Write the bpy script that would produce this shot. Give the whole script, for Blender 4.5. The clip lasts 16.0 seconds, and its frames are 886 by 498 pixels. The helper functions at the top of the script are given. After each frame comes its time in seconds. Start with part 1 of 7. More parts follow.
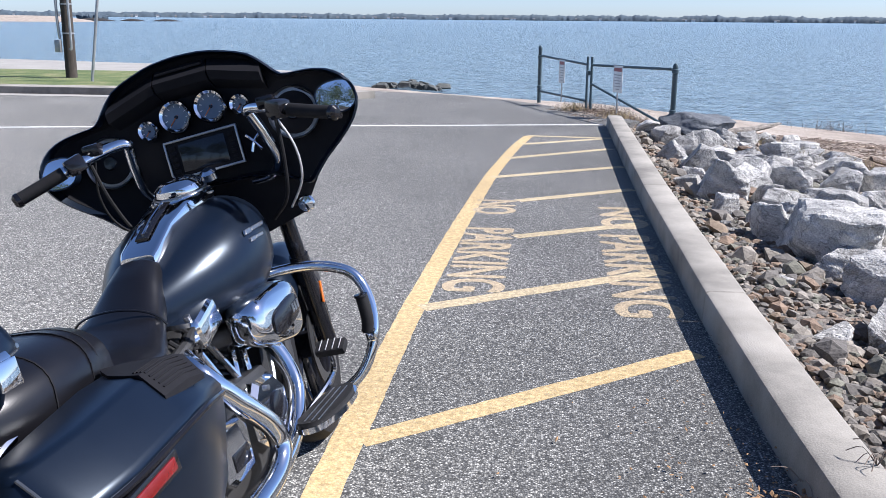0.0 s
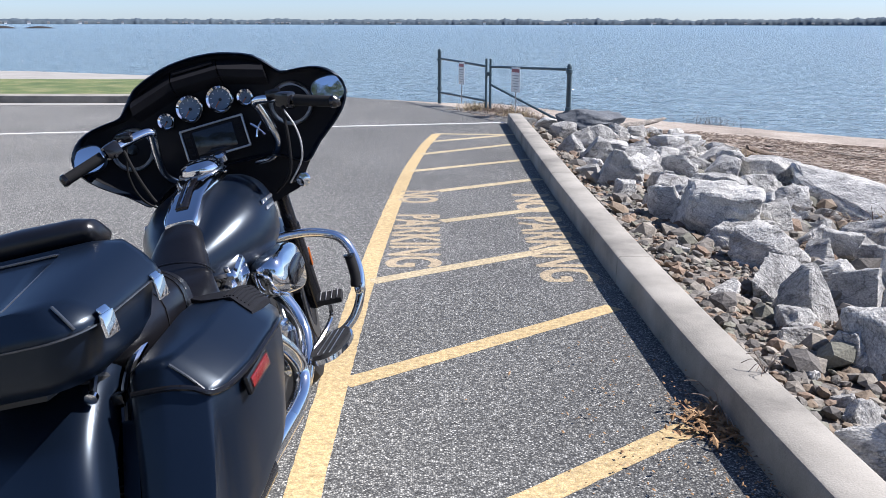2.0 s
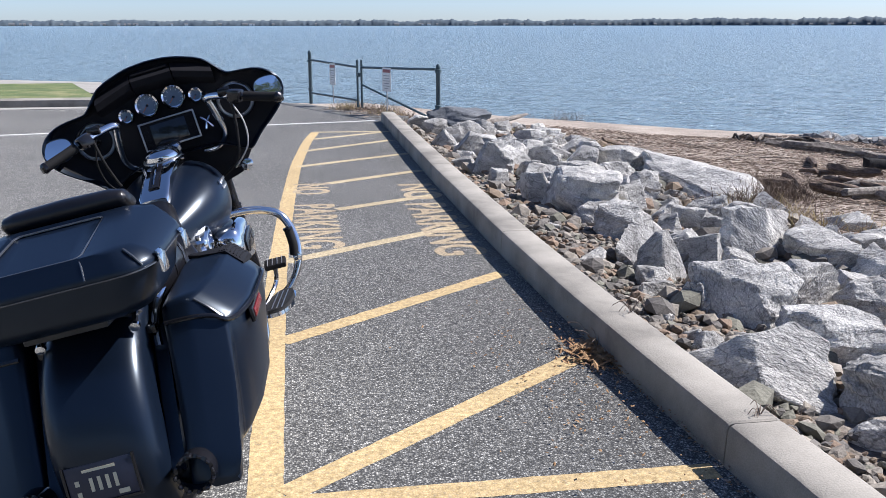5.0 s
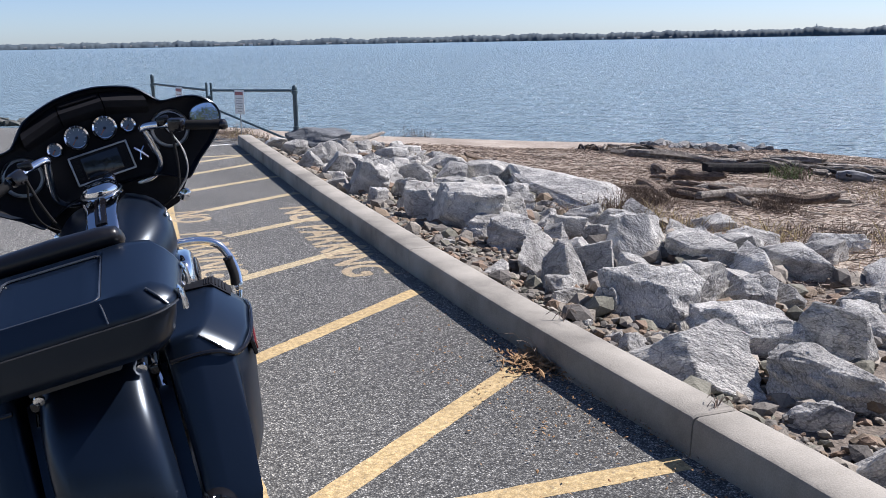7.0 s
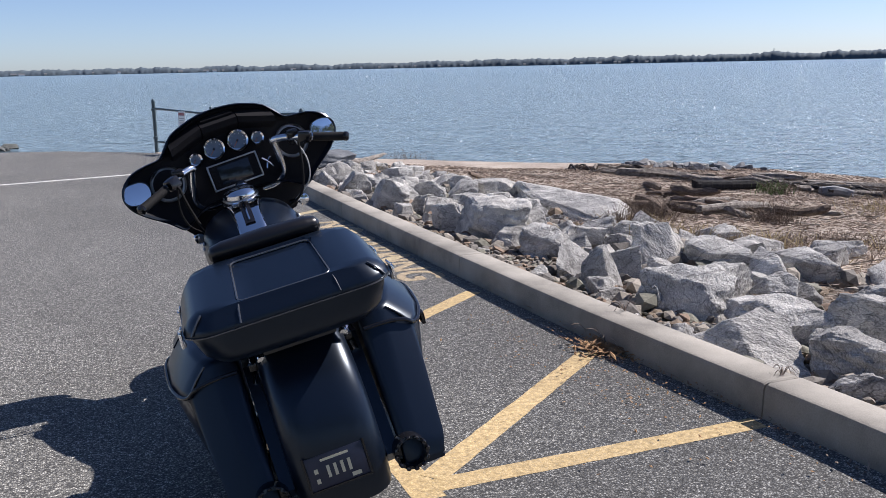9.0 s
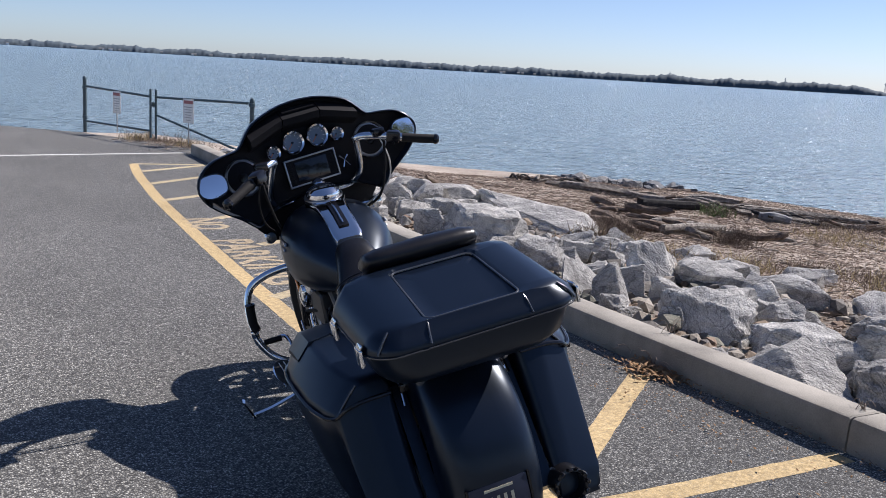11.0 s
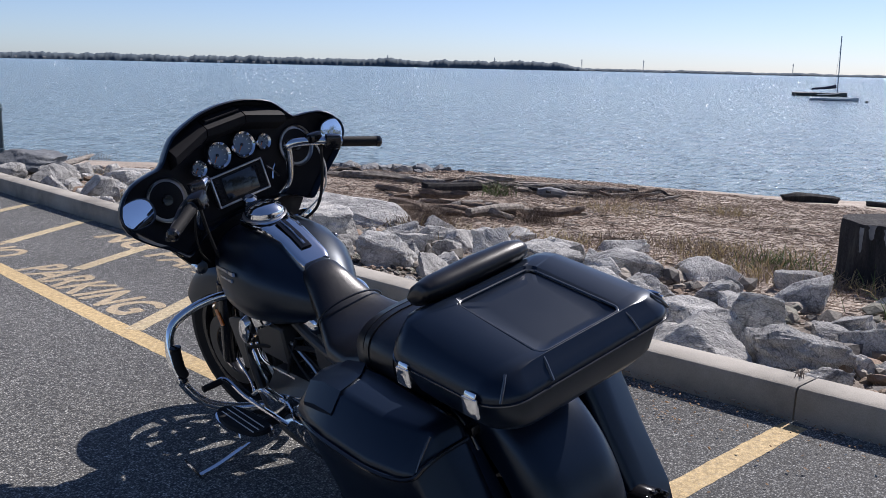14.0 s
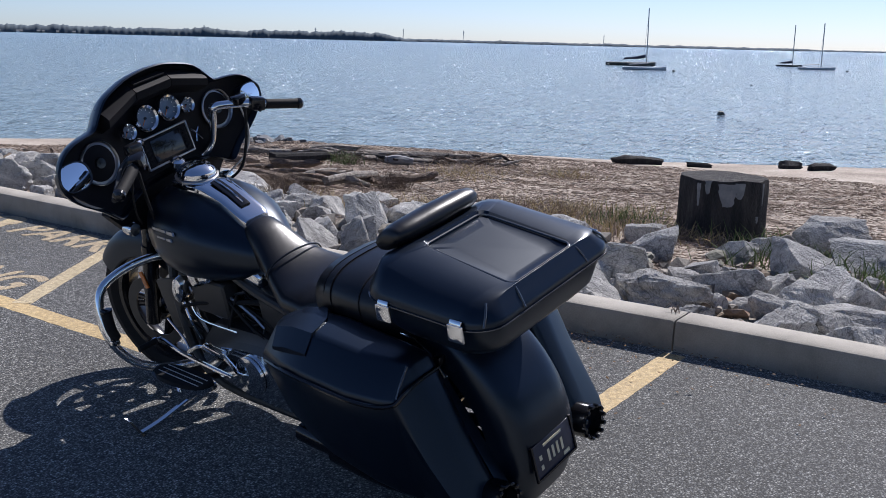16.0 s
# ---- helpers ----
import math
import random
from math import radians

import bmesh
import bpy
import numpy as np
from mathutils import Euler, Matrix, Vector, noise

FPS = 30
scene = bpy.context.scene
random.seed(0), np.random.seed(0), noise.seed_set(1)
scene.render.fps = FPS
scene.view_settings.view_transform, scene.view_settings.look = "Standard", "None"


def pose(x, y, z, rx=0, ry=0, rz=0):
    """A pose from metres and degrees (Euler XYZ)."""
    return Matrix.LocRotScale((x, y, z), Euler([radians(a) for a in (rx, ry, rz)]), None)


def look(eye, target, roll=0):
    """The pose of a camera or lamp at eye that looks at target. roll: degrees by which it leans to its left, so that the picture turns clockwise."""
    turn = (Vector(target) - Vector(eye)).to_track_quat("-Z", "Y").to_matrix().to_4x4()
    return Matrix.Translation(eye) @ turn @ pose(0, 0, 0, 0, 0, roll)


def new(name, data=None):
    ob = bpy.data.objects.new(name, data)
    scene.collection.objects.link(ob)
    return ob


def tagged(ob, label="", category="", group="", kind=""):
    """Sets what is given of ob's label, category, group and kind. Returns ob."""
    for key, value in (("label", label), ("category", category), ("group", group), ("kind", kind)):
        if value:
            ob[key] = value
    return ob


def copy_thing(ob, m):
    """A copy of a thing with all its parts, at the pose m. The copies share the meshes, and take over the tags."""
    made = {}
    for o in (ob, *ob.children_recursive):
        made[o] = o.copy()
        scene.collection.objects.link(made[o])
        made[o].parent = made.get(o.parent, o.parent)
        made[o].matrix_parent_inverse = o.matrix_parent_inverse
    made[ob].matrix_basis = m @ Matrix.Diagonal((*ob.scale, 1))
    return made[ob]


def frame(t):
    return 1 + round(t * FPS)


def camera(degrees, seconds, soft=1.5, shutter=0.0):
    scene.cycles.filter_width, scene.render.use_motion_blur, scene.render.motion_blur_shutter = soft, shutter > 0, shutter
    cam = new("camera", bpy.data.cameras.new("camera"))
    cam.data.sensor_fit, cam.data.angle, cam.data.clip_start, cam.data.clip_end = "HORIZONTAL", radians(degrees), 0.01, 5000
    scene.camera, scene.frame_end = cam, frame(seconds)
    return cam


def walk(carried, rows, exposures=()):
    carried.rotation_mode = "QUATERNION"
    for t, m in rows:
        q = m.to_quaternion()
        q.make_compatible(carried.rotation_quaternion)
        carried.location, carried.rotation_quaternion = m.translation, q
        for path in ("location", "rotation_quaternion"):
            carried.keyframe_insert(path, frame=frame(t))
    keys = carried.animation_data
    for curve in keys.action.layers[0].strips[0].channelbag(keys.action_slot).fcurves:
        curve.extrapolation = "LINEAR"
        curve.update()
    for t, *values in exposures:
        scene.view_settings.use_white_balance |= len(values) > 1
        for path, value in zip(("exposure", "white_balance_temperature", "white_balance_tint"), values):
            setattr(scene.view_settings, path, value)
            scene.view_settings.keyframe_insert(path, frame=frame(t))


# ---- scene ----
cam = camera(50.7, 16.0, soft=0.65)
EXPOSURES = [(0, 1.13, 5470, 17), (1, 1.1, 5540, 17), (2, 1.09, 5550, 16), (3.5, 1.07, 5550, 16), (7, 0.89, 5680, 17), (9.5, 0.82, 5780, 18), (13, 0.74, 5760, 18), (16, 0.66, 5580, 17)]
PATH = [
    (0, (-0.876, -1.367, 1.378), (-1.084, 0.564, 0.9), 0.5),
    (0.5, (-0.833, -1.542, 1.384), (-1.027, 0.395, 0.927), -0.4),
    (1, (-0.917, -1.677, 1.397), (-1.022, 0.281, 1.005), -0.9),
    (1.5, (-1.106, -1.811, 1.387), (-1.118, 0.135, 0.923), -0.9),
    (2, (-1.103, -1.988, 1.381), (-1.084, -0.044, 0.913), 0.1),
    (2.5, (-1.117, -2.195, 1.395), (-1.092, -0.257, 0.903), -0.3),
    (3, (-1.261, -2.389, 1.377), (-1.088, -0.459, 0.886), -0.8),
    (3.5, (-1.239, -2.534, 1.392), (-1.013, -0.611, 0.894), -0.8),
    (3.7, (-1.18, -2.571, 1.388), (-0.933, -0.649, 0.893), 0.1),
    (5.8, (-1.468, -2.639, 1.416), (-1.142, -0.718, 0.965), -0.5),
    (6, (-1.468, -2.614, 1.417), (-1.16, -0.689, 0.972), -0.2),
    (6.5, (-1.601, -2.565, 1.433), (-1.155, -0.657, 1.036), 0.3),
    (7, (-1.826, -2.565, 1.428), (-1.175, -0.724, 0.995), -1.0),
    (7.5, (-1.955, -2.711, 1.421), (-1.308, -0.863, 1.014), 0.1),
    (8, (-2.15, -2.804, 1.424), (-1.592, -0.935, 0.985), -0.2),
    (8.5, (-2.404, -2.795, 1.413), (-1.723, -0.96, 1.003), -2.5),
    (9, (-2.522, -2.855, 1.423), (-1.799, -1.03, 1.04), -1.2),
    (9.5, (-2.649, -2.816, 1.42), (-1.918, -0.996, 1.027), 0.6),
    (10, (-2.891, -2.628, 1.425), (-2.096, -0.831, 1.052), 1.3),
    (10.2, (-2.952, -2.571, 1.427), (-2.133, -0.785, 1.053), 2.0),
    (12.3, (-3.357, -1.936, 1.401), (-2.319, -0.268, 1.027), 2.8),
    (12.5, (-3.347, -1.868, 1.401), (-2.32, -0.194, 1.02), 2.6),
    (13, (-3.35, -1.738, 1.404), (-2.256, -0.102, 1.05), 1.8),
    (13.5, (-3.532, -1.615, 1.402), (-2.23, -0.143, 1.031), 0.7),
    (14, (-3.649, -1.592, 1.411), (-2.271, -0.193, 1.029), 1.3),
    (14.5, (-3.711, -1.692, 1.397), (-2.302, -0.321, 1.026), 1.9),
    (15, (-3.808, -1.719, 1.395), (-2.397, -0.358, 0.999), 1.4),
    (15.5, (-3.959, -1.538, 1.382), (-2.429, -0.323, 0.954), 0.0),
    (16, (-4.048, -1.48, 1.382), (-2.443, -0.368, 0.949), 1.4),
]
walk(cam, [(t, look(eye, target, roll)) for t, eye, target, roll in PATH], EXPOSURES)

# ---- light ----
SUN_AZ, SUN_EL = 88.0, 48.0
world = bpy.data.worlds.new("sky")
scene.world = world
world.use_nodes = True
wn = world.node_tree
wn.nodes.clear()
sky = wn.nodes.new("ShaderNodeTexSky")
sky.sky_type, sky.sun_disc = "NISHITA", False
sky.sun_elevation, sky.sun_rotation = radians(SUN_EL), radians(SUN_AZ)
sky.air_density, sky.dust_density, sky.ozone_density = 0.65, 0.4, 1.6
bg = wn.nodes.new("ShaderNodeBackground")
bg.inputs["Strength"].default_value = 0.064
wo = wn.nodes.new("ShaderNodeOutputWorld")
wn.links.new(sky.outputs[0], bg.inputs[0])
wn.links.new(bg.outputs[0], wo.inputs[0])
sun_data = bpy.data.lights.new("sun", "SUN")
sun_data.energy, sun_data.angle, sun_data.color = 5.0, radians(0.53), (1.0, 0.9, 0.74)
sun = new("sun", sun_data)
toward = Vector((math.sin(radians(SUN_AZ)) * math.cos(radians(SUN_EL)), math.cos(radians(SUN_AZ)) * math.cos(radians(SUN_EL)), math.sin(radians(SUN_EL))))
sun.matrix_world = look(toward * 50, (0, 0, 0))


# ---- materials ----
def material(name, colors, scale=5.0, rough=0.5, metal=0.0, bump=0.0, bump_scale=60.0, grain=0.0, grain_scale=80.0, stretch=(1, 1, 1), coat=0.0, rough_var=0.0, per_object=0.0, spec=0.5, deep=0.0):
    """Noise between colours at a broad scale, a fine grain over it, fine relief."""
    m = bpy.data.materials.new(name)
    m.use_nodes = True
    nt = m.node_tree
    p = nt.nodes["Principled BSDF"]
    tc = nt.nodes.new("ShaderNodeTexCoord")
    mp = nt.nodes.new("ShaderNodeMapping")
    mp.inputs["Scale"].default_value = stretch
    nt.links.new(tc.outputs["Object"], mp.inputs[0])
    n1 = nt.nodes.new("ShaderNodeTexNoise")
    n1.inputs["Scale"].default_value, n1.inputs["Detail"].default_value, n1.inputs["Roughness"].default_value = scale, 8.0, 0.62
    nt.links.new(mp.outputs[0], n1.inputs["Vector"])
    ramp = nt.nodes.new("ShaderNodeValToRGB")
    els = ramp.color_ramp.elements
    n = len(colors)
    for i, c in enumerate(colors):
        pos = 0.32 + 0.36 * i / max(1, n - 1)
        e = els[i] if i < 2 else els.new(pos)
        e.position, e.color = pos, (*c, 1)
    if n == 1:
        els[1].color = (*colors[0], 1)
    nt.links.new(n1.outputs["Fac"], ramp.inputs[0])
    out = ramp.outputs[0]
    n2 = nt.nodes.new("ShaderNodeTexNoise")
    n2.inputs["Scale"].default_value, n2.inputs["Detail"].default_value = grain_scale, 4.0
    nt.links.new(mp.outputs[0], n2.inputs["Vector"])
    if grain:
        mx = nt.nodes.new("ShaderNodeMix")
        mx.data_type, mx.blend_type = "RGBA", "MULTIPLY"
        mr = nt.nodes.new("ShaderNodeMapRange")
        mr.inputs[1].default_value, mr.inputs[2].default_value = 0.3, 0.7
        mr.inputs[3].default_value, mr.inputs[4].default_value = 1 - grain, 1 + grain
        nt.links.new(n2.outputs["Fac"], mr.inputs[0])
        mx.inputs[0].default_value = 1.0
        nt.links.new(out, mx.inputs[6])
        nt.links.new(mr.outputs[0], mx.inputs[7])
        out = mx.outputs[2]
    if per_object:
        oi = nt.nodes.new("ShaderNodeObjectInfo")
        mr2 = nt.nodes.new("ShaderNodeMapRange")
        mr2.inputs[3].default_value, mr2.inputs[4].default_value = 1 - per_object, 1 + per_object
        nt.links.new(oi.outputs["Random"], mr2.inputs[0])
        mx2 = nt.nodes.new("ShaderNodeMix")
        mx2.data_type, mx2.blend_type = "RGBA", "MULTIPLY"
        mx2.inputs[0].default_value = 1.0
        nt.links.new(out, mx2.inputs[6])
        nt.links.new(mr2.outputs[0], mx2.inputs[7])
        out = mx2.outputs[2]
    nt.links.new(out, p.inputs["Base Color"])
    p.inputs["Metallic"].default_value = metal
    p.inputs["Specular IOR Level"].default_value = spec
    p.inputs["Roughness"].default_value = rough
    if rough_var:
        mr3 = nt.nodes.new("ShaderNodeMapRange")
        mr3.inputs[3].default_value, mr3.inputs[4].default_value = rough - rough_var, rough + rough_var
        nt.links.new(n1.outputs["Fac"], mr3.inputs[0])
        nt.links.new(mr3.outputs[0], p.inputs["Roughness"])
    if coat:
        p.inputs["Coat Weight"].default_value, p.inputs["Coat Roughness"].default_value = coat, 0.1
    if bump:
        n3 = nt.nodes.new("ShaderNodeTexNoise")
        n3.inputs["Scale"].default_value, n3.inputs["Detail"].default_value = bump_scale, 6.0
        nt.links.new(mp.outputs[0], n3.inputs["Vector"])
        b = nt.nodes.new("ShaderNodeBump")
        b.inputs["Strength"].default_value, b.inputs["Distance"].default_value = bump, 1.0 / bump_scale
        nt.links.new(n3.outputs["Fac"], b.inputs["Height"])
        if deep:
            n4 = nt.nodes.new("ShaderNodeTexNoise")
            n4.inputs["Scale"].default_value, n4.inputs["Detail"].default_value, n4.inputs["Distortion"].default_value = bump_scale * 0.3, 5.0, 0.6
            nt.links.new(mp.outputs[0], n4.inputs["Vector"])
            b2 = nt.nodes.new("ShaderNodeBump")
            b2.inputs["Strength"].default_value, b2.inputs["Distance"].default_value = deep, 2.0 / bump_scale
            nt.links.new(n4.outputs["Fac"], b2.inputs["Height"])
            nt.links.new(b2.outputs[0], b.inputs["Normal"])
        nt.links.new(b.outputs[0], p.inputs["Normal"])
    return m


def pebbled(name, colors, cell, mortar, wear, rough=0.85, spec=0.2, relief=0.3):
    """Asphalt or paint over asphalt: stones of one cell size in many tones, broad stains, pits."""
    m = bpy.data.materials.new(name)
    m.use_nodes = True
    nt = m.node_tree
    p = nt.nodes["Principled BSDF"]
    tc = nt.nodes.new("ShaderNodeTexCoord")
    v = nt.nodes.new("ShaderNodeTexVoronoi")
    v.inputs["Scale"].default_value = 1 / cell
    nt.links.new(tc.outputs["Object"], v.inputs["Vector"])
    sp = nt.nodes.new("ShaderNodeSeparateColor")
    nt.links.new(v.outputs["Color"], sp.inputs[0])
    ramp = nt.nodes.new("ShaderNodeValToRGB")
    els = ramp.color_ramp.elements
    for i, (pos, c) in enumerate(colors):
        e = els[i] if i < 2 else els.new(pos)
        e.position, e.color = pos, (*c, 1)
    nt.links.new(sp.outputs[0], ramp.inputs[0])
    edge = nt.nodes.new("ShaderNodeMapRange")
    edge.inputs[1].default_value, edge.inputs[2].default_value = 0.25, 0.62
    edge.inputs[3].default_value, edge.inputs[4].default_value = 0.0, mortar
    nt.links.new(v.outputs["Distance"], edge.inputs[0])
    mx = nt.nodes.new("ShaderNodeMix")
    mx.data_type = "RGBA"
    mx.inputs[7].default_value = (0.035, 0.035, 0.037, 1)
    nt.links.new(edge.outputs[0], mx.inputs[0])
    nt.links.new(ramp.outputs[0], mx.inputs[6])
    big = nt.nodes.new("ShaderNodeTexNoise")
    big.inputs["Scale"].default_value, big.inputs["Detail"].default_value = 0.7, 9.0
    nt.links.new(tc.outputs["Object"], big.inputs["Vector"])
    mr = nt.nodes.new("ShaderNodeMapRange")
    mr.inputs[1].default_value, mr.inputs[2].default_value = 0.3, 0.7
    mr.inputs[3].default_value, mr.inputs[4].default_value = 1 - wear, 1 + wear
    nt.links.new(big.outputs["Fac"], mr.inputs[0])
    mu = nt.nodes.new("ShaderNodeMix")
    mu.data_type, mu.blend_type = "RGBA", "MULTIPLY"
    mu.inputs[0].default_value = 1.0
    nt.links.new(mx.outputs[2], mu.inputs[6])
    nt.links.new(mr.outputs[0], mu.inputs[7])
    mid = nt.nodes.new("ShaderNodeTexNoise")
    mid.inputs["Scale"].default_value, mid.inputs["Detail"].default_value, mid.inputs["Roughness"].default_value = 38.0, 5.0, 0.7
    nt.links.new(tc.outputs["Object"], mid.inputs["Vector"])
    mr2 = nt.nodes.new("ShaderNodeMapRange")
    mr2.inputs[1].default_value, mr2.inputs[2].default_value = 0.35, 0.65
    mr2.inputs[3].default_value, mr2.inputs[4].default_value = 0.72, 1.28
    nt.links.new(mid.outputs["Fac"], mr2.inputs[0])
    mu2 = nt.nodes.new("ShaderNodeMix")
    mu2.data_type, mu2.blend_type = "RGBA", "MULTIPLY"
    mu2.inputs[0].default_value = 1.0
    nt.links.new(mu.outputs[2], mu2.inputs[6])
    nt.links.new(mr2.outputs[0], mu2.inputs[7])
    nt.links.new(mu2.outputs[2], p.inputs["Base Color"])
    p.inputs["Roughness"].default_value = rough
    p.inputs["Diffuse Roughness"].default_value = 1.0 if relief > 0.5 else 0.3
    p.inputs["Specular IOR Level"].default_value = spec
    b = nt.nodes.new("ShaderNodeBump")
    b.inputs["Strength"].default_value, b.inputs["Distance"].default_value = relief, cell * 0.5
    b.invert = True
    nt.links.new(v.outputs["Distance"], b.inputs["Height"])
    nt.links.new(b.outputs[0], p.inputs["Normal"])
    return m


ASPHALT = pebbled("asphalt", [(0.0, (0.105, 0.105, 0.097)), (0.45, (0.215, 0.214, 0.197)), (0.8, (0.385, 0.38, 0.348)), (1.0, (0.66, 0.65, 0.6))], 0.0072, 0.8, 0.14, 0.74, relief=0.75)
YELLOW = pebbled("yellow_paint", [(0.0, (0.42, 0.31, 0.15)), (0.45, (0.5, 0.378, 0.19)), (0.9, (0.56, 0.43, 0.235)), (1.0, (0.36, 0.29, 0.175))], 0.0075, 0.2, 0.14, 0.7)
FADED = pebbled("faded_yellow_paint", [(0.0, (0.3, 0.245, 0.155)), (0.3, (0.46, 0.372, 0.24)), (0.8, (0.56, 0.455, 0.3)), (1.0, (0.24, 0.21, 0.16))], 0.0075, 0.36, 0.2, 0.75)
WORN_YELLOW = pebbled("worn_yellow_paint", [(0.0, (0.37, 0.305, 0.18)), (0.4, (0.49, 0.405, 0.25)), (0.85, (0.57, 0.475, 0.31)), (1.0, (0.28, 0.25, 0.18))], 0.0075, 0.26, 0.16, 0.72)
WHITE_LINE = pebbled("white_paint", [(0.0, (0.5, 0.49, 0.47)), (0.5, (0.7, 0.69, 0.66)), (1.0, (0.78, 0.77, 0.74))], 0.011, 0.3, 0.1, 0.7)
CONCRETE = material("concrete", [(0.145, 0.135, 0.118), (0.24, 0.225, 0.196), (0.31, 0.29, 0.254)], 2.2, 0.9, bump=0.35, bump_scale=120, grain=0.11, grain_scale=200)
ROCK = material("granite", [(0.24, 0.233, 0.222), (0.4, 0.39, 0.368), (0.52, 0.505, 0.472), (0.62, 0.6, 0.556)], 4.5, 0.93, bump=0.7, bump_scale=60, grain=0.34, grain_scale=95, stretch=(1, 1, 1.7), per_object=0.16, deep=0.75, spec=0.2)


def veined(mat, dark, light):
    """Adds thin bent cracks and pale bands to a stone."""
    nt = mat.node_tree
    p = nt.nodes["Principled BSDF"]
    src = p.inputs["Base Color"].links[0].from_socket
    tc = nt.nodes.new("ShaderNodeTexCoord")
    for sc, lo, hi, tint, stretch, warp in ((1.7, 0.0, 0.009, dark, (1, 1, 2.0), 0.25), (5.0, 0.0, 0.012, dark, (1, 1, 1.6), 0.2), (2.3, 0.0, 0.06, light, (1, 0.8, 3.0), 0.1)):
        mp = nt.nodes.new("ShaderNodeMapping")
        mp.inputs["Scale"].default_value = stretch
        nt.links.new(tc.outputs["Object"], mp.inputs[0])
        n = nt.nodes.new("ShaderNodeTexNoise")
        n.inputs["Scale"].default_value, n.inputs["Detail"].default_value, n.inputs["Distortion"].default_value = sc, 6.0, warp
        nt.links.new(mp.outputs[0], n.inputs["Vector"])
        off = nt.nodes.new("ShaderNodeMath")
        off.operation = "SUBTRACT"
        off.inputs[1].default_value = 0.5
        nt.links.new(n.outputs["Fac"], off.inputs[0])
        ab = nt.nodes.new("ShaderNodeMath")
        ab.operation = "ABSOLUTE"
        nt.links.new(off.outputs[0], ab.inputs[0])
        mr = nt.nodes.new("ShaderNodeMapRange")
        mr.inputs[1].default_value, mr.inputs[2].default_value = lo, hi
        mr.inputs[3].default_value, mr.inputs[4].default_value = tint, 1.0
        nt.links.new(ab.outputs[0], mr.inputs[0])
        mx = nt.nodes.new("ShaderNodeMix")
        mx.data_type, mx.blend_type = "RGBA", "MULTIPLY"
        mx.inputs[0].default_value = 1.0
        nt.links.new(src, mx.inputs[6])
        nt.links.new(mr.outputs[0], mx.inputs[7])
        src = mx.outputs[2]
    nt.links.new(src, p.inputs["Base Color"])
    p.inputs["Diffuse Roughness"].default_value = 0.8
    return mat


ROCK = veined(ROCK, 0.55, 1.16)
DARK_ROCK = material("wet_dark_rock", [(0.03, 0.035, 0.03), (0.07, 0.075, 0.07), (0.12, 0.12, 0.11)], 3.0, 0.7, bump=0.7, bump_scale=22, grain=0.3, grain_scale=40)
SLATE = material("dark_boulder", [(0.07, 0.078, 0.09), (0.12, 0.128, 0.14)], 4.0, 0.8, bump=0.35, bump_scale=24, grain=0.25, grain_scale=45)
SAND = material("sand", [(0.19, 0.158, 0.13), (0.28, 0.24, 0.2), (0.37, 0.325, 0.275)], 1.1, 0.95, bump=0.7, bump_scale=18, grain=0.28, grain_scale=30)
SOIL = material("stony_soil", [(0.06, 0.05, 0.042), (0.12, 0.1, 0.083), (0.19, 0.165, 0.14)], 5.0, 0.95, bump=0.8, bump_scale=30, grain=0.35, grain_scale=40)
DRY = material("dry_reeds", [(0.15, 0.125, 0.105), (0.27, 0.232, 0.2), (0.42, 0.37, 0.325)], 3.0, 0.9, grain=0.3, grain_scale=14)
LEAVES = material("fallen_leaves", [(0.13, 0.075, 0.035), (0.27, 0.16, 0.075), (0.38, 0.24, 0.12)], 9.0, 0.85)
STRAW = material("dry_grass", [(0.28, 0.22, 0.1), (0.42, 0.34, 0.17), (0.5, 0.4, 0.2)], 2.0, 0.9)
GREEN = material("green_weed", [(0.06, 0.1, 0.03), (0.12, 0.17, 0.05)], 3.0, 0.8)
LAWN = material("lawn", [(0.05, 0.08, 0.022), (0.1, 0.13, 0.042), (0.2, 0.195, 0.09)], 1.4, 0.9, bump=0.6, bump_scale=40, grain=0.3, grain_scale=50)
PALE_WALK = material("pale_concrete", [(0.24, 0.23, 0.21), (0.31, 0.3, 0.275)], 1.0, 0.9, bump=0.3, bump_scale=60, grain=0.12, grain_scale=40)
DRIFT = material("driftwood", [(0.085, 0.072, 0.062), (0.2, 0.178, 0.155), (0.34, 0.31, 0.275)], 4.0, 0.9, bump=0.6, bump_scale=30, grain=0.3, grain_scale=30, stretch=(6, 0.6, 6))
BARK = material("brown_driftwood", [(0.06, 0.043, 0.032), (0.13, 0.095, 0.07), (0.22, 0.17, 0.13)], 5.0, 0.9, bump=0.6, bump_scale=30, grain=0.3, grain_scale=30, stretch=(6, 0.6, 6))
TARRED = material("tarred_wood", [(0.018, 0.018, 0.02), (0.03, 0.029, 0.03), (0.06, 0.056, 0.053)], 3.0, 0.9, bump=0.6, bump_scale=40, grain=0.3, grain_scale=50, stretch=(4, 4, 0.7), spec=0.2)
POLE_WOOD = material("pole_wood", [(0.025, 0.02, 0.016), (0.06, 0.048, 0.038)], 5.0, 0.85, bump=0.4, bump_scale=50, grain=0.3, grain_scale=50, stretch=(5, 5, 0.5))
GATE = material("gate_paint", [(0.04, 0.07, 0.085), (0.065, 0.1, 0.12)], 4.0, 0.5, metal=0.2, grain=0.2, grain_scale=40)
GALV = material("galvanised_steel", [(0.3, 0.31, 0.32), (0.42, 0.43, 0.44)], 6.0, 0.45, metal=0.7)
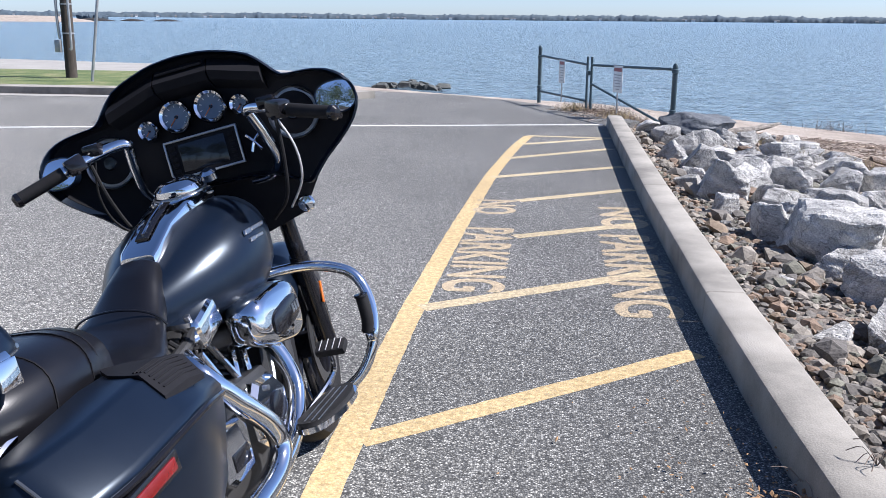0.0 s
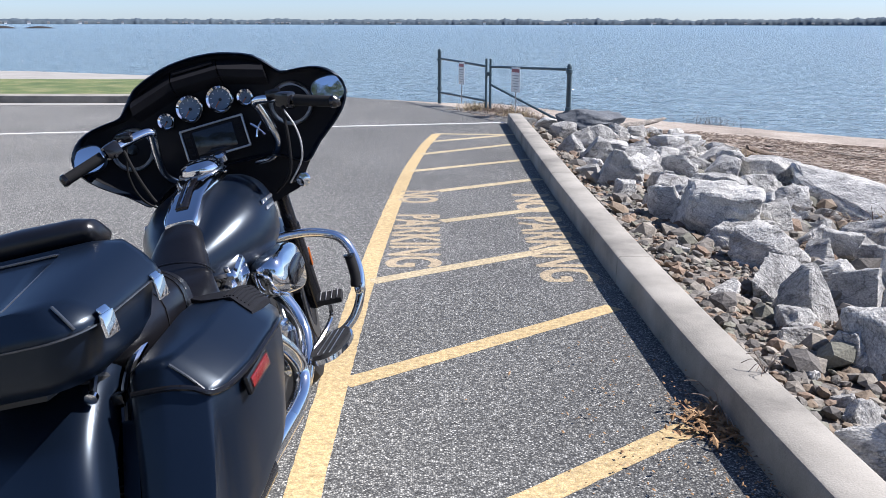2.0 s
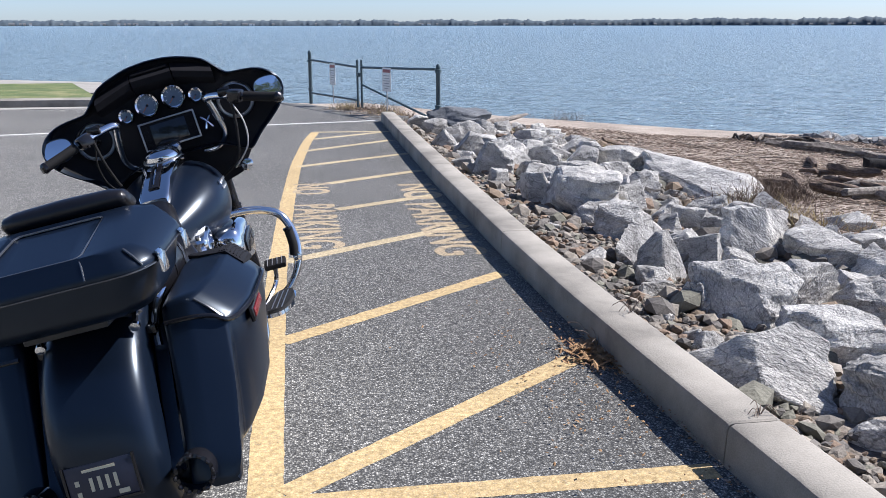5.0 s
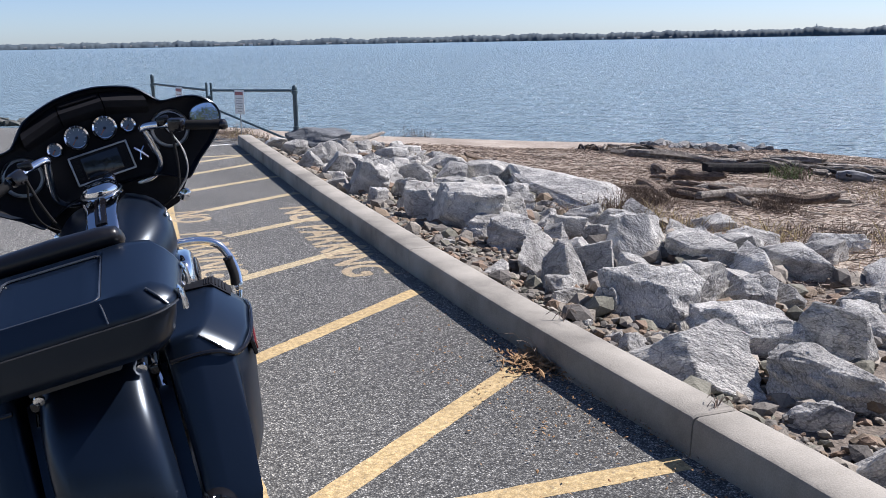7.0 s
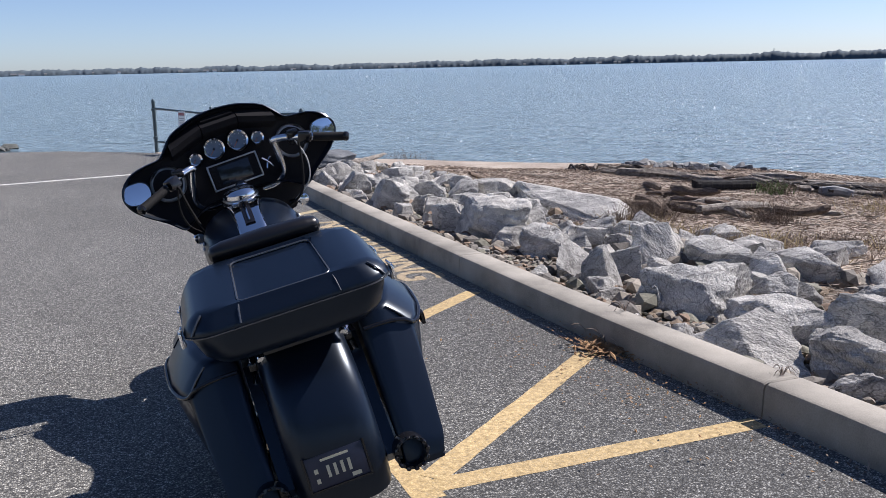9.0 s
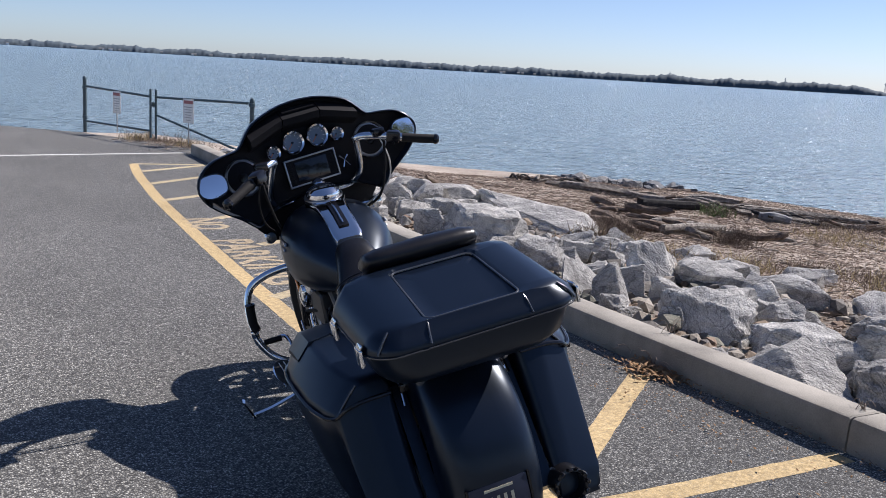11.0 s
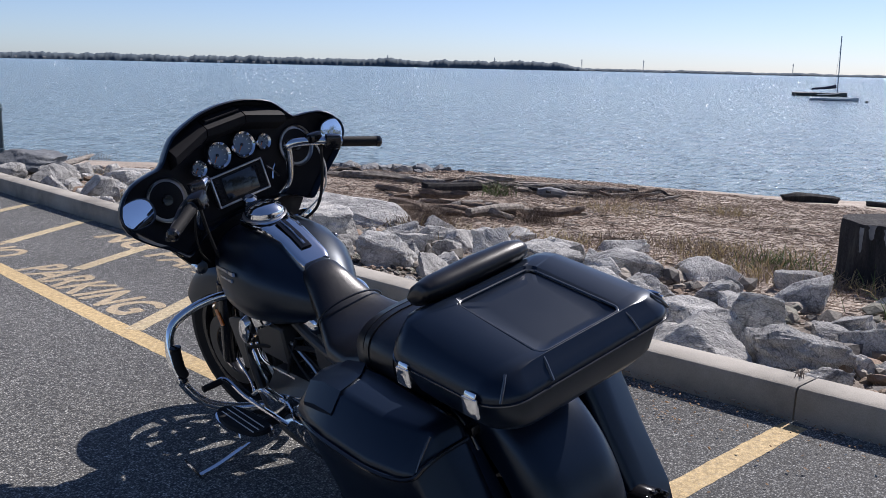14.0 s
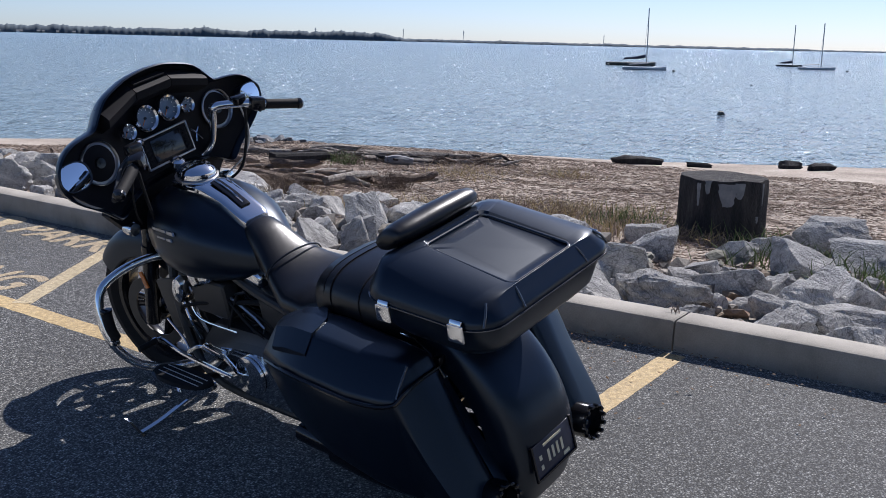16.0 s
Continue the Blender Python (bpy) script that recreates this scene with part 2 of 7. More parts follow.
WHITE = material("white_paint_plain", [(0.7, 0.7, 0.69), (0.8, 0.8, 0.79)], 4.0, 0.5)
RED = material("red_print", [(0.3, 0.1, 0.11), (0.34, 0.12, 0.12)], 4.0, 0.5)
INK = material("dark_print", [(0.03, 0.03, 0.035), (0.05, 0.05, 0.05)], 4.0, 0.6)
# tree colour with the blue of distance haze mixed into it
HAZY_WOODS = material("hazy_far_woods", [(0.038, 0.058, 0.082), (0.052, 0.074, 0.096), (0.068, 0.09, 0.105)], 0.03, 0.95, grain=0.12, grain_scale=0.1)
FELT = material("dark_lining", [(0.004, 0.004, 0.005), (0.007, 0.007, 0.008)], 9.0, 0.8, spec=0.08)
BLACK = material("satin_black_paint", [(0.0028, 0.0055, 0.0125), (0.004, 0.0074, 0.0155)], 3.0, 0.29, grain=0.1, grain_scale=300, rough_var=0.03, spec=0.5)
BLACK.node_tree.nodes["Principled BSDF"].inputs["Specular Tint"].default_value = (0.74, 0.86, 1.0, 1)
GLOSS = material("gloss_black", [(0.006, 0.006, 0.008), (0.01, 0.01, 0.012)], 3.0, 0.14, rough_var=0.04)
PLASTIC = material("black_plastic", [(0.009, 0.009, 0.011), (0.013, 0.013, 0.015)], 8.0, 0.6, bump=0.15, bump_scale=500, spec=0.1)
RUBBER = material("rubber", [(0.01, 0.01, 0.011), (0.018, 0.018, 0.019)], 9.0, 0.7, bump=0.2, bump_scale=300, spec=0.15)
LEATHER = material("black_leather", [(0.003, 0.003, 0.0042), (0.006, 0.006, 0.0078)], 6.0, 0.31, spec=0.5, bump=0.09, bump_scale=420, rough_var=0.06)
CHROME = material("chrome", [(0.78, 0.79, 0.8), (0.86, 0.86, 0.87)], 3.0, 0.07, metal=1.0, rough_var=0.03)
ALLOY = material("cast_alloy", [(0.35, 0.35, 0.36), (0.5, 0.5, 0.5)], 6.0, 0.32, metal=1.0, rough_var=0.08)
ENGINE_BLACK = material("engine_black", [(0.015, 0.015, 0.016), (0.03, 0.03, 0.03)], 8.0, 0.45, bump=0.1, bump_scale=300)
MIRROR = material("mirror_glass", [(0.9, 0.9, 0.92)], 1.0, 0.02, metal=1.0)
DIAL = material("dial_face", [(0.12, 0.16, 0.21), (0.18, 0.225, 0.28)], 12.0, 0.25)
SCREEN = material("screen_glass", [(0.008, 0.01, 0.014)], 1.0, 0.08)
REFLECTOR = material("red_reflector", [(0.1, 0.006, 0.006), (0.16, 0.01, 0.009)], 40.0, 0.25, coat=0.25)
# lighter than the paint, to draw the sun's highlight along lid edges
EDGE_GLINT = material("edge_glint", [(0.03, 0.034, 0.042), (0.045, 0.05, 0.06)], 20.0, 0.2, spec=1.0)
BRAID = material("braided_line", [(0.5, 0.5, 0.5), (0.68, 0.68, 0.67)], 60.0, 0.4, metal=0.4)
LEAF = material("tree_leaves", [(0.03, 0.055, 0.015), (0.055, 0.085, 0.025), (0.09, 0.11, 0.035)], 2.0, 0.7)
AMBER = material("amber_lens", [(0.5, 0.12, 0.01), (0.6, 0.16, 0.015)], 40.0, 0.15, coat=0.6)
CREAM = material("plate_print", [(0.6, 0.55, 0.38), (0.66, 0.6, 0.42)], 20.0, 0.5)
PLATE_BLUE = material("plate_blue", [(0.012, 0.016, 0.035), (0.02, 0.024, 0.05)], 20.0, 0.35)


def water_material():
    m = bpy.data.materials.new("river_water")
    m.use_nodes = True
    nt = m.node_tree
    p = nt.nodes["Principled BSDF"]
    p.inputs["Base Color"].default_value = (0.165, 0.235, 0.29, 1)
    p.inputs["Roughness"].default_value = 0.14
    p.inputs["IOR"].default_value = 1.33
    tc = nt.nodes.new("ShaderNodeTexCoord")
    last = None
    for sc, st, dist, warp in (((0.3, 0.9, 1), 1.0, 0.8, 0.4), ((1.1, 3.0, 1), 1.0, 0.6, 0.4), ((4.0, 9.0, 1), 1.0, 0.22, 0.3)):
        mp = nt.nodes.new("ShaderNodeMapping")
        mp.inputs["Scale"].default_value = sc
        mp.inputs["Rotation"].default_value = (0, 0, radians(-42))
        nt.links.new(tc.outputs["Object"], mp.inputs[0])
        n = nt.nodes.new("ShaderNodeTexNoise")
        n.inputs["Scale"].default_value, n.inputs["Detail"].default_value, n.inputs["Distortion"].default_value = 1.0, 3.0, warp
        nt.links.new(mp.outputs[0], n.inputs["Vector"])
        b = nt.nodes.new("ShaderNodeBump")
        b.inputs["Strength"].default_value, b.inputs["Distance"].default_value = st, dist
        nt.links.new(n.outputs["Fac"], b.inputs["Height"])
        if last:
            nt.links.new(last.outputs[0], b.inputs["Normal"])
        last = b
    nt.links.new(last.outputs[0], p.inputs["Normal"])
    return m


WATER = water_material()


# ---- mesh helpers ----
def mesh_of(name, bm, mat, sharp=32.0):
    me = bpy.data.meshes.new(name)
    bmesh.ops.recalc_face_normals(bm, faces=bm.faces)
    bm.to_mesh(me)
    bm.free()
    me.shade_smooth()
    me.set_sharp_from_angle(angle=radians(sharp))
    me.materials.append(mat)
    return me


def part(name, bm, mat, parent=None, label="", sharp=32.0):
    ob = new(name, mesh_of(name, bm, mat, sharp))
    ob.parent = parent
    return tagged(ob, label=label)


def thing(name, label, category, group="", kind="", at=(0, 0, 0)):
    ob = new(name)
    ob.empty_display_size = 0.1
    ob.location = at
    return tagged(ob, label, category, group, kind)


def bev(bm, width, seg=2, angle=28.0):
    edges = [e for e in bm.edges if len(e.link_faces) == 2 and e.calc_face_angle(0) > radians(angle)]
    if edges:
        bmesh.ops.bevel(bm, geom=edges, offset=width, offset_type="OFFSET", segments=seg, profile=0.6, affect="EDGES", clamp_overlap=True)
    return bm


def box(size, at=(0, 0, 0), rot=(0, 0, 0), bevel=0.0, seg=2, bm=None):
    b = bmesh.new()
    bmesh.ops.create_cube(b, size=1.0)
    bmesh.ops.scale(b, vec=size, verts=b.verts)
    if bevel:
        bev(b, bevel, seg)
    bmesh.ops.transform(b, matrix=pose(*at, *rot), verts=b.verts)
    return join(bm, b)


def join(bm, b):
    if bm is None:
        return b
    me = bpy.data.meshes.new("t")
    b.to_mesh(me)
    b.free()
    bm.from_mesh(me)
    bpy.data.meshes.remove(me)
    return bm


def loft(rings, closed=True, caps=True, bm=None):
    b = bmesh.new()
    vs = [[b.verts.new(p) for p in r] for r in rings]
    n = len(rings[0])
    for a, c in zip(vs, vs[1:]):
        for i in range(n if closed else n - 1):
            j = (i + 1) % n
            b.faces.new((a[i], a[j], c[j], c[i]))
    if caps:
        b.faces.new(vs[0][::-1])
        b.faces.new(vs[-1])
    return join(bm, b)


def spline(pts, steps=6):
    pts = [Vector(p) for p in pts]
    out = []
    for i in range(len(pts) - 1):
        p0, p1, p2, p3 = pts[max(i - 1, 0)], pts[i], pts[i + 1], pts[min(i + 2, len(pts) - 1)]
        for k in range(steps):
            t = k / steps
            out.append(0.5 * ((2 * p1) + (p2 - p0) * t + (2 * p0 - 5 * p1 + 4 * p2 - p3) * t * t + (3 * p1 - p0 - 3 * p2 + p3) * t**3))
    return out + [pts[-1]]


def tube(pts, r, n=10, steps=6, bm=None, radii=None):
    path = spline(pts, steps) if steps else [Vector(p) for p in pts]
    rings, side = [], None
    for i, p in enumerate(path):
        d = (path[min(i + 1, len(path) - 1)] - path[max(i - 1, 0)]).normalized()
        if side is None:
            side = d.orthogonal().normalized()
        side = (side - d * side.dot(d)).normalized()
        up = d.cross(side)
        k = r if radii is None else np.interp(i / (len(path) - 1), np.linspace(0, 1, len(radii)), radii)
        rings.append([p + (side * math.cos(a) + up * math.sin(a)) * k for a in (2 * math.pi * j / n for j in range(n))])
    return loft(rings, bm=bm)


def lathe(profile, m=None, n=28, bm=None):
    """A turned form: radius and height pairs round z, laid by the matrix m."""
    rings = [[Vector((max(r, 1e-4) * math.cos(a), max(r, 1e-4) * math.sin(a), h)) for a in (2 * math.pi * j / n for j in range(n))] for r, h in profile]
    b = loft(rings)
    if m is not None:
        bmesh.ops.transform(b, matrix=m, verts=b.verts)
    return join(bm, b)


def facing(at, way):
    """The pose whose z axis points along way."""
    return Matrix.Translation(at) @ Vector(way).to_track_quat("Z", "Y").to_matrix().to_4x4()


def ringy(y, hw, z0, z1, e=2.6, n=28, cx=0.0):
    """A rounded section across the y axis."""
    out = []
    for j in range(n):
        a = 2 * math.pi * j / n
        c, s = math.cos(a), math.sin(a)
        out.append(Vector((cx + hw * math.copysign(abs(c) ** (2 / e), c), y, (z0 + z1) / 2 + (z1 - z0) / 2 * math.copysign(abs(s) ** (2 / e), s))))
    return out


def slab(points, z0, z1, bm=None):
    """A flat plate with the given outline."""
    return loft([[Vector((x, y, z0)) for x, y in points], [Vector((x, y, z1)) for x, y in points]], bm=bm)


def lettering(text, size, mat, name, m, parent=None, depth=0.0015):
    c = bpy.data.curves.new(name, "FONT")
    c.body, c.size, c.extrude, c.align_x, c.align_y = text, size, depth, "CENTER", "CENTER"
    o = bpy.data.objects.new(name, c)
    scene.collection.objects.link(o)
    bpy.context.view_layer.update()
    me = bpy.data.meshes.new_from_object(o.evaluated_get(bpy.context.evaluated_depsgraph_get()))
    bpy.data.objects.remove(o)
    me.name = name
    me.transform(m)
    me.materials.clear()
    me.materials.append(mat)
    ob = new(name, me)
    ob.parent = parent
    return ob


# ---- land and water ----
WATER_Z = -0.85
SHORE = [(-400, 210), (-120, 84), (-40, 48), (-20, 40), (-14, 36), (-4, 27.5), (0, 25), (2, 23), (4.5, 20), (7.5, 17), (10.6, 14.7), (11.7, 11.3), (13.3, 6.2), (16, 2), (22, -8), (45, -34), (140, -120), (400, -330)]
rng = random.Random(7)


def shore_distance(x, y):
    """Metres from the waterline, positive on land."""
    best, sign = 1e9, 1
    for (ax, ay), (bx, by) in zip(SHORE, SHORE[1:]):
        dx, dy = bx - ax, by - ay
        t = min(1, max(0, ((x - ax) * dx + (y - ay) * dy) / (dx * dx + dy * dy)))
        d = math.hypot(x - ax - t * dx, y - ay - t * dy)
        if d < best:
            best, sign = d, 1 if dx * (y - ay) - dy * (x - ax) < 0 else -1
    return best * sign


def ground_z(x, y):
    s = shore_distance(x, y)
    out = math.hypot(max(x - 0.19, 0), max(y - 15.5, 0))
    if s < 0:
        return WATER_Z + max(0.1 * s, -2.5)
    if out <= 0:
        return -0.03
    k = out / (out + s)
    bumps = 0.06 * noise.noise((x * 0.7, y * 0.7, 0)) + 0.03 * noise.noise((x * 2.3, y * 2.3, 4))
    return -0.05 - 0.8 * k**0.85 + bumps * min(1, s * 0.5) * min(1, out)


def steps(a, b, fine_a, fine_b, fine, grow=1.35):
    out = list(np.arange(fine_a, fine_b + 1e-6, fine))
    d, p = fine, fine_b
    while p < b:
        d *= grow
        p = min(p + d, b)
        out.append(p)
    d, p = fine, fine_a
    while p > a:
        d *= grow
        p = max(p - d, a)
        out.insert(0, p)
    return out


gx, gy = steps(-3500, 3500, -6, 20, 0.4), steps(-3500, 3500, -6, 28, 0.4)
bm = bmesh.new()
grid = [[bm.verts.new((x, y, ground_z(x, y))) for x in gx] for y in gy]
for r0, r1 in zip(grid, grid[1:]):
    for i in range(len(gx) - 1):
        bm.faces.new((r0[i], r0[i + 1], r1[i + 1], r1[i]))
ground = part("ground", bm, SAND)
ground.data.materials.append(SOIL)
for f in ground.data.polygons:
    c = f.center
    if 0 < c.x < 2.9 - 0.06 * max(0, c.y - 4) and -14 < c.y < 11.4:
        f.material_index = 1
tagged(ground, "pale brown sandy beach strewn with dry reeds", "beach", kind="structure")

bm = bmesh.new()
wx, wy = steps(-4200, 4200, -10, 60, 5, 1.5), steps(-4200, 4200, -20, 60, 5, 1.5)
grid = [[bm.verts.new((x, y, WATER_Z)) for x in wx] for y in wy]
for r0, r1 in zip(grid, grid[1:]):
    for i in range(len(wx) - 1):
        bm.faces.new((r0[i], r0[i + 1], r1[i + 1], r1[i]))
tagged(part("water", bm, WATER), "wide grey-blue river with small sparkling waves", "river", kind="structure")

LOT = [(-90, -70), (0.06, -70), (0.06, 11.42), (0.45, 12.1), (-0.25, 13.4), (-1.3, 15.0), (-2.6, 16.2), (-4.6, 17.0), (-5.0, 14.4), (-90, 14.0)]
tagged(part("pavement", slab(LOT, -0.25, 0.0), ASPHALT), "worn grey asphalt of a waterfront parking lot", "asphalt", kind="structure")

# grass island with its kerb, and a concrete walk behind it
tagged(part("grass_verge", slab([(-90, 15.3), (-5.2, 15.3), (-4.9, 15.7), (-6.4, 20.6), (-90, 23)], -0.4, 0.09), LAWN), "strip of mown green grass beside the parking lot", "grass", kind="structure")
verge_kerb = tagged(part("kerb_verge", bev(slab([(-90, 14.9), (-4.2, 14.9), (-3.9, 15.2), (-4.2, 15.45), (-90, 15.3)], -0.2, 0.12), 0.02), CONCRETE), "weathered concrete kerb along the grass strip", "kerb", kind="structure")
tagged(part("path_sand", slab([(-90, 23), (-5.4, 20.6), (-5.6, 21), (-6.6, 25), (-14, 29), (-40, 36.5), (-90, 52)], -0.9, -0.14), PALE_WALK), "pale concrete walk above the water", "walkway", kind="structure")

# ---- kerb beside the hatching ----
kerb = thing("kerb", "pale grey concrete kerb with tooled joints", "kerb", kind="structure")
KERB_W, KERB_H = 0.195, 0.15
ends = [-60, -30, -14.75, -11.8, -8.85, -5.9, -2.95, 0, 2.95, 5.9, 8.85, 11.35]
def kerb_bend(y):
    """The kerb's slight bow, in metres."""
    return float(np.interp(y, [-60, -3, -0.5, 0, 0.7, 1.6, 3, 5.6, 8, 11.4], [0.0, 0.03, 0.012, -0.016, -0.05, -0.084, -0.105, -0.11, -0.09, -0.055]))


for a, b in zip(ends, ends[1:]):
    n = max(4, int((b - a) / 0.35))
    rings = []
    for y, k in [(a + 0.004, 0.012)] + [(a + 0.012 + (b - a - 0.024) * i / n, 0.0) for i in range(n + 1)] + [(b - 0.004, 0.012)]:
        x, u = kerb_bend(y), 0.004 * noise.noise((0, y * 1.3, 2))
        sec = [(-0.008, -0.3), (-0.006 + u, 0.0), (u, KERB_H - 0.022), (0.006, KERB_H - 0.007), (0.02, KERB_H), (KERB_W - 0.02, KERB_H), (KERB_W - 0.005, KERB_H - 0.008), (KERB_W, KERB_H - 0.03), (KERB_W + 0.01, -0.3)]
        rings.append([Vector((x + KERB_W / 2 + (sx - KERB_W / 2) * (1 - k), y, sz - k * 0.5 * (sz > 0.1))) for sx, sz in sec])
    part("kerb_block", loft(rings), CONCRETE, kerb)


# ---- painted markings ----
def ribbon(points, width, z1):
    """A painted band with slightly uneven edges."""
    path = [Vector((*p, 0)) for p in points]
    left, right = [], []
    dense = []
    for a, b in zip(path, path[1:]):
        k = max(2, int((b - a).length / 0.05))
        dense += [a.lerp(b, i / k) for i in range(k)]
    dense.append(path[-1])
    for i, p in enumerate(dense):
        d = (dense[min(i + 1, len(dense) - 1)] - dense[max(i - 1, 0)]).normalized()
        s = Vector((-d.y, d.x, 0))
        e = 0.0025
        left.append(p + s * (width / 2 + rng.uniform(-e, e)))
        right.append(p - s * (width / 2 + rng.uniform(-e, e)))
    b = bmesh.new()
    lo = [[b.verts.new((q.x, q.y, z)) for q in side] for side in (left, right) for z in (z1, -0.004)]
    for i in range(len(dense) - 1):
        b.faces.new((lo[0][i], lo[0][i + 1], lo[2][i + 1], lo[2][i]))
        b.faces.new((lo[0][i], lo[0][i + 1], lo[1][i + 1], lo[1][i]))
        b.faces.new((lo[2][i], lo[2][i + 1], lo[3][i + 1], lo[3][i]))
    return b


edge_line = [(-1.5, -0.12), (-1.5, 1.5), (-1.49, 2.9), (-1.455, 4.3), (-1.41, 5.6), (-1.355, 6.9), (-1.28, 8.0), (-1.19, 9.1), (-1.07, 10.08)]
edge_line = [tuple(p[:2]) for p in spline([(*q, 0) for q in edge_line], 5)]
tagged(part("edge_line", ribbon(edge_line, 0.115, 0.0006), YELLOW), "curved yellow painted line bounding the hatched area", "road marking", "yellow hatching", "structure")
STRIPES = [((-1.46, -0.03), (-0.06, -0.03)), ((-1.44, 0.03), (-0.2, 1.06)), ((-1.46, 1.48), (-0.2, 2.5)), ((-1.45, 2.98), (-0.17, 3.86)), ((-1.05, 4.6), (-0.16, 5.14)), ((-1.07, 5.85), (-0.13, 6.5)), ((-1.33, 6.95), (-0.11, 7.77)), ((-1.25, 8.15), (-0.16, 9.05)), ((-1.12, 9.3), (-0.2, 9.95))]
for k, (a, b) in enumerate(STRIPES):
    tagged(part("hatch_stripe", ribbon([a, b], 0.105, 0.001 + 0.0005 * (k % 2)), YELLOW if k < 3 else WORN_YELLOW), "slanting yellow painted hatch stripe on asphalt", "road marking", "yellow hatching", "structure")
tagged(part("hatch_stripe", ribbon([(-1.09, 10.1), (-0.08, 10.02)], 0.1, 0.0014), WORN_YELLOW), "yellow painted stripe closing the hatched area", "road marking", "yellow hatching", "structure")
tagged(part("lane_line", ribbon([(-14, 8.3), (-8, 9.72), (-6.7, 10.02), (-5.3, 10.36), (-2.4, 10.99), (-0.1, 11.52)], 0.1, 0.004), WHITE_LINE), "white painted line across the parking lot", "road marking", kind="structure")
tagged(part("lane_line", ribbon([(-40, 14.3), (-4.6, 14.62)], 0.4, 0.004), PALE_WALK), "pale concrete gutter strip along the verge kerb", "gutter", kind="structure")
for x0, x1, y0, y1, word in ((-1.38, -1.08, 5.85, 5.32, "NO"), (-1.38, -1.07, 4.83, 3.3, "PARKING"), (-0.45, -0.15, 5.68, 4.95, "NO"), (-0.495, -0.185, 4.74, 2.98, "PARKING")):
    ob = lettering(word, 1.0, FADED, "painted_word", Matrix(), depth=0.0)
    cs = np.array([v.co[:] for v in ob.data.vertices])
    lo, hi = cs.min(0), cs.max(0)
    face_list = [list(f.vertices) for f in ob.data.polygons]
    verts, faces = [], []
    for k, (du, dw) in enumerate(((0, 0), (0.045, 0.0), (-0.045, 0.0), (0.0, 0.04), (0.0, -0.04))):
        n = len(verts)
        for c in cs:
            u, w = (c[0] - lo[0]) / (hi[0] - lo[0]) + du / len(word), (c[1] - lo[1]) / (hi[1] - lo[1]) + dw
            verts.append((x0 + (x1 - x0) * w, y0 + (y1 - y0) * u, 0.0014 + 0.00012 * k))
        faces += [[n + q for q in f] for f in face_list]
    ob.data.clear_geometry()
    ob.data.from_pydata(verts, [], faces)
    tagged(ob, f"faded yellow stencilled word {word} on asphalt", "road marking", "painted words", "structure")


# ---- rocks ----
def boulder(seed, w, d, h, cuts=3):
    """A quarried stone: a block split along random planes, its faces roughened and edges worn."""
    r = random.Random(seed)
    b = bmesh.new()
    bmesh.ops.create_cube(b, size=2.0)
    for v in b.verts:
        v.co += Vector((r.uniform(-0.3, 0.3), r.uniform(-0.3, 0.3), r.uniform(-0.25, 0.25)))
    for k in range(r.randint(12, 16)):
        n = Vector((r.gauss(0, 1), r.gauss(0, 1), r.gauss(0.35, 0.7))).normalized()
        reach = sorted(v.co.dot(n) for v in b.verts)
        at = reach[-1] - (reach[-1] - reach[0]) * r.uniform(0.06, 0.27)
        res = bmesh.ops.bisect_plane(b, geom=b.verts[:] + b.edges[:] + b.faces[:], plane_co=n * at, plane_no=n, clear_outer=True)
        rim = [g for g in res["geom_cut"] if isinstance(g, bmesh.types.BMEdge)]
        bmesh.ops.contextual_create(b, geom=rim)
    bmesh.ops.remove_doubles(b, verts=b.verts, dist=0.06)
    corners = [v.co.copy() for v in b.verts]
    b.free()
    b = bmesh.new()
    for p in corners:
        b.verts.new(p)
    hull = bmesh.ops.convex_hull(b, input=b.verts)
    loose = {g for g in hull["geom_interior"] + hull["geom_unused"] if isinstance(g, bmesh.types.BMVert)}
    bmesh.ops.delete(b, geom=list(loose), context="VERTS")
    bmesh.ops.dissolve_limit(b, angle_limit=radians(6), verts=b.verts, edges=b.edges)
    bmesh.ops.bevel(b, geom=b.edges[:], offset=0.06, segments=1, profile=0.5, affect="EDGES", clamp_overlap=True)
    bmesh.ops.triangulate(b, faces=b.faces)
    for k in range(cuts):
        long = [e for e in b.edges if e.calc_length() > (0.6, 0.32, 0.2, 0.13)[min(k, 3)]]
        bmesh.ops.subdivide_edges(b, edges=long, cuts=1)
        bmesh.ops.triangulate(b, faces=b.faces)
    o = Vector((r.uniform(0, 50), r.uniform(0, 50), 0))
    for v in b.verts:
        q = Vector((v.co.x, v.co.y, v.co.z * 1.6))
        ledge = noise.noise(q * 2.6 + o)
        v.co += v.co * (0.09 * noise.noise(v.co * 1.1 + o) + 0.055 * math.copysign(abs(ledge) ** 0.5, ledge) + 0.03 * noise.noise(q * 7 + o))
    xs = [v.co for v in b.verts]
    lo = Vector((min(p.x for p in xs), min(p.y for p in xs), min(p.z for p in xs)))
    hi = Vector((max(p.x for p in xs), max(p.y for p in xs), max(p.z for p in xs)))
    for v in b.verts:
        v.co = ((v.co.x - lo.x) / (hi.x - lo.x) * w - w / 2, (v.co.y - lo.y) / (hi.y - lo.y) * d - d / 2, (v.co.z - lo.z) / (hi.z - lo.z) * h)
    return b


placed = []


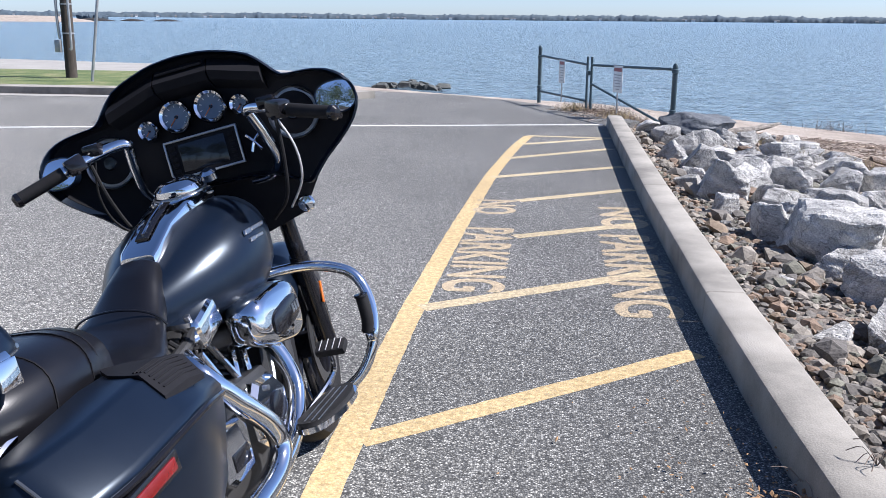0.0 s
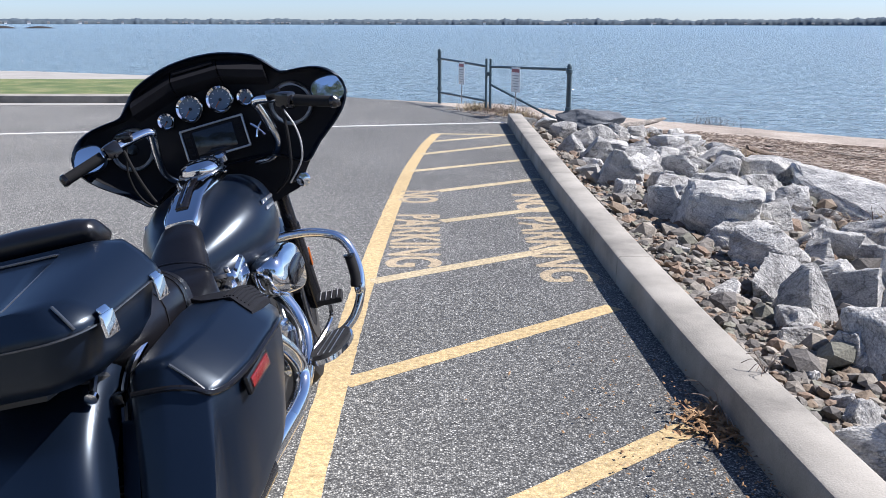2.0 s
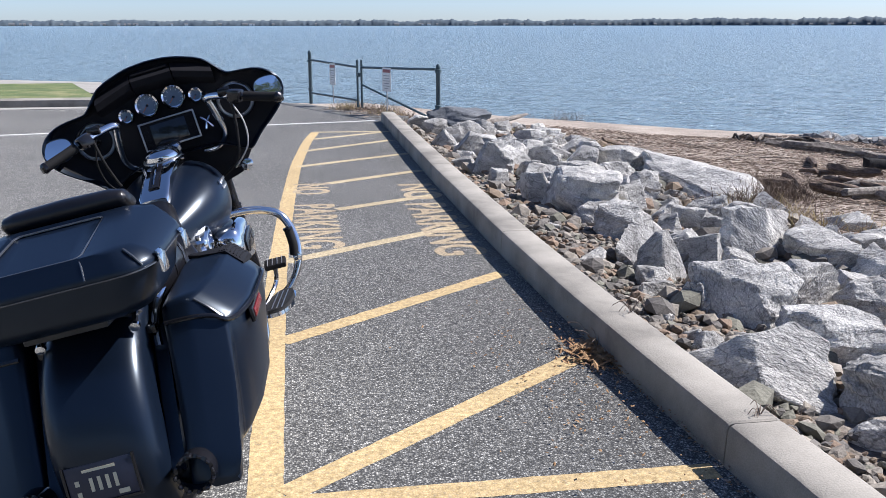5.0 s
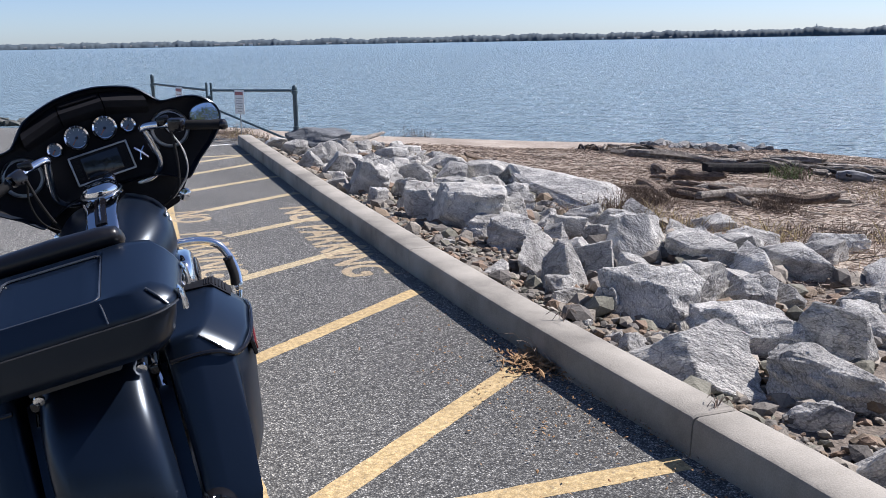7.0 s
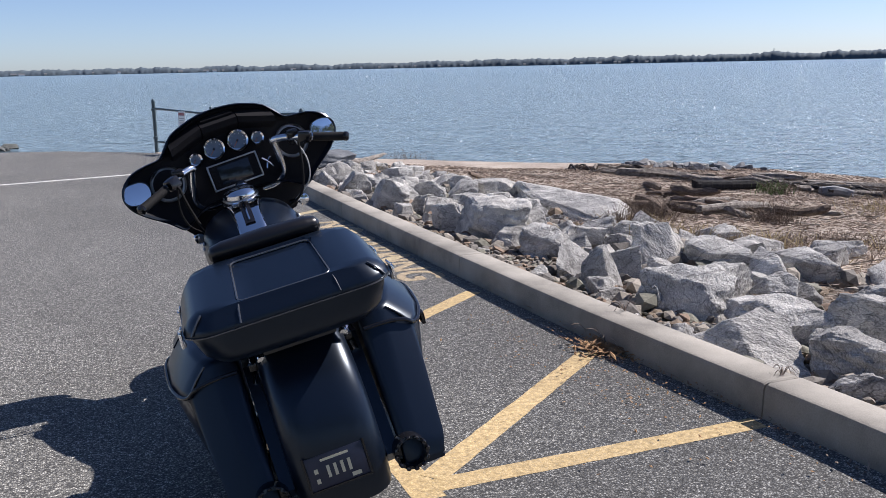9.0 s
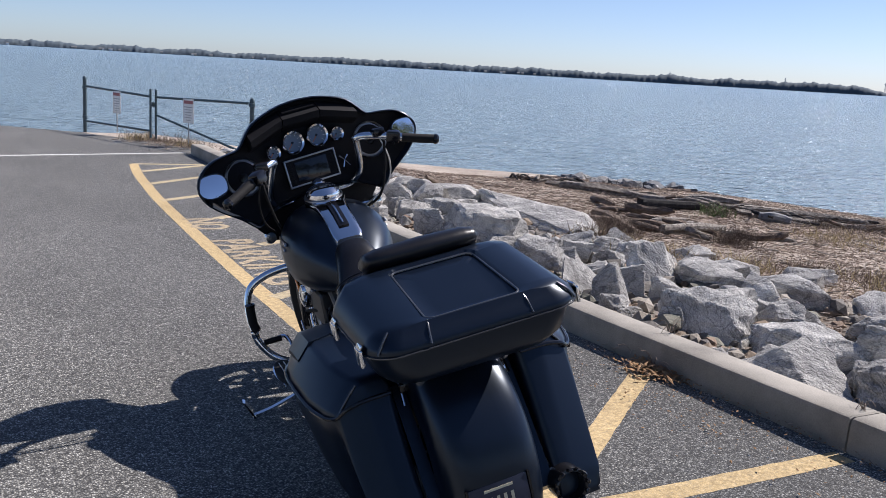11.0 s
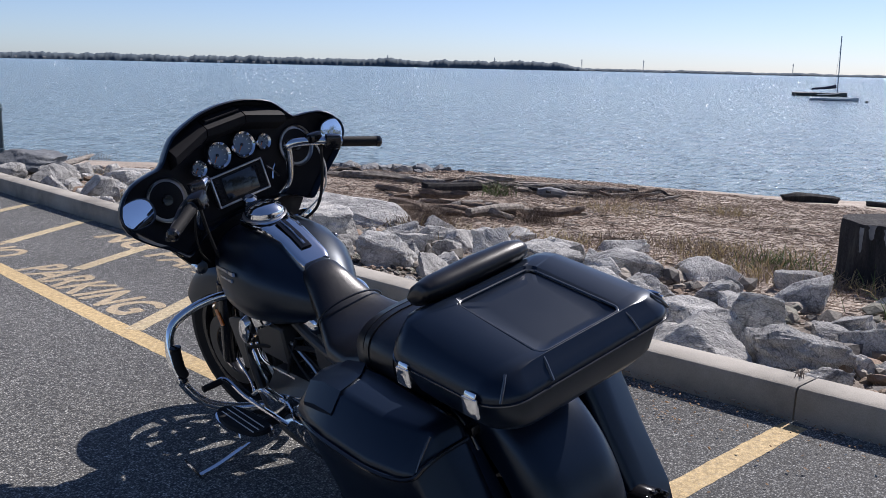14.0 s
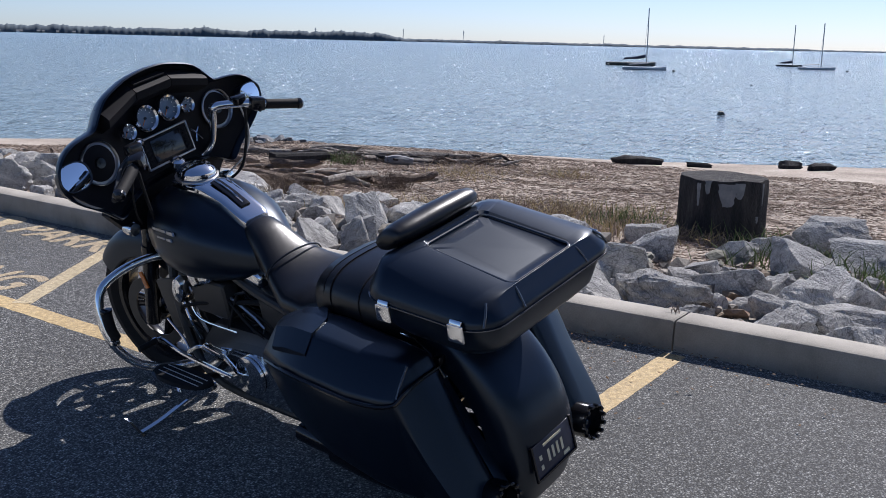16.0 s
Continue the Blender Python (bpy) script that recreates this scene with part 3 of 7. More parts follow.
def rock(x, y, w, d, h, yaw, tilt=0, mat=None, sink=0.1, firm=False):
    z = ground_z(x, y)
    q = random.Random(len(placed))
    grain_turn = pose(0, 0, 0, q.uniform(-60, 60), q.uniform(-60, 60), q.uniform(0, 360))
    stone = boulder(len(placed) * 7 + 3, w * 1.06, d * 1.2, h + sink, 4 if w > 0.3 and x < 3 else 3)
    bmesh.ops.transform(stone, matrix=grain_turn.inverted(), verts=stone.verts)
    ob = part("boulder", stone, mat or ROCK, sharp=22)
    ob.matrix_basis = pose(x, y, z - sink, tilt or q.uniform(-16, 16) * (0.4 if firm else 1), 10 if tilt else q.uniform(-16, 16) * (0.4 if firm else 1), yaw) @ grain_turn
    placed.append((x, y, w))
    size = "large" if w > 0.5 else "mid-sized"
    tagged(ob, f"{size} grey-white broken granite boulder in the riprap", "rock", "riprap boulders")


# the large stones, each as x, y, width, depth, height, turn
NEAR_STONES = [(0.52, 0.79, 0.64, 0.4, 0.27, -37), (1.02, 0.47, 0.5, 0.42, 0.24, -50), (0.93, 1.83, 0.56, 0.4, 0.31, -34), (1.12, 1.21, 0.57, 0.36, 0.22, -39), (1.77, 2.01, 0.37, 0.3, 0.23, -39), (1.4, 2.16, 0.5, 0.36, 0.27, -36), (0.81, 2.57, 0.29, 0.22, 0.31, -29), (1.73, 3.27, 0.4, 0.3, 0.33, -33), (1.24, 2.98, 0.28, 0.24, 0.24, -30), (1.06, 3.78, 0.46, 0.36, 0.28, -26), (1.5, 1.02, 0.42, 0.4, 0.31, -48), (1.34, 2.62, 0.26, 0.2, 0.22, -32), (0.72, 1.84, 0.19, 0.15, 0.17, -32), (1.19, 1.62, 0.19, 0.15, 0.1, -37)]
FAR_STONES = [(0.98, 4.72, 0.66, 0.5, 0.39, -22), (1.46, 4.9, 0.36, 0.3, 0.26, -25), (0.68, 5.11, 0.27, 0.22, 0.28, -20), (0.62, 6.7, 0.46, 0.38, 0.35, -16), (0.66, 7.99, 0.36, 0.3, 0.3, -15), (0.72, 9.73, 0.35, 0.28, 0.24, -13), (1.16, 7.97, 0.5, 0.36, 0.24, -17), (1.38, 7.36, 0.38, 0.28, 0.27, -19), (1.82, 7.48, 0.44, 0.32, 0.27, -21), (2.3, 7.6, 0.6, 0.38, 0.29, -23), (1.82, 9.21, 0.48, 0.34, 0.21, -18), (1.68, 4.24, 0.26, 0.22, 0.2, -29), (1.82, 3.9, 0.28, 0.22, 0.2, -30), (1.42, 9.53, 0.47, 0.34, 0.21, -16), (2.4, 9.38, 0.56, 0.4, 0.18, -20), (0.5, 8.9, 0.34, 0.26, 0.24, -14)]
MORE_STONES = [(1.08, 8.85, 0.42, 0.34, 0.26, -15), (1.05, 6.2, 0.4, 0.32, 0.24, -18), (1.5, 6.4, 0.46, 0.36, 0.26, -21), (0.95, 5.75, 0.3, 0.26, 0.2, -19), (0.98, 7.2, 0.36, 0.3, 0.22, -16), (0.6, 10.4, 0.36, 0.3, 0.24, 10), (1.05, 10.1, 0.42, 0.34, 0.24, -10), (2.0, 6.8, 0.5, 0.36, 0.22, -22), (1.45, 8.4, 0.4, 0.3, 0.22, -12), (0.52, 5.9, 0.22, 0.2, 0.18, -12), (2.75, 8.6, 0.56, 0.4, 0.2, -24), (2.55, 9.85, 0.46, 0.36, 0.2, -15), (2.2, 10.35, 0.42, 0.32, 0.2, -10), (2.3, 8.45, 0.46, 0.36, 0.24, -20), (1.9, 10.0, 0.44, 0.34, 0.22, -12), (1.6, 10.6, 0.4, 0.32, 0.22, 5), (3.2, 4.4, 0.44, 0.32, 0.16, -30), (4.25, 0.25, 0.6, 0.44, 0.3, -60), (3.8, 0.65, 0.44, 0.34, 0.2, -50)]
BEACH_STONES = [(2.21, 3.13, 0.56, 0.42, 0.25, -36), (2.67, 2.66, 0.58, 0.36, 0.22, -41), (2.02, 1.99, 0.27, 0.22, 0.16, -41), (1.83, 5.03, 0.24, 0.2, 0.16, -27), (1.87, 0.65, 0.26, 0.2, 0.13, -70), (1.15, -0.16, 0.36, 0.24, 0.16, -76), (1.35, -0.53, 0.6, 0.38, 0.16, -80), (2.01, -0.43, 0.52, 0.38, 0.24, -80), (2.87, 0.13, 0.52, 0.38, 0.25, -77), (3.51, -0.21, 0.55, 0.4, 0.26, -80), (1.13, 0.81, 0.24, 0.2, 0.13, -66), (2.05, 1.35, 0.34, 0.28, 0.2, -50), (2.45, 1.75, 0.36, 0.28, 0.17, -45), (3.75, 3.5, 0.55, 0.36, 0.13, -35), (3.35, 3.15, 0.46, 0.36, 0.17, -20), (3.6, 2.6, 0.5, 0.34, 0.15, -50), (3.15, 3.75, 0.42, 0.3, 0.15, -30), (3.2, 2.2, 0.48, 0.36, 0.22, -40), (3.45, 1.6, 0.4, 0.3, 0.18, -60), (2.9, 1.3, 0.5, 0.4, 0.26, -55), (3.1, 0.75, 0.44, 0.34, 0.2, -70)]
for spec in NEAR_STONES + FAR_STONES + MORE_STONES + BEACH_STONES:
    rock(*spec, 0, None, 0.1, True)
rock(2.8, 6.5, 1.12, 2.35, 0.3, -17, 4, None, 0.12, True)
# riprap between the large stones, along the rest of the kerb
r2 = random.Random(21)
tries = 0
while len(placed) < 300 and tries < 14000:
    tries += 1
    y = r2.uniform(-11, 11.5)
    x = r2.uniform(0.42, 2.9 - 0.05 * max(0, y - 4))
    w = r2.uniform(0.2, 0.48) if tries < 3000 else r2.uniform(0.13, 0.27)
    if -0.2 < y < 6 and x < 0.8:
        w *= 0.55
    if all(math.hypot(x - a, y - b) > (0.33 if y > 4.5 else 0.38) * (w + c) for a, b, c in placed):
        rock(x, y, w, w * r2.uniform(0.6, 0.85), w * r2.uniform(0.35, 0.6), r2.uniform(0, 180))


STONE_TOP = 0.7


def small_stones(name, count, area, sizes, mat, label, seed):
    """Loose stones too many to count, in one mesh."""
    r = random.Random(seed)
    protos = []
    for k in range(7):
        b = bmesh.new()
        bmesh.ops.create_icosphere(b, subdivisions=1, radius=1.0)
        q = random.Random(seed * 31 + k)
        vs = []
        for v in b.verts:
            p = v.co * q.uniform(0.72, 1.12)
            vs.append(p)
        b.verts.index_update()
        protos.append((vs, [[v.index for v in f.verts] for f in b.faces]))
        b.free()
    verts, faces = [], []
    for _ in range(count):
        x, y = area(r)
        s = r.uniform(*sizes) * r.uniform(0.6, 1.0)
        m = pose(x, y, ground_z(x, y) + s * r.uniform(0.0, 0.7), r.uniform(-30, 30), r.uniform(-30, 30), r.uniform(0, 360)) @ Matrix.Diagonal((s * r.uniform(0.9, 1.5), s, s * r.uniform(0.45, 0.8), 1))
        vs, fs = protos[r.randrange(7)]
        k = len(verts)
        verts += [m @ p for p in vs]
        faces += [[k + i for i in f] for f in fs]
    me = bpy.data.meshes.new(name)
    me.from_pydata(verts, [], faces)
    me.materials.append(mat)
    return tagged(new(name, me), label, "gravel", kind="stuff")


def island_varied(mat, tints):
    """Lets each loose piece in a joined mesh take its own tone."""
    nt = mat.node_tree
    p = nt.nodes["Principled BSDF"]
    src = p.inputs["Base Color"].links[0].from_socket
    geo = nt.nodes.new("ShaderNodeNewGeometry")
    ramp = nt.nodes.new("ShaderNodeValToRGB")
    ramp.color_ramp.interpolation = "CONSTANT"
    els = ramp.color_ramp.elements
    for i, c in enumerate(tints):
        e = els[i] if i < 2 else els.new(i / len(tints))
        e.position, e.color = i / len(tints), (*c, 1)
    nt.links.new(geo.outputs["Random Per Island"], ramp.inputs[0])
    mx = nt.nodes.new("ShaderNodeMix")
    mx.data_type, mx.blend_type = "RGBA", "MULTIPLY"
    mx.inputs[0].default_value = 1.0
    nt.links.new(src, mx.inputs[6])
    nt.links.new(ramp.outputs[0], mx.inputs[7])
    nt.links.new(mx.outputs[2], p.inputs["Base Color"])
    return mat


PEBBLE = island_varied(material("pebble", [(0.17, 0.155, 0.135), (0.29, 0.265, 0.23)], 6.0, 0.85, bump=0.4, bump_scale=60, grain=0.2), [(0.55, 0.55, 0.56), (0.9, 0.88, 0.84), (0.7, 0.58, 0.46), (1, 0.98, 0.95), (0.62, 0.66, 0.6), (0.42, 0.42, 0.44), (0.8, 0.62, 0.5)])
small_stones("gravel", 7500, lambda r: (0.22 + abs(r.gauss(0, 0.45)), r.uniform(-7, 11.3)), (0.013, 0.052), PEBBLE, "loose grey and brown broken stones behind the kerb", 3)
small_stones("rubble", 2200, lambda r: (r.uniform(0.3, 3.0), r.uniform(-10, 11)), (0.04, 0.12), PEBBLE, "smaller grey rubble filling gaps between boulders", 5)


# ---- motorcycle ----
# local axes: x to its right, y ahead, z up, origin on the asphalt under the rear axle
LEAN, HEADING, STEER = 13.8, 6.0, 9.5
bike = thing("motorcycle", "satin black touring motorcycle with chrome parts leaning on its side stand", "motorcycle")
bike.matrix_basis = pose(-1.757, 0.042, 0, 0, 0, -HEADING) @ pose(0, 0, 0, 0, -LEAN, 0)
RAKE = 15.0
TURN = Matrix.Translation((0, 1.27, 1.1)) @ Matrix.Rotation(radians(STEER), 4, Vector((0, -math.sin(radians(RAKE)), math.cos(radians(RAKE))))) @ Matrix.Translation((0, -1.27, -1.1))


def steered(bm):
    bmesh.ops.transform(bm, matrix=TURN, verts=bm.verts)
    return bm


LOW_TURN = Matrix.Translation((0.02, 1.43, 0)) @ pose(0, 0, 0, 0, 0, STEER) @ Matrix.Translation((0, -1.43, 0))


def wheel_steered(bm):
    bmesh.ops.transform(bm, matrix=LOW_TURN, verts=bm.verts)
    return bm


def mirrored(bm):
    bmesh.ops.scale(bm, vec=(-1, 1, 1), verts=bm.verts)
    bmesh.ops.reverse_faces(bm, faces=bm.faces)
    return bm


def side(bm, s):
    return bm if s > 0 else mirrored(bm)


# wheels: tyre, rim and cast spokes
def wheel(y, radius, width, name, turn):
    f = wheel_steered if turn else (lambda b: b)
    m = Matrix.Translation((0, y, radius)) @ pose(0, 0, 0, 0, 90, 0)
    w = width / 2
    prof = [(radius - 0.085, -w * 0.72), (radius - 0.05, -w * 0.98), (radius - 0.022, -w * 0.9), (radius - 0.004, -w * 0.5), (radius, 0), (radius - 0.004, w * 0.5), (radius - 0.022, w * 0.9), (radius - 0.05, w * 0.98), (radius - 0.085, w * 0.72), (radius - 0.085, -w * 0.72)]
    n = 44
    rings = [[m @ Vector((r * math.cos(a), r * math.sin(a), h)) for a in (2 * math.pi * j / n for j in range(n))] for r, h in prof]
    tyre = part(name, f(loft(rings, caps=False)), RUBBER, bike)
    prof = [(radius - 0.083, -w * 0.74), (radius - 0.1, -w * 0.7), (radius - 0.112, -w * 0.3), (radius - 0.112, w * 0.3), (radius - 0.1, w * 0.7), (radius - 0.083, w * 0.74), (radius - 0.083, -w * 0.74)]
    rings = [[m @ Vector((r * math.cos(a), r * math.sin(a), h)) for a in (2 * math.pi * j / n for j in range(n))] for r, h in prof]
    part("rim", f(loft(rings, caps=False)), GLOSS, tyre)
    part("hub", f(lathe([(0.02, -w), (0.045, -w * 0.9), (0.045, w * 0.9), (0.02, w)], m)), GLOSS, tyre)
    for k in range(5):
        for q in (-0.11, 0.11):
            a = 2 * math.pi * k / 5 + 0.3
            b = tube([m @ Vector((0.035 * math.cos(a), 0.035 * math.sin(a), 0)), m @ Vector(((radius - 0.105) * math.cos(a + q), (radius - 0.105) * math.sin(a + q), 0))], 0.013, 8, 2)
            part("spoke", f(b), GLOSS, tyre)
    for s in ((-1, 1) if turn else (1,)):
        dm = m @ pose(0, 0, s * (w + 0.012))
        rings = [[dm @ Vector((r * math.cos(a), r * math.sin(a), h)) for a in (2 * math.pi * j / n for j in range(n))] for r, h in ((0.105, 0), (0.15, 0), (0.15, 0.006), (0.105, 0.006), (0.105, 0))]
        part("brake_disc", f(loft(rings, caps=False)), ENGINE_BLACK, tyre)


wheel(0.0, 0.325, 0.17, "rear_wheel", False)
wheel(1.48, 0.32, 0.125, "front_wheel", True)


def fender(yc, zc, radius, hw, a0, a1, tail=None, crown=2.4):
    """A mudguard shell: rounded section swept round the wheel."""
    outer = []
    n, k = 25, 26
    for i in range(k):
        a = radians(a0 + (a1 - a0) * i / (k - 1))
        ring = []
        for j in range(n):
            g = math.pi * (1 - j / (n - 1))
            r = radius - 0.11 * (1 - math.sin(g) ** (2 / crown))
            x = hw * math.copysign(abs(math.cos(g)) ** (2 / crown), math.cos(g))
            ring.append((x, r, a))
        outer.append(ring)

    def place(x, r, a, inset):
        p = Vector((x * (1 - inset / hw), yc + (r - inset) * math.cos(a), zc + (r - inset) * math.sin(a)))
        return p if tail is None else tail(p)

    b = bmesh.new()
    lay = [[[b.verts.new(place(*q, ins)) for q in ring] for ring in outer] for ins in (0.0, 0.006)]
    for i in range(k - 1):
        for j in range(n - 1):
            b.faces.new((lay[0][i][j], lay[0][i][j + 1], lay[0][i + 1][j + 1], lay[0][i + 1][j]))
            b.faces.new((lay[1][i][j], lay[1][i + 1][j], lay[1][i + 1][j + 1], lay[1][i][j + 1]))
    for i in range(k - 1):
        for j in (0, n - 1):
            b.faces.new((lay[0][i][j], lay[0][i + 1][j], lay[1][i + 1][j], lay[1][i][j]))
    for j in range(n - 1):
        for i in (0, k - 1):
            b.faces.new((lay[0][i][j], lay[0][i][j + 1], lay[1][i][j + 1], lay[1][i][j]))
    return b


part("front_fender", wheel_steered(fender(1.48, 0.32, 0.354, 0.078, 38, 155)), BLACK, bike)


def stretch_tail(p):
    """Draws the rear mudguard out and down behind the wheel."""
    k = max(0.0, -p.y - 0.1)
    return Vector((p.x * (1 + 0.25 * k), p.y - 0.06 * k, p.z - 0.02 * k))


part("rear_fender", fender(0.0, 0.31, 0.4, 0.138, 60, 203, stretch_tail, 3.6), BLACK, bike, "long stretched satin black rear mudguard")
PL = pose(-0.01, -0.421, 0.3, 82, 0, 0)
plate = part("number_plate", (lambda b: (bmesh.ops.transform(b, matrix=PL, verts=b.verts), b)[1])(box((0.175, 0.1, 0.003), bevel=0.004)), PLATE_BLUE, bike, "dark blue number plate with cream characters")
for x, y, w, h in ((0.0, 0.034, 0.085, 0.007), (-0.026, -0.004, 0.009, 0.036), (-0.005, -0.004, 0.009, 0.036), (0.016, -0.004, 0.009, 0.036), (0.037, -0.004, 0.009, 0.036), (-0.062, 0.006, 0.011, 0.014), (-0.062, -0.024, 0.011, 0.014), (0.05, -0.037, 0.028, 0.012)):
    b = box((w, h, 0.0012), (x, y, 0.0024))
    bmesh.ops.transform(b, matrix=PL, verts=b.verts)
    part("plate_bar", b, CREAM, plate)
frame_b = None
for a in ((0.092, 0.0, 0.006, 0.108), (-0.092, 0.0, 0.006, 0.108), (0, -0.053, 0.19, 0.006)):
    frame_b = box((a[2], a[3], 0.008), (a[0], a[1], 0.001), bm=frame_b)
bmesh.ops.transform(frame_b, matrix=PL, verts=frame_b.verts)
part("plate_frame", frame_b, GLOSS, plate)

# fuel tank, console, cap
TANK = [(1.235, 0.06, 0.66, 0.83), (1.215, 0.11, 0.63, 0.865), (1.15, 0.17, 0.6, 0.895), (1.05, 0.204, 0.585, 0.905), (0.95, 0.212, 0.58, 0.89), (0.85, 0.194, 0.59, 0.855), (0.76, 0.15, 0.605, 0.81), (0.68, 0.1, 0.62, 0.765), (0.63, 0.06, 0.64, 0.735)]
tank = part("fuel_tank", loft([ringy(y, hw, z0, z1, 2.45, 36) for y, hw, z0, z1 in TANK]), BLACK, bike, "satin black fuel tank", sharp=50)
CONS = [(1.1, 0.035, 0.9, 0.928), (1.08, 0.07, 0.895, 0.934), (1.0, 0.08, 0.885, 0.932), (0.93, 0.064, 0.868, 0.918), (0.84, 0.056, 0.838, 0.884), (0.75, 0.056, 0.795, 0.836), (0.73, 0.048, 0.78, 0.82)]
cons = part("console", loft([ringy(y, hw, z0, z1, 5, 20) for y, hw, z0, z1 in CONS]), CHROME, bike, "chrome tank console")
slot = loft([ringy(y, 0.02, z - 0.004, z + 0.004, 3, 12) for y, z in ((0.925, 0.92), (0.905, 0.9145), (0.84, 0.888), (0.79, 0.863), (0.775, 0.854))])
part("console_inlay", slot, GLOSS, cons)
part("inlay_trim", tube([(0, 0.92, 0.924), (0, 0.85, 0.897), (0, 0.785, 0.865)], 0.0042, 8, 3), CHROME, cons)
part("fuel_cap", lathe([(0.0, 0.0), (0.066, 0.0), (0.068, 0.01), (0.064, 0.024), (0.05, 0.036), (0.03, 0.042), (0.0, 0.044)], facing((0, 1.025, 0.932), (0, -0.18, 1)), 36), CHROME, bike, "round chrome fuel cap")
part("cap_rim", lathe([(0.07, 0.0), (0.076, 0.003), (0.076, 0.008), (0.07, 0.01), (0.07, 0.0)], facing((0, 1.025, 0.928), (0, -0.18, 1)), 36), ALLOY, bike)
# tank badges drawn as plain shapes
for s in (1, -1):
    badge = None
    for y0, y1, z, h in ((-0.072, -0.03, 0.016, 0.014), (-0.024, 0.066, 0.017, 0.011), (-0.05, -0.016, -0.008, 0.012), (-0.01, 0.044, -0.008, 0.009)):
        badge = box((0.009, y1 - y0, h), (0, (y0 + y1) / 2, z), (0, 0, 0), 0.0018, 1, bm=badge)
    for v in badge.verts:
        v.co.y += 0.4 * v.co.z
    bmesh.ops.transform(badge, matrix=pose(0.2015, 0.995, 0.785, 0, -13, 4), verts=badge.verts)
    part("tank_badge", side(badge, s), ALLOY, tank, "plain silver badge")

# seat
SEAT = [(0.775, 0.035, 0.745, 0.79), (0.755, 0.055, 0.715, 0.812), (0.71, 0.074, 0.67, 0.815), (0.655, 0.088, 0.635, 0.78), (0.6, 0.108, 0.61, 0.732), (0.54, 0.138, 0.585, 0.7), (0.46, 0.175, 0.565, 0.675), (0.36, 0.19, 0.565, 0.675), (0.28, 0.185, 0.57, 0.7), (0.24, 0.17, 0.58, 0.725), (0.2, 0.155, 0.59, 0.745)]
seat = part("seat", loft([ringy(y, hw, z0, z1, 2.5, 32) for y, hw, z0, z1 in SEAT]), LEATHER, bike, "black leather rider seat", sharp=60)
PILL = [(0.318, 0.12, 0.6, 0.72), (0.305, 0.15, 0.59, 0.752), (0.275, 0.176, 0.58, 0.777), (0.2, 0.193, 0.575, 0.786), (0.1, 0.198, 0.575, 0.786), (0.0, 0.192, 0.58, 0.78), (-0.08, 0.17, 0.6, 0.768), (-0.12, 0.14, 0.63, 0.75)]
pillion = part("pillion_seat", loft([ringy(y, hw, z0, z1, 2.7, 36) for y, hw, z0, z1 in PILL]), LEATHER, bike, "black leather passenger seat", sharp=60)


def pillion_band(y0, y1, proud, z_low):
    """A strip of leather laid over the passenger seat."""
    def at(y):
        cols = list(zip(*PILL[::-1]))
        return [float(np.interp(y, cols[0], c)) for c in cols[1:]]
    rings = []
    for y, out in ((y0, -0.006), (y0, proud), (y1, proud), (y1, -0.006)):
        hw, z0, z1 = at(y)
        rings.append([p - Vector((0, 0.22 * max(0.0, z1 - p.z), 0)) for p in ringy(y, hw + out, max(z0, z_low), z1 + out, 2.7, 36)])
    return loft(rings, caps=False)


part("seat_strap", pillion_band(0.205, 0.24, 0.002, 0.575), LEATHER, pillion, "stitched leather strap")
for y in (0.205, 0.24, 0.085):
    part("seam_piping", pillion_band(y - 0.0016, y + 0.0016, 0.003 if y > 0.19 else 0.0012, 0.575), PLASTIC, pillion)
hump_seam = [(0.125 * math.cos(a), 0.585 - 0.03 * math.sin(a), 0.655 + 0.075 * math.sin(a) ** 0.7) for a in np.linspace(0.12, math.pi - 0.12, 14)]
part("seam_piping", tube(hump_seam, 0.003, 6, 2), LEATHER, seat)

# frame, engine, primary
b = None
for s in (1, -1):
    b = tube([(0.1 * s, 0.1, 0.5), (0.12 * s, 0.4, 0.55), (0.09 * s, 0.8, 0.62), (0.03 * s, 1.2, 0.78)], 0.018, 10, bm=b)
    b = tube([(0.03 * s, 1.25, 0.7), (0.11 * s, 1.18, 0.45), (0.13 * s, 1.05, 0.2), (0.13 * s, 0.7, 0.16), (0.13 * s, 0.3, 0.2), (0.12 * s, 0.1, 0.4)], 0.018, 10, bm=b)
b = tube([(0, 1.33, 0.92), (0, 1.25, 0.66)], 0.04, 14, 2, bm=b)
part("frame", b, ENGINE_BLACK, bike)
case = part("crankcase", bev(loft([[Vector((x, y, z)) for y, z in ((1.0, 0.2), (1.02, 0.34), (0.92, 0.44), (0.66, 0.45), (0.42, 0.42), (0.33, 0.36), (0.33, 0.22), (0.5, 0.17), (0.85, 0.16))] for x in (-0.14, 0.15)]), 0.02), ENGINE_BLACK, bike)
part("gearbox", bev(loft([[Vector((x, y, z)) for y, z in ((0.56, 0.2), (0.56, 0.44), (0.44, 0.5), (0.26, 0.5), (0.16, 0.42), (0.18, 0.2))] for x in (-0.13, 0.16)]), 0.03, 3), ENGINE_BLACK, bike)
part("battery_box", box((0.2, 0.3, 0.17), (-0.01, 0.53, 0.52), (0, 0, 0), 0.02, 2), ENGINE_BLACK, bike)
part("oil_tank", box((0.3, 0.3, 0.12), (0, 0.24, 0.53), (0, 0, 0), 0.03, 3), ENGINE_BLACK, bike)
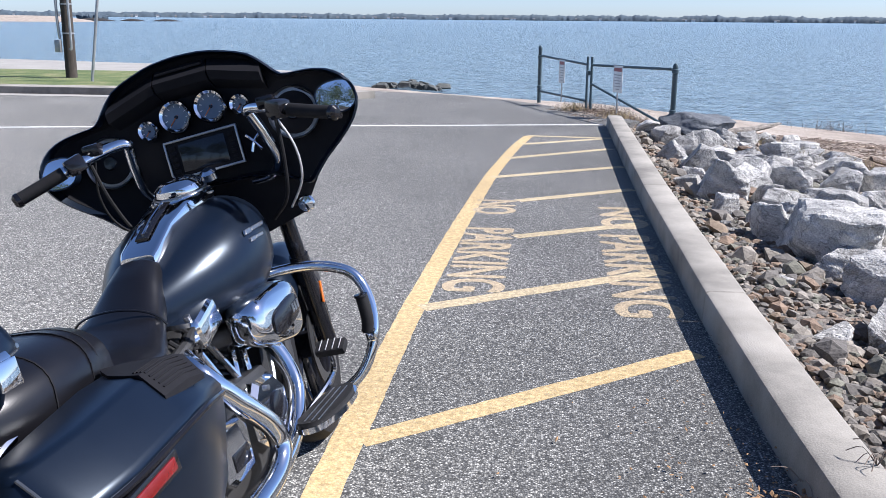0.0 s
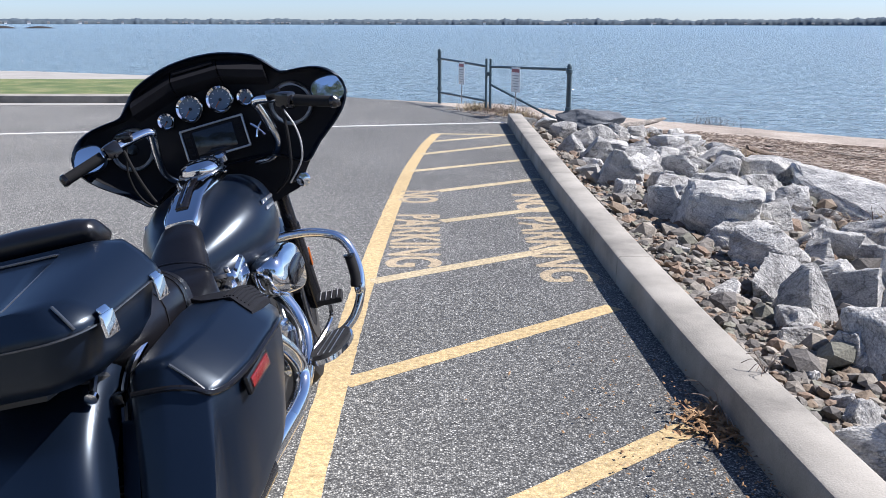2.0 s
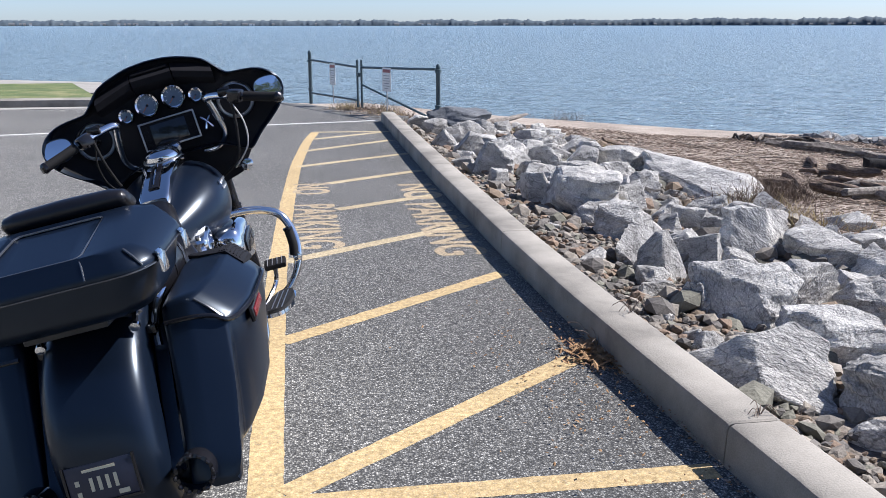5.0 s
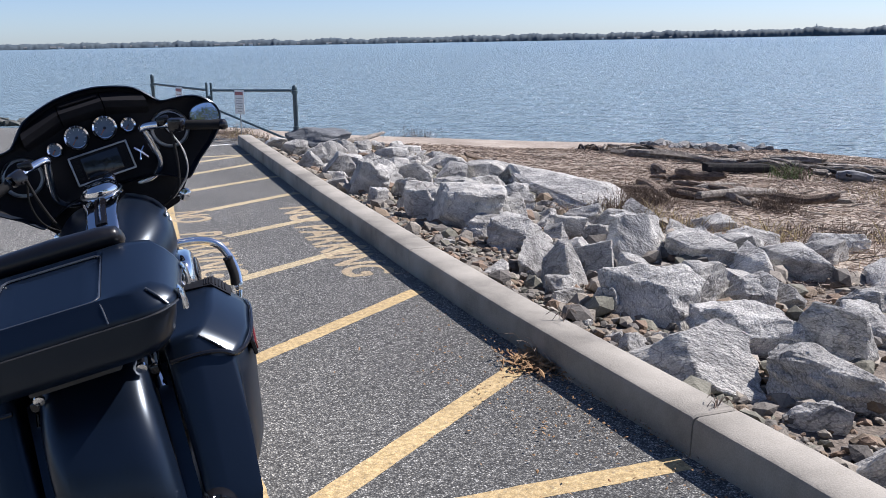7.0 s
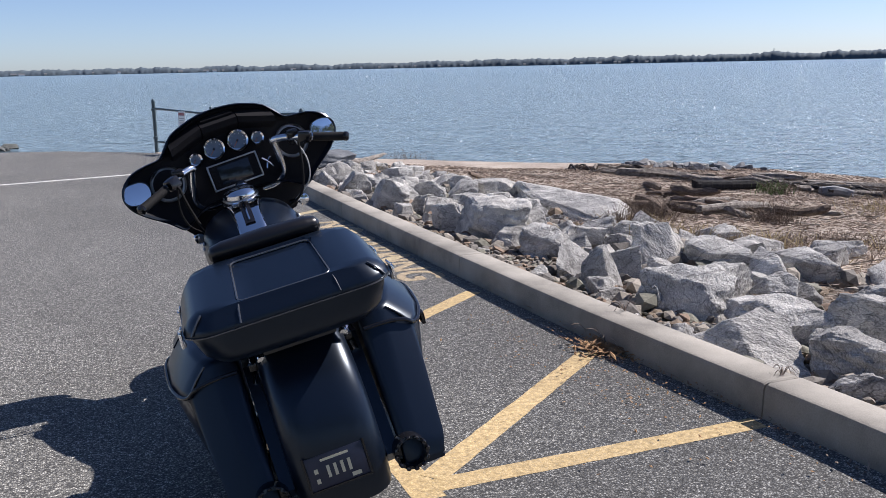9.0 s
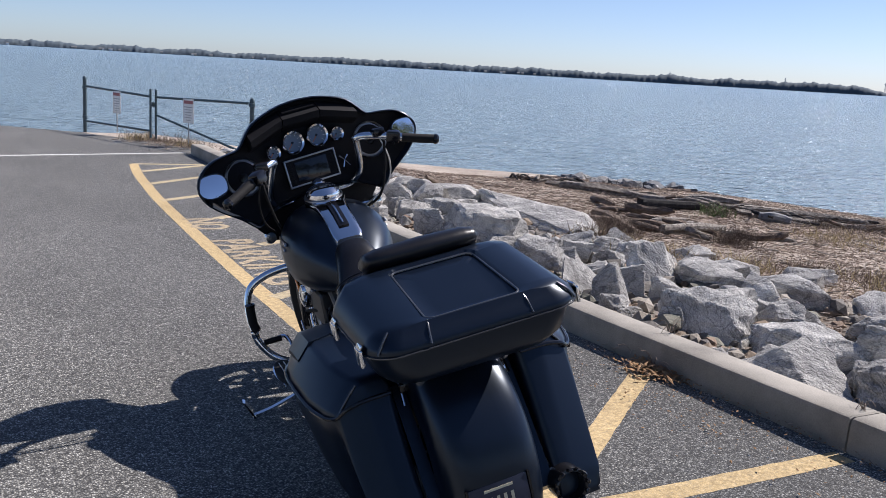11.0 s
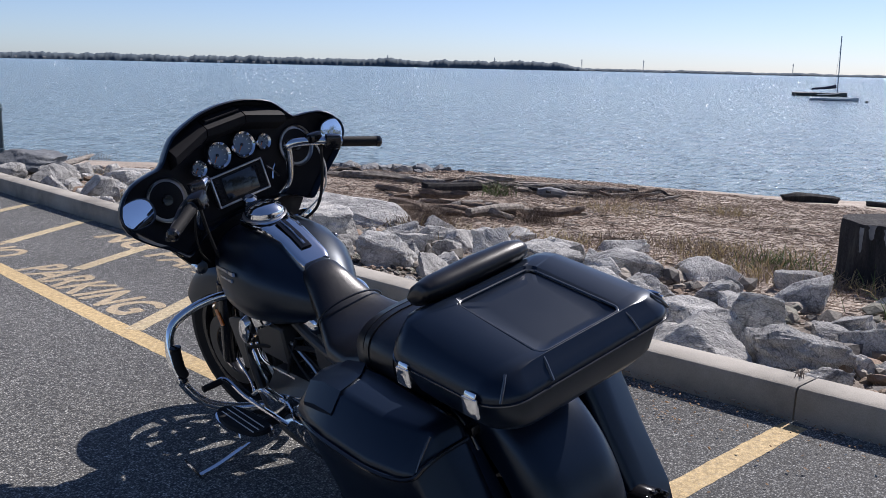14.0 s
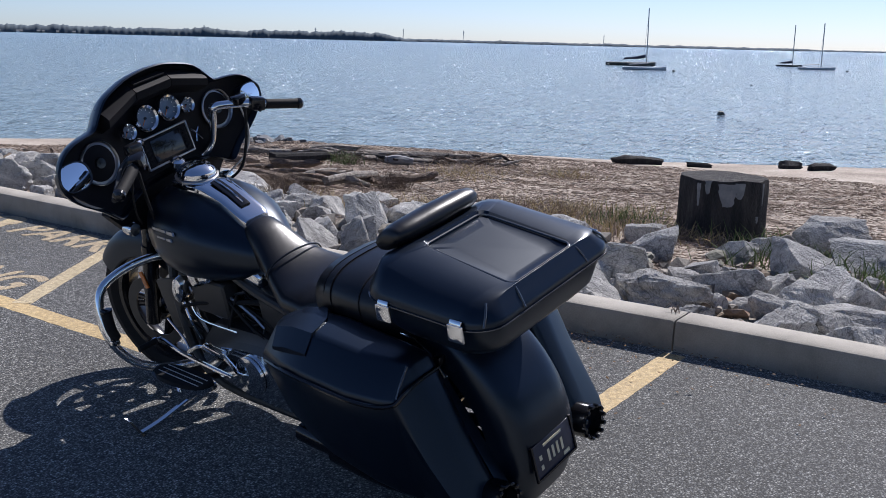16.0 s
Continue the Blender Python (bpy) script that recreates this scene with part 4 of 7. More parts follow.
for ang, nm in ((22, 0.865), (-20, 0.8)):
    base = Vector((0, nm, 0.42))
    d = Vector((0, math.sin(radians(ang)), math.cos(radians(ang))))
    m = facing(base, d)
    cyl = part("cylinder", lathe([(0.058, -0.02), (0.058, 0.19)], m), ENGINE_BLACK, bike)
    for k in range(11):
        h = 0.004 + k * 0.016
        r = 0.088 - 0.0006 * abs(k - 5)
        part("fin", lathe([(0.055, h), (r, h + 0.001), (r, h + 0.006), (0.055, h + 0.007), (0.055, h)], m, 22), ALLOY if k % 10 == 0 else ENGINE_BLACK, cyl)
    top = base + d * 0.205
    head = box((0.25, 0.125, 0.085), (0.03, 0, 0.015), bevel=0.022, seg=3)
    bmesh.ops.transform(head, matrix=facing(top, d), verts=head.verts)
    rocker = part("rocker_cover", head, CHROME, bike)
    for sx in (-1, 1):
        for sy in (-1, 1):
            part("bolt", lathe([(0, 0.055), (0.009, 0.055), (0.009, 0.066), (0, 0.068)], facing(top, d) @ pose(0.03 + 0.095 * sx, 0.04 * sy, 0.003), 8), ALLOY, rocker)
    for off in (-0.025, 0.025):
        part("pushrod_tube", tube([Vector((0.14, 0.83 + off * 1.5, 0.37)), base + d * 0.19 + Vector((0.085, off, 0))], 0.0105, 10, 2), CHROME, bike)
# air cleaner on the right: teardrop cover
AIR = [(0.115, 0.55), (0.13, 0.86), (0.142, 0.96), (0.16, 1.0), (0.2, 1.0), (0.218, 0.96), (0.23, 0.88), (0.238, 0.74), (0.241, 0.02)]
rings = []
for x, k in AIR:
    ring = []
    for j in range(40):
        a = 2 * math.pi * j / 40
        c, s = math.cos(a), math.sin(a)
        u, v = math.copysign(abs(c) ** 0.6, c), math.copysign(abs(s) ** 0.6, s)
        ring.append(Vector((x, 0.957 + 0.148 * k * u, 0.563 + (0.082 + 0.012 * u) * k * v - 0.014 * u)))
    rings.append(ring)
part("intake_tube", tube([(0.03, 0.83, 0.53), (0.08, 0.86, 0.545), (0.14, 0.93, 0.56)], 0.03, 14, 3), ENGINE_BLACK, bike)
air = part("air_cleaner", loft(rings), CHROME, bike, "chrome teardrop air cleaner cover", sharp=60)
part("air_badge", (lambda b: (bmesh.ops.transform(b, matrix=Matrix.Translation((0.2415, 0.965, 0.558)) @ pose(0, 0, 0, 8, 0, 0), verts=b.verts), b)[1])(loft([[Vector((x, 0.088 * math.copysign(abs(math.cos(a)) ** 0.6, math.cos(a)) * k, 0.036 * math.copysign(abs(math.sin(a)) ** 0.6, math.sin(a)) * k)) for a in np.linspace(0, 2 * math.pi, 24, endpoint=False)] for x, k in ((-0.006, 1), (0.003, 1), (0.006, 0.85))])), GLOSS, air)
for i in range(3):
    part("badge_bar", box((0.002, 0.012, 0.024), (0.2482, 1.035 - 0.017 * i, 0.566 - 0.002 * i), (8, 0, 0)), ALLOY, air)
# cam cover right, primary left, gearbox cover
part("cam_cover", bev(loft([[Vector((x, 0.845 + (y - 0.845) * k, 0.34 + (z - 0.34) * k)) for y, z in ((0.95, 0.31), (0.955, 0.37), (0.9, 0.425), (0.8, 0.43), (0.745, 0.38), (0.75, 0.29), (0.8, 0.25), (0.9, 0.255))] for x, k in ((0.14, 1.0), (0.175, 1.0), (0.19, 0.86))]), 0.007, 2), CHROME, bike)
part("timer_cover", lathe([(0, 0.0), (0.04, 0.0), (0.04, 0.006), (0.026, 0.01), (0, 0.01)], facing((0.19, 0.88, 0.335), (1, 0, 0)), 24), GLOSS, bike)
gear_cover = part("gearbox_cover", bev(loft([[Vector((x, 0.61 + (y - 0.61) * k, 0.33 + (z - 0.33) * k)) for y, z in ((0.675, 0.26), (0.68, 0.38), (0.655, 0.405), (0.56, 0.405), (0.54, 0.38), (0.545, 0.27), (0.57, 0.25))] for x, k in ((0.14, 1.0), (0.185, 1.0), (0.2, 0.84))]), 0.007, 2), CHROME, bike)
part("cover_inset", box((0.006, 0.085, 0.045), (0.2, 0.61, 0.31), (0, 0, 0), 0.004), GLOSS, gear_cover)
part("starter_cover", lathe([(0, 0), (0.035, 0), (0.035, 0.05), (0.02, 0.06), (0, 0.06)], facing((0.12, 0.55, 0.44), (1, 0.2, 0)), 20), CHROME, bike)
part("oil_filler", lathe([(0, 0), (0.025, 0), (0.028, 0.02), (0.015, 0.035), (0, 0.035)], facing((0.13, 0.42, 0.4), (0.6, 0, 1)), 18), CHROME, bike)
prim = loft([[Vector((x, y, z)) for y, z in [(0.36 + 0.5 * (0.5 - 0.5 * math.cos(t)) + 0.105 * math.copysign(1, math.sin(t - 1.57)) * 0 + 0.11 * math.cos(t + math.pi), 0.31 + 0.095 * math.sin(t)) for t in np.linspace(0, 2 * math.pi, 28, endpoint=False)]] for x in (-0.11, -0.17, -0.185)])
part("primary_cover", bev(prim, 0.012, 2, 50), CHROME, bike, "chrome primary cover")
part("derby_cover", lathe([(0, 0), (0.07, 0), (0.07, 0.012), (0.05, 0.018), (0, 0.019)], facing((-0.187, 0.69, 0.315), (-1, 0, 0)), 30), CHROME, bike)
part("horn_cover", (lambda b: (bmesh.ops.transform(b, matrix=Matrix.Translation((-0.135, 1.09, 0.535)) @ pose(0, 0, 0, 18, 0, 0), verts=b.verts), b)[1])(loft([[Vector((x, 0.036 * k * math.cos(a), 0.058 * k * math.sin(a))) for a in np.linspace(0, 2 * math.pi, 20, endpoint=False)] for x, k in ((0.03, 0.8), (0.0, 1), (-0.02, 0.85), (-0.03, 0.4))])), CHROME, bike)
for pts, r in (([(-0.13, 1.11, 0.48), (-0.137, 1.08, 0.41), (-0.13, 1.05, 0.335)], 0.006), ([(-0.13, 1.06, 0.49), (-0.14, 1.0, 0.435), (-0.14, 0.79, 0.432)], 0.005), ([(-0.19, 1.06, 0.31), (-0.2, 0.95, 0.365), (-0.2, 0.8, 0.372)], 0.007), ([(-0.16, 1.2, 0.4), (-0.17, 1.1, 0.34), (-0.19, 1.05, 0.31)], 0.005)):
    part("linkage_rod", tube(pts, r, 8, 4), CHROME, bike)
part("shift_linkage", box((0.03, 0.11, 0.022), (-0.2, 0.865, 0.372), (6, 0, 0), 0.007, 2), CHROME, bike)
part("side_cover", box((0.02, 0.16, 0.2), (-0.115, 1.18, 0.45), (-14, 0, 0), 0.01, 2), ENGINE_BLACK, bike)
for k in range(9):
    part("hose", tube([(rng.uniform(-0.11, -0.06), rng.uniform(0.6, 1.0), 0.56), (rng.uniform(-0.15, -0.09), rng.uniform(0.6, 1.1), 0.47), (rng.uniform(-0.12, -0.07), rng.uniform(0.5, 1.1), 0.36)], 0.006, 6, 4), RUBBER if k % 4 else ALLOY, bike)
part("lifter_block", box((0.05, 0.1, 0.05), (0.14, 0.83, 0.4), bevel=0.012, seg=2), CHROME, bike)
for k in range(5):
    a = 2 * math.pi * k / 5 + 0.4
    part("bolt", lathe([(0, 0), (0.008, 0), (0.008, 0.008), (0, 0.009)], facing((0.19, 0.845 + 0.07 * math.cos(a), 0.34 + 0.06 * math.sin(a)), (1, 0, 0)), 8), ALLOY, bike)
part("oil_line", tube([(0.13, 0.9, 0.3), (0.15, 0.96, 0.36), (0.13, 1.02, 0.45), (0.08, 1.08, 0.5)], 0.008, 8, 5), ALLOY, bike)
part("spark_lead", tube([(0.09, 0.62, 0.62), (0.13, 0.66, 0.56), (0.1, 0.74, 0.58)], 0.006, 6, 4), RUBBER, bike)
part("oil_cooler", box((0.2, 0.05, 0.24), (0, 1.16, 0.38), (-12, 0, 0), 0.008), ENGINE_BLACK, bike)
part("voltage_regulator", box((0.16, 0.07, 0.2), (0, 1.1, 0.36), (-12, 0, 0), 0.014, 3), ENGINE_BLACK, bike)
part("coil_cover", box((0.07, 0.2, 0.14), (-0.1, 0.93, 0.53), (0, 0, 0), 0.02, 3), ENGINE_BLACK, bike)

# exhaust
for s in (1, -1):
    if s > 0:
        pipes = [([(0.09, 1.0, 0.53), (0.15, 1.02, 0.46), (0.19, 1.01, 0.36), (0.205, 0.95, 0.29), (0.215, 0.85, 0.236), (0.222, 0.7, 0.208), (0.225, 0.45, 0.2), (0.225, 0.25, 0.2)], 0.024), ([(0.1, 0.64, 0.57), (0.165, 0.595, 0.53), (0.2, 0.655, 0.44), (0.225, 0.74, 0.335), (0.23, 0.755, 0.265), (0.23, 0.69, 0.22), (0.228, 0.55, 0.202)], 0.029)]
    else:
        pipes = [([(-0.12, 0.5, 0.2), (-0.2, 0.4, 0.19), (-0.23, 0.22, 0.2)], 0.024)]
    for pts, r in pipes:
        part("exhaust_pipe", tube(pts, r, 14, 7), CHROME if s > 0 else GLOSS, bike)
    part("heat_shield", tube([(0.222 * s, 0.62 if s > 0 else 0.42, 0.2), (0.226 * s, 0.4 if s > 0 else 0.34, 0.2), (0.23 * s, 0.2, 0.2)], 0.033, 16, 5), CHROME if s > 0 else GLOSS, bike)
    part("muffler", tube([(0.23 * s, 0.24, 0.2), (0.235 * s, 0.0, 0.2), (0.215 * s, -0.32, 0.24)], 0.047, 18, 5), GLOSS, bike)
    m = facing((0.213 * s, -0.335, 0.243), (0, -1, 0.1))
    tip = part("exhaust_tip", lathe([(0.047, 0.0), (0.052, 0.02), (0.052, 0.07), (0.042, 0.072), (0.04, 0.02), (0.0, 0.02)], m, 24), GLOSS, bike, "black scalloped exhaust tip")
    for k in range(12):
        a = 2 * math.pi * k / 12
        part("scallop", (lambda b: (bmesh.ops.transform(b, matrix=m @ pose(0.049 * math.cos(a), 0.049 * math.sin(a), 0.074, 0, 0, math.degrees(a)), verts=b.verts), b)[1])(box((0.01, 0.014, 0.02), bevel=0.003, seg=1)), GLOSS, tip)

# engine guard, highway pegs, floorboards, pedals, side stand
guard = [(0.05, 1.23, 0.62), (0.15, 1.28, 0.62), (0.25, 1.31, 0.6), (0.325, 1.32, 0.555), (0.36, 1.3, 0.46), (0.352, 1.27, 0.36), (0.3, 1.24, 0.27), (0.2, 1.2, 0.215), (0.1, 1.15, 0.2)]
for s in (1, -1):
    part("engine_guard", tube([(x * s, y, z) for x, y, z in guard], 0.0165, 14, 7), CHROME, bike, "chrome engine guard")
    peg = part("highway_peg", side(tube([(0.342, 1.265, 0.39), (0.35, 1.268, 0.43), (0.346, 1.275, 0.5)], 0.019, 14, 3), s), RUBBER, bike)
    for z in (0.388, 0.498):
        part("peg_cap", side(lathe([(0.0, 0), (0.021, 0.001), (0.021, 0.008), (0.0, 0.01)], facing((0.346, 1.27, z), (0, 0, 1)), 16), s), GLOSS, peg)
    part("peg_clamp", side(box((0.035, 0.04, 0.035), (0.353, 1.272, 0.375), bevel=0.008), s), CHROME, bike)
    out = [tuple(p)[:2] for p in spline([(0.235, 0.86, 0), (0.25, 0.825, 0), (0.285, 0.82, 0), (0.32, 0.85, 0), (0.343, 0.95, 0), (0.342, 1.05, 0), (0.325, 1.11, 0), (0.295, 1.125, 0), (0.262, 1.1, 0), (0.243, 1.02, 0)], 2)]
    fb = part("floorboard", side(bev(slab(out, 0.262, 0.278), 0.005, 1), s), CHROME, bike)
    inn = [(0.28 + (x - 0.28) * 0.9, 0.955 + (y - 0.955) * 0.93) for x, y in out]
    part("board_pad", side(bev(slab(inn, 0.278, 0.29), 0.005, 2), s), RUBBER, fb)
    for k in range(3):
        part("board_trim", side(box((0.004, 0.24, 0.003), (0.268 + 0.02 * k, 0.965, 0.2905), bevel=0.001, seg=1), s), ALLOY, fb)
    part("board_bracket", side(tube([(0.12, 0.95, 0.22), (0.2, 0.95, 0.24), (0.27, 0.95, 0.262)], 0.014, 8), s), ENGINE_BLACK, bike)
pedal = part("brake_pedal", box((0.09, 0.05, 0.025), (0.285, 1.1, 0.405), (25, 0, 0), 0.008), RUBBER, bike)
for k in range(4):
    part("pedal_rib", box((0.004, 0.046, 0.003), (0.255 + 0.02 * k, 1.0965, 0.4175), (25, 0, 0), 0.001, 1), ALLOY, pedal)
part("pedal_arm", tube([(0.28, 1.1, 0.4), (0.26, 1.12, 0.32), (0.2, 0.98, 0.25)], 0.009, 8), CHROME, bike)
part("shift_lever", tube([(-0.2, 0.8, 0.28), (-0.24, 1.0, 0.34), (-0.25, 1.12, 0.38), (-0.3, 1.12, 0.38)], 0.008, 8), CHROME, bike)
part("shift_peg", tube([(-0.27, 1.12, 0.38), (-0.34, 1.12, 0.38)], 0.012, 12, 1), RUBBER, bike)
stand = part("side_stand", tube([(-0.15, 0.96, 0.225), (-0.28, 1.0, 0.172), (-0.38, 1.035, 0.132), (-0.452, 1.062, 0.112)], 0.0105, 10), CHROME, bike)
part("stand_foot", bev(loft([[Vector((-0.448, 1.03, 0.106)), Vector((-0.44, 1.082, 0.106)), Vector((-0.452, 1.082, 0.112)), Vector((-0.46, 1.03, 0.112))], [Vector((-0.478, 1.05, 0.178)), Vector((-0.472, 1.09, 0.178)), Vector((-0.482, 1.09, 0.184)), Vector((-0.488, 1.05, 0.184))]]), 0.003, 1), CHROME, stand)

# saddlebags
BAG = [(0.345, 0.34, 0.42, 0.628), (0.322, 0.368, 0.38, 0.662), (0.2, 0.405, 0.335, 0.684), (0.1, 0.417, 0.31, 0.685), (-0.06, 0.408, 0.27, 0.667), (-0.15, 0.384, 0.242, 0.656), (-0.184, 0.366, 0.232, 0.65), (-0.194, 0.358, 0.23, 0.636), (-0.27, 0.345, 0.212, 0.46), (-0.355, 0.33, 0.19, 0.28), (-0.378, 0.315, 0.188, 0.215)]


def bag_ring(y, x1, z0, z1):
    """A section of a bag: flat lid, slanted shoulder, side drawn in below, cut away for the silencer."""
    x0 = 0.19
    k = min(1.0, (z1 - z0) / 0.34)
    top = [(x0, z1 - 0.06 * k), (x0 + 0.006, z1 - 0.012 * k), (x0 + 0.025, z1), (x1 - 0.1, z1 + 0.004 * k), (x1 - 0.075, z1 - 0.004 * k), (x1 - 0.012, z1 - 0.07 * k), (x1, z1 - 0.088 * k), (x1 - 0.008, z1 - 0.16 * k)]
    cut = min(0.13, (z1 - z0) * 0.6)
    low = [(x1 - 0.04 * k, z0 + 0.06 * k), (x1 - 0.05 * k, z0 + 0.015 * k), (x1 - 0.06, z0), (x1 - 0.072, z0 + 0.02 * k), (x1 - 0.088, z0 + cut), (x0, z0 + cut * 1.1)]
    return [Vector((x, y, z)) for x, z in top + low]


for s in (1, -1):
    bag = part("saddlebag", side(bev(loft([bag_ring(*r) for r in BAG]), 0.006, 2, 22), s), BLACK, bike, "long satin black hard saddlebag", sharp=60)
    bag.modifiers.new("even_faces", "WEIGHTED_NORMAL").keep_sharp = True
    # lid seam, latch, ribbed pad, reflector, rail
    seam = [(r[1] + 0.001, r[0], r[3] - 0.088) for r in BAG[1:7]]
    # seam in the lighter highlight colour
    part("lid_seam", side(tube(seam, 0.0032, 8, 4), s), EDGE_GLINT, bag)
    lip = [(0.2, -0.212, 0.603), (0.26, -0.212, 0.603), (0.3, -0.211, 0.599), (0.335, -0.206, 0.588), (0.359, -0.193, 0.569)]
    lip += [(r[1] + 0.002, r[0], r[3] - 0.091) for r in BAG[5:1:-1]] + [(0.372, 0.31, 0.574)]
    part("lid_lip", side(tube(lip, 0.0065, 8, 3), s), GLOSS, bag)
    # added strip for the highlight on the bag lid's rear corner
    part("corner_glint", side(tube([(0.287, -0.187, 0.644), (0.32, -0.19, 0.612), (0.347, -0.191, 0.578)], 0.0036, 8, 3), s), EDGE_GLINT, bag)
    padr = [[Vector((x, y, 0.6855 - max(0, y - 0.2) * 0.19 - max(0, x - 0.335) * 1.02 + dz)) for y, dz in ((0.285 - max(0, x - 0.3) * 0.4, -0.004), (0.285 - max(0, x - 0.3) * 0.4, 0.006), (0.2, 0.007), (y0, 0.007), (y0, -0.004))] for x, y0 in ((0.205, 0.19), (0.25, 0.145), (0.3, 0.125), (0.335, 0.115), (0.378, 0.11))]
    padob = part("lid_pad", side(bev(loft(padr), 0.002, 1), s), PLASTIC if s > 0 else BLACK, bag, "black pad on the bag lid")
    for k in range(8 if s > 0 else 0):
        x = 0.315 + 0.0075 * k
        drop = max(0, x - 0.335) * 1.02
        part("rib", side(tube([(x, 0.13, 0.693 - drop), (x, 0.2, 0.693 - drop), (x, 0.25, 0.684 - drop)], 0.0024, 6, 1), s), PLASTIC, padob)
    if s > 0:
        bez = part("reflector_bezel", side(box((0.012, 0.16, 0.042), (0.407, -0.035, 0.548), (5, 0, 0), 0.004), s), GLOSS, bag)
        part("reflector", side(box((0.01, 0.13, 0.024), (0.4115, -0.035, 0.548), (5, 0, 0), 0.003), s), REFLECTOR, bez, "red reflector")
    rail = [(0.182, 0.16, 0.645), (0.175, 0.03, 0.668), (0.165, -0.07, 0.65), (0.155, -0.14, 0.6), (0.16, -0.19, 0.54)]
    part("bag_rail", side(tube(rail, 0.012 if s > 0 else 0.006, 10, 6), s), CHROME, bike, "chrome bag rail")
    fill = bev(loft([[Vector((x, y, z)) for y, z in ((0.1, 0.2), (0.08, 0.58), (-0.15, 0.59), (-0.26, 0.42), (-0.36, 0.25), (-0.3, 0.2))] for x in (0.145, 0.182)]), 0.012)
    part("filler_panel", side(fill, s), BLACK, bike)
    part("rail_bracket", side(box((0.03, 0.03, 0.025), (0.15, -0.17, 0.59), bevel=0.006), s), GLOSS, bike)

# top case with lid, latches and backrest pad
def sub_rings(table, n):
    """Rows of a table with n even steps between each two."""
    out = []
    for a, b in zip(table, table[1:]):
        out += [[p + (q - p) * k / n for p, q in zip(a, b)] for k in range(n)]
    return out + [list(table[-1])]


def rrect(hw, y0, y1, zf, zr, r=0.06, n=6, taper=0.0):
    """A rounded rectangle lying flat; zf and zr are its heights at the front and the rear."""
    out = []
    yc, hd = (y0 + y1) / 2, (y1 - y0) / 2
    for cx, cy, a0 in ((1, 1, 0), (-1, 1, 90), (-1, -1, 180), (1, -1, 270)):
        for k in range(n):
            a = radians(a0 + 90 * k / (n - 1))
            w = hw - (taper if cy > 0 else 0)
            x = cx * (w - r) + r * math.cos(a)
            y = yc + cy * (hd - r) + r * math.sin(a)
            t = (y - y0) / (y1 - y0)
            out.append(Vector((x, y, zr + (zf - zr) * t)))
    return out


case_base = part("top_case", bev(loft([rrect(0.185, -0.37, -0.12, 0.7, 0.685, 0.07, 9), rrect(0.235, -0.42, -0.095, 0.715, 0.698, 0.085, 9), rrect(0.262, -0.45, -0.075, 0.748, 0.728, 0.09, 9), rrect(0.283, -0.466, -0.06, 0.812, 0.788, 0.09, 9), rrect(0.285, -0.467, -0.06, 0.825, 0.802, 0.09, 9)]), 0.006, 2, 24), BLACK, bike, "wide satin black top case", sharp=40)
lid = bev(loft([rrect(0.294, -0.478, -0.054, 0.825, 0.802, 0.088, 10), rrect(0.297, -0.482, -0.052, 0.836, 0.812, 0.088, 10), rrect(0.29, -0.477, -0.058, 0.856, 0.826, 0.082, 10), rrect(0.274, -0.465, -0.07, 0.882, 0.842, 0.07, 10), rrect(0.246, -0.453, -0.085, 0.911, 0.86, 0.05, 10), rrect(0.2, -0.451, -0.11, 0.921, 0.866, 0.04, 10), rrect(0.139, -0.449, -0.145, 0.924, 0.867, 0.03, 10, 0.008), rrect(0.13, -0.442, -0.153, 0.909, 0.859, 0.022, 10, 0.008), rrect(0.08, -0.4, -0.21, 0.908, 0.857, 0.02, 10)]), 0.003, 2, 24)
lid_ob = part("case_lid", lid, BLACK, case_base, "satin black case lid with a sunken panel", sharp=60)
lid_ob.modifiers.new("even_faces", "WEIGHTED_NORMAL").keep_sharp = True
edge_ring = rrect(0.131, -0.443, -0.152, 0.9125, 0.8635, 0.022, taper=0.008)
# panel rim drawn as a pale tube for its sun highlight
part("panel_edge", tube([p + Vector((0, 0, 0.001)) for p in edge_ring] + [edge_ring[0] + Vector((0, 0, 0.001))], 0.0036, 8, 1), EDGE_GLINT, lid_ob)
for s in (1, -1):
    # crease and corner highlights of the lid, laid on as pale tubes
    part("lid_crease", side(tube([(0.13, -0.444, 0.865), (0.136, -0.462, 0.848), (0.141, -0.482, 0.816)], 0.0036 if s < 0 else 0.0024, 8, 3), s), EDGE_GLINT, case_base)
    part("corner_glint", side(tube([(0.236, -0.441, 0.861), (0.256, -0.453, 0.842), (0.274, -0.458, 0.816)], 0.0034, 8, 3), s), EDGE_GLINT, case_base)
    for y in (-0.155, -0.395):
        lt = part("case_latch", side(box((0.006, 0.036, 0.014), (0.3015, y, 0.829), (0, -32, 0), 0.003), s), CHROME, case_base, "chrome latch")
        part("latch_plate", side(box((0.009, 0.048, 0.046), (0.306, y, 0.802), (0, -2, 0), 0.004), s), CHROME, lt)
        part("latch_tongue", side(box((0.006, 0.022, 0.022), (0.301, y - 0.004, 0.79), (0, 8, 0), 0.004), s), ALLOY, lt)
# lower lip, its bright line put into the colour
part("lid_lip", loft([[p + Vector((0, 0, 0.001)) for p in rrect(0.3, -0.485, -0.049, 0.826, 0.803, 0.09, 10)], [p + Vector((0, 0, 0.004)) for p in rrect(0.3, -0.485, -0.049, 0.826, 0.803, 0.09, 10)]]), EDGE_GLINT, case_base)
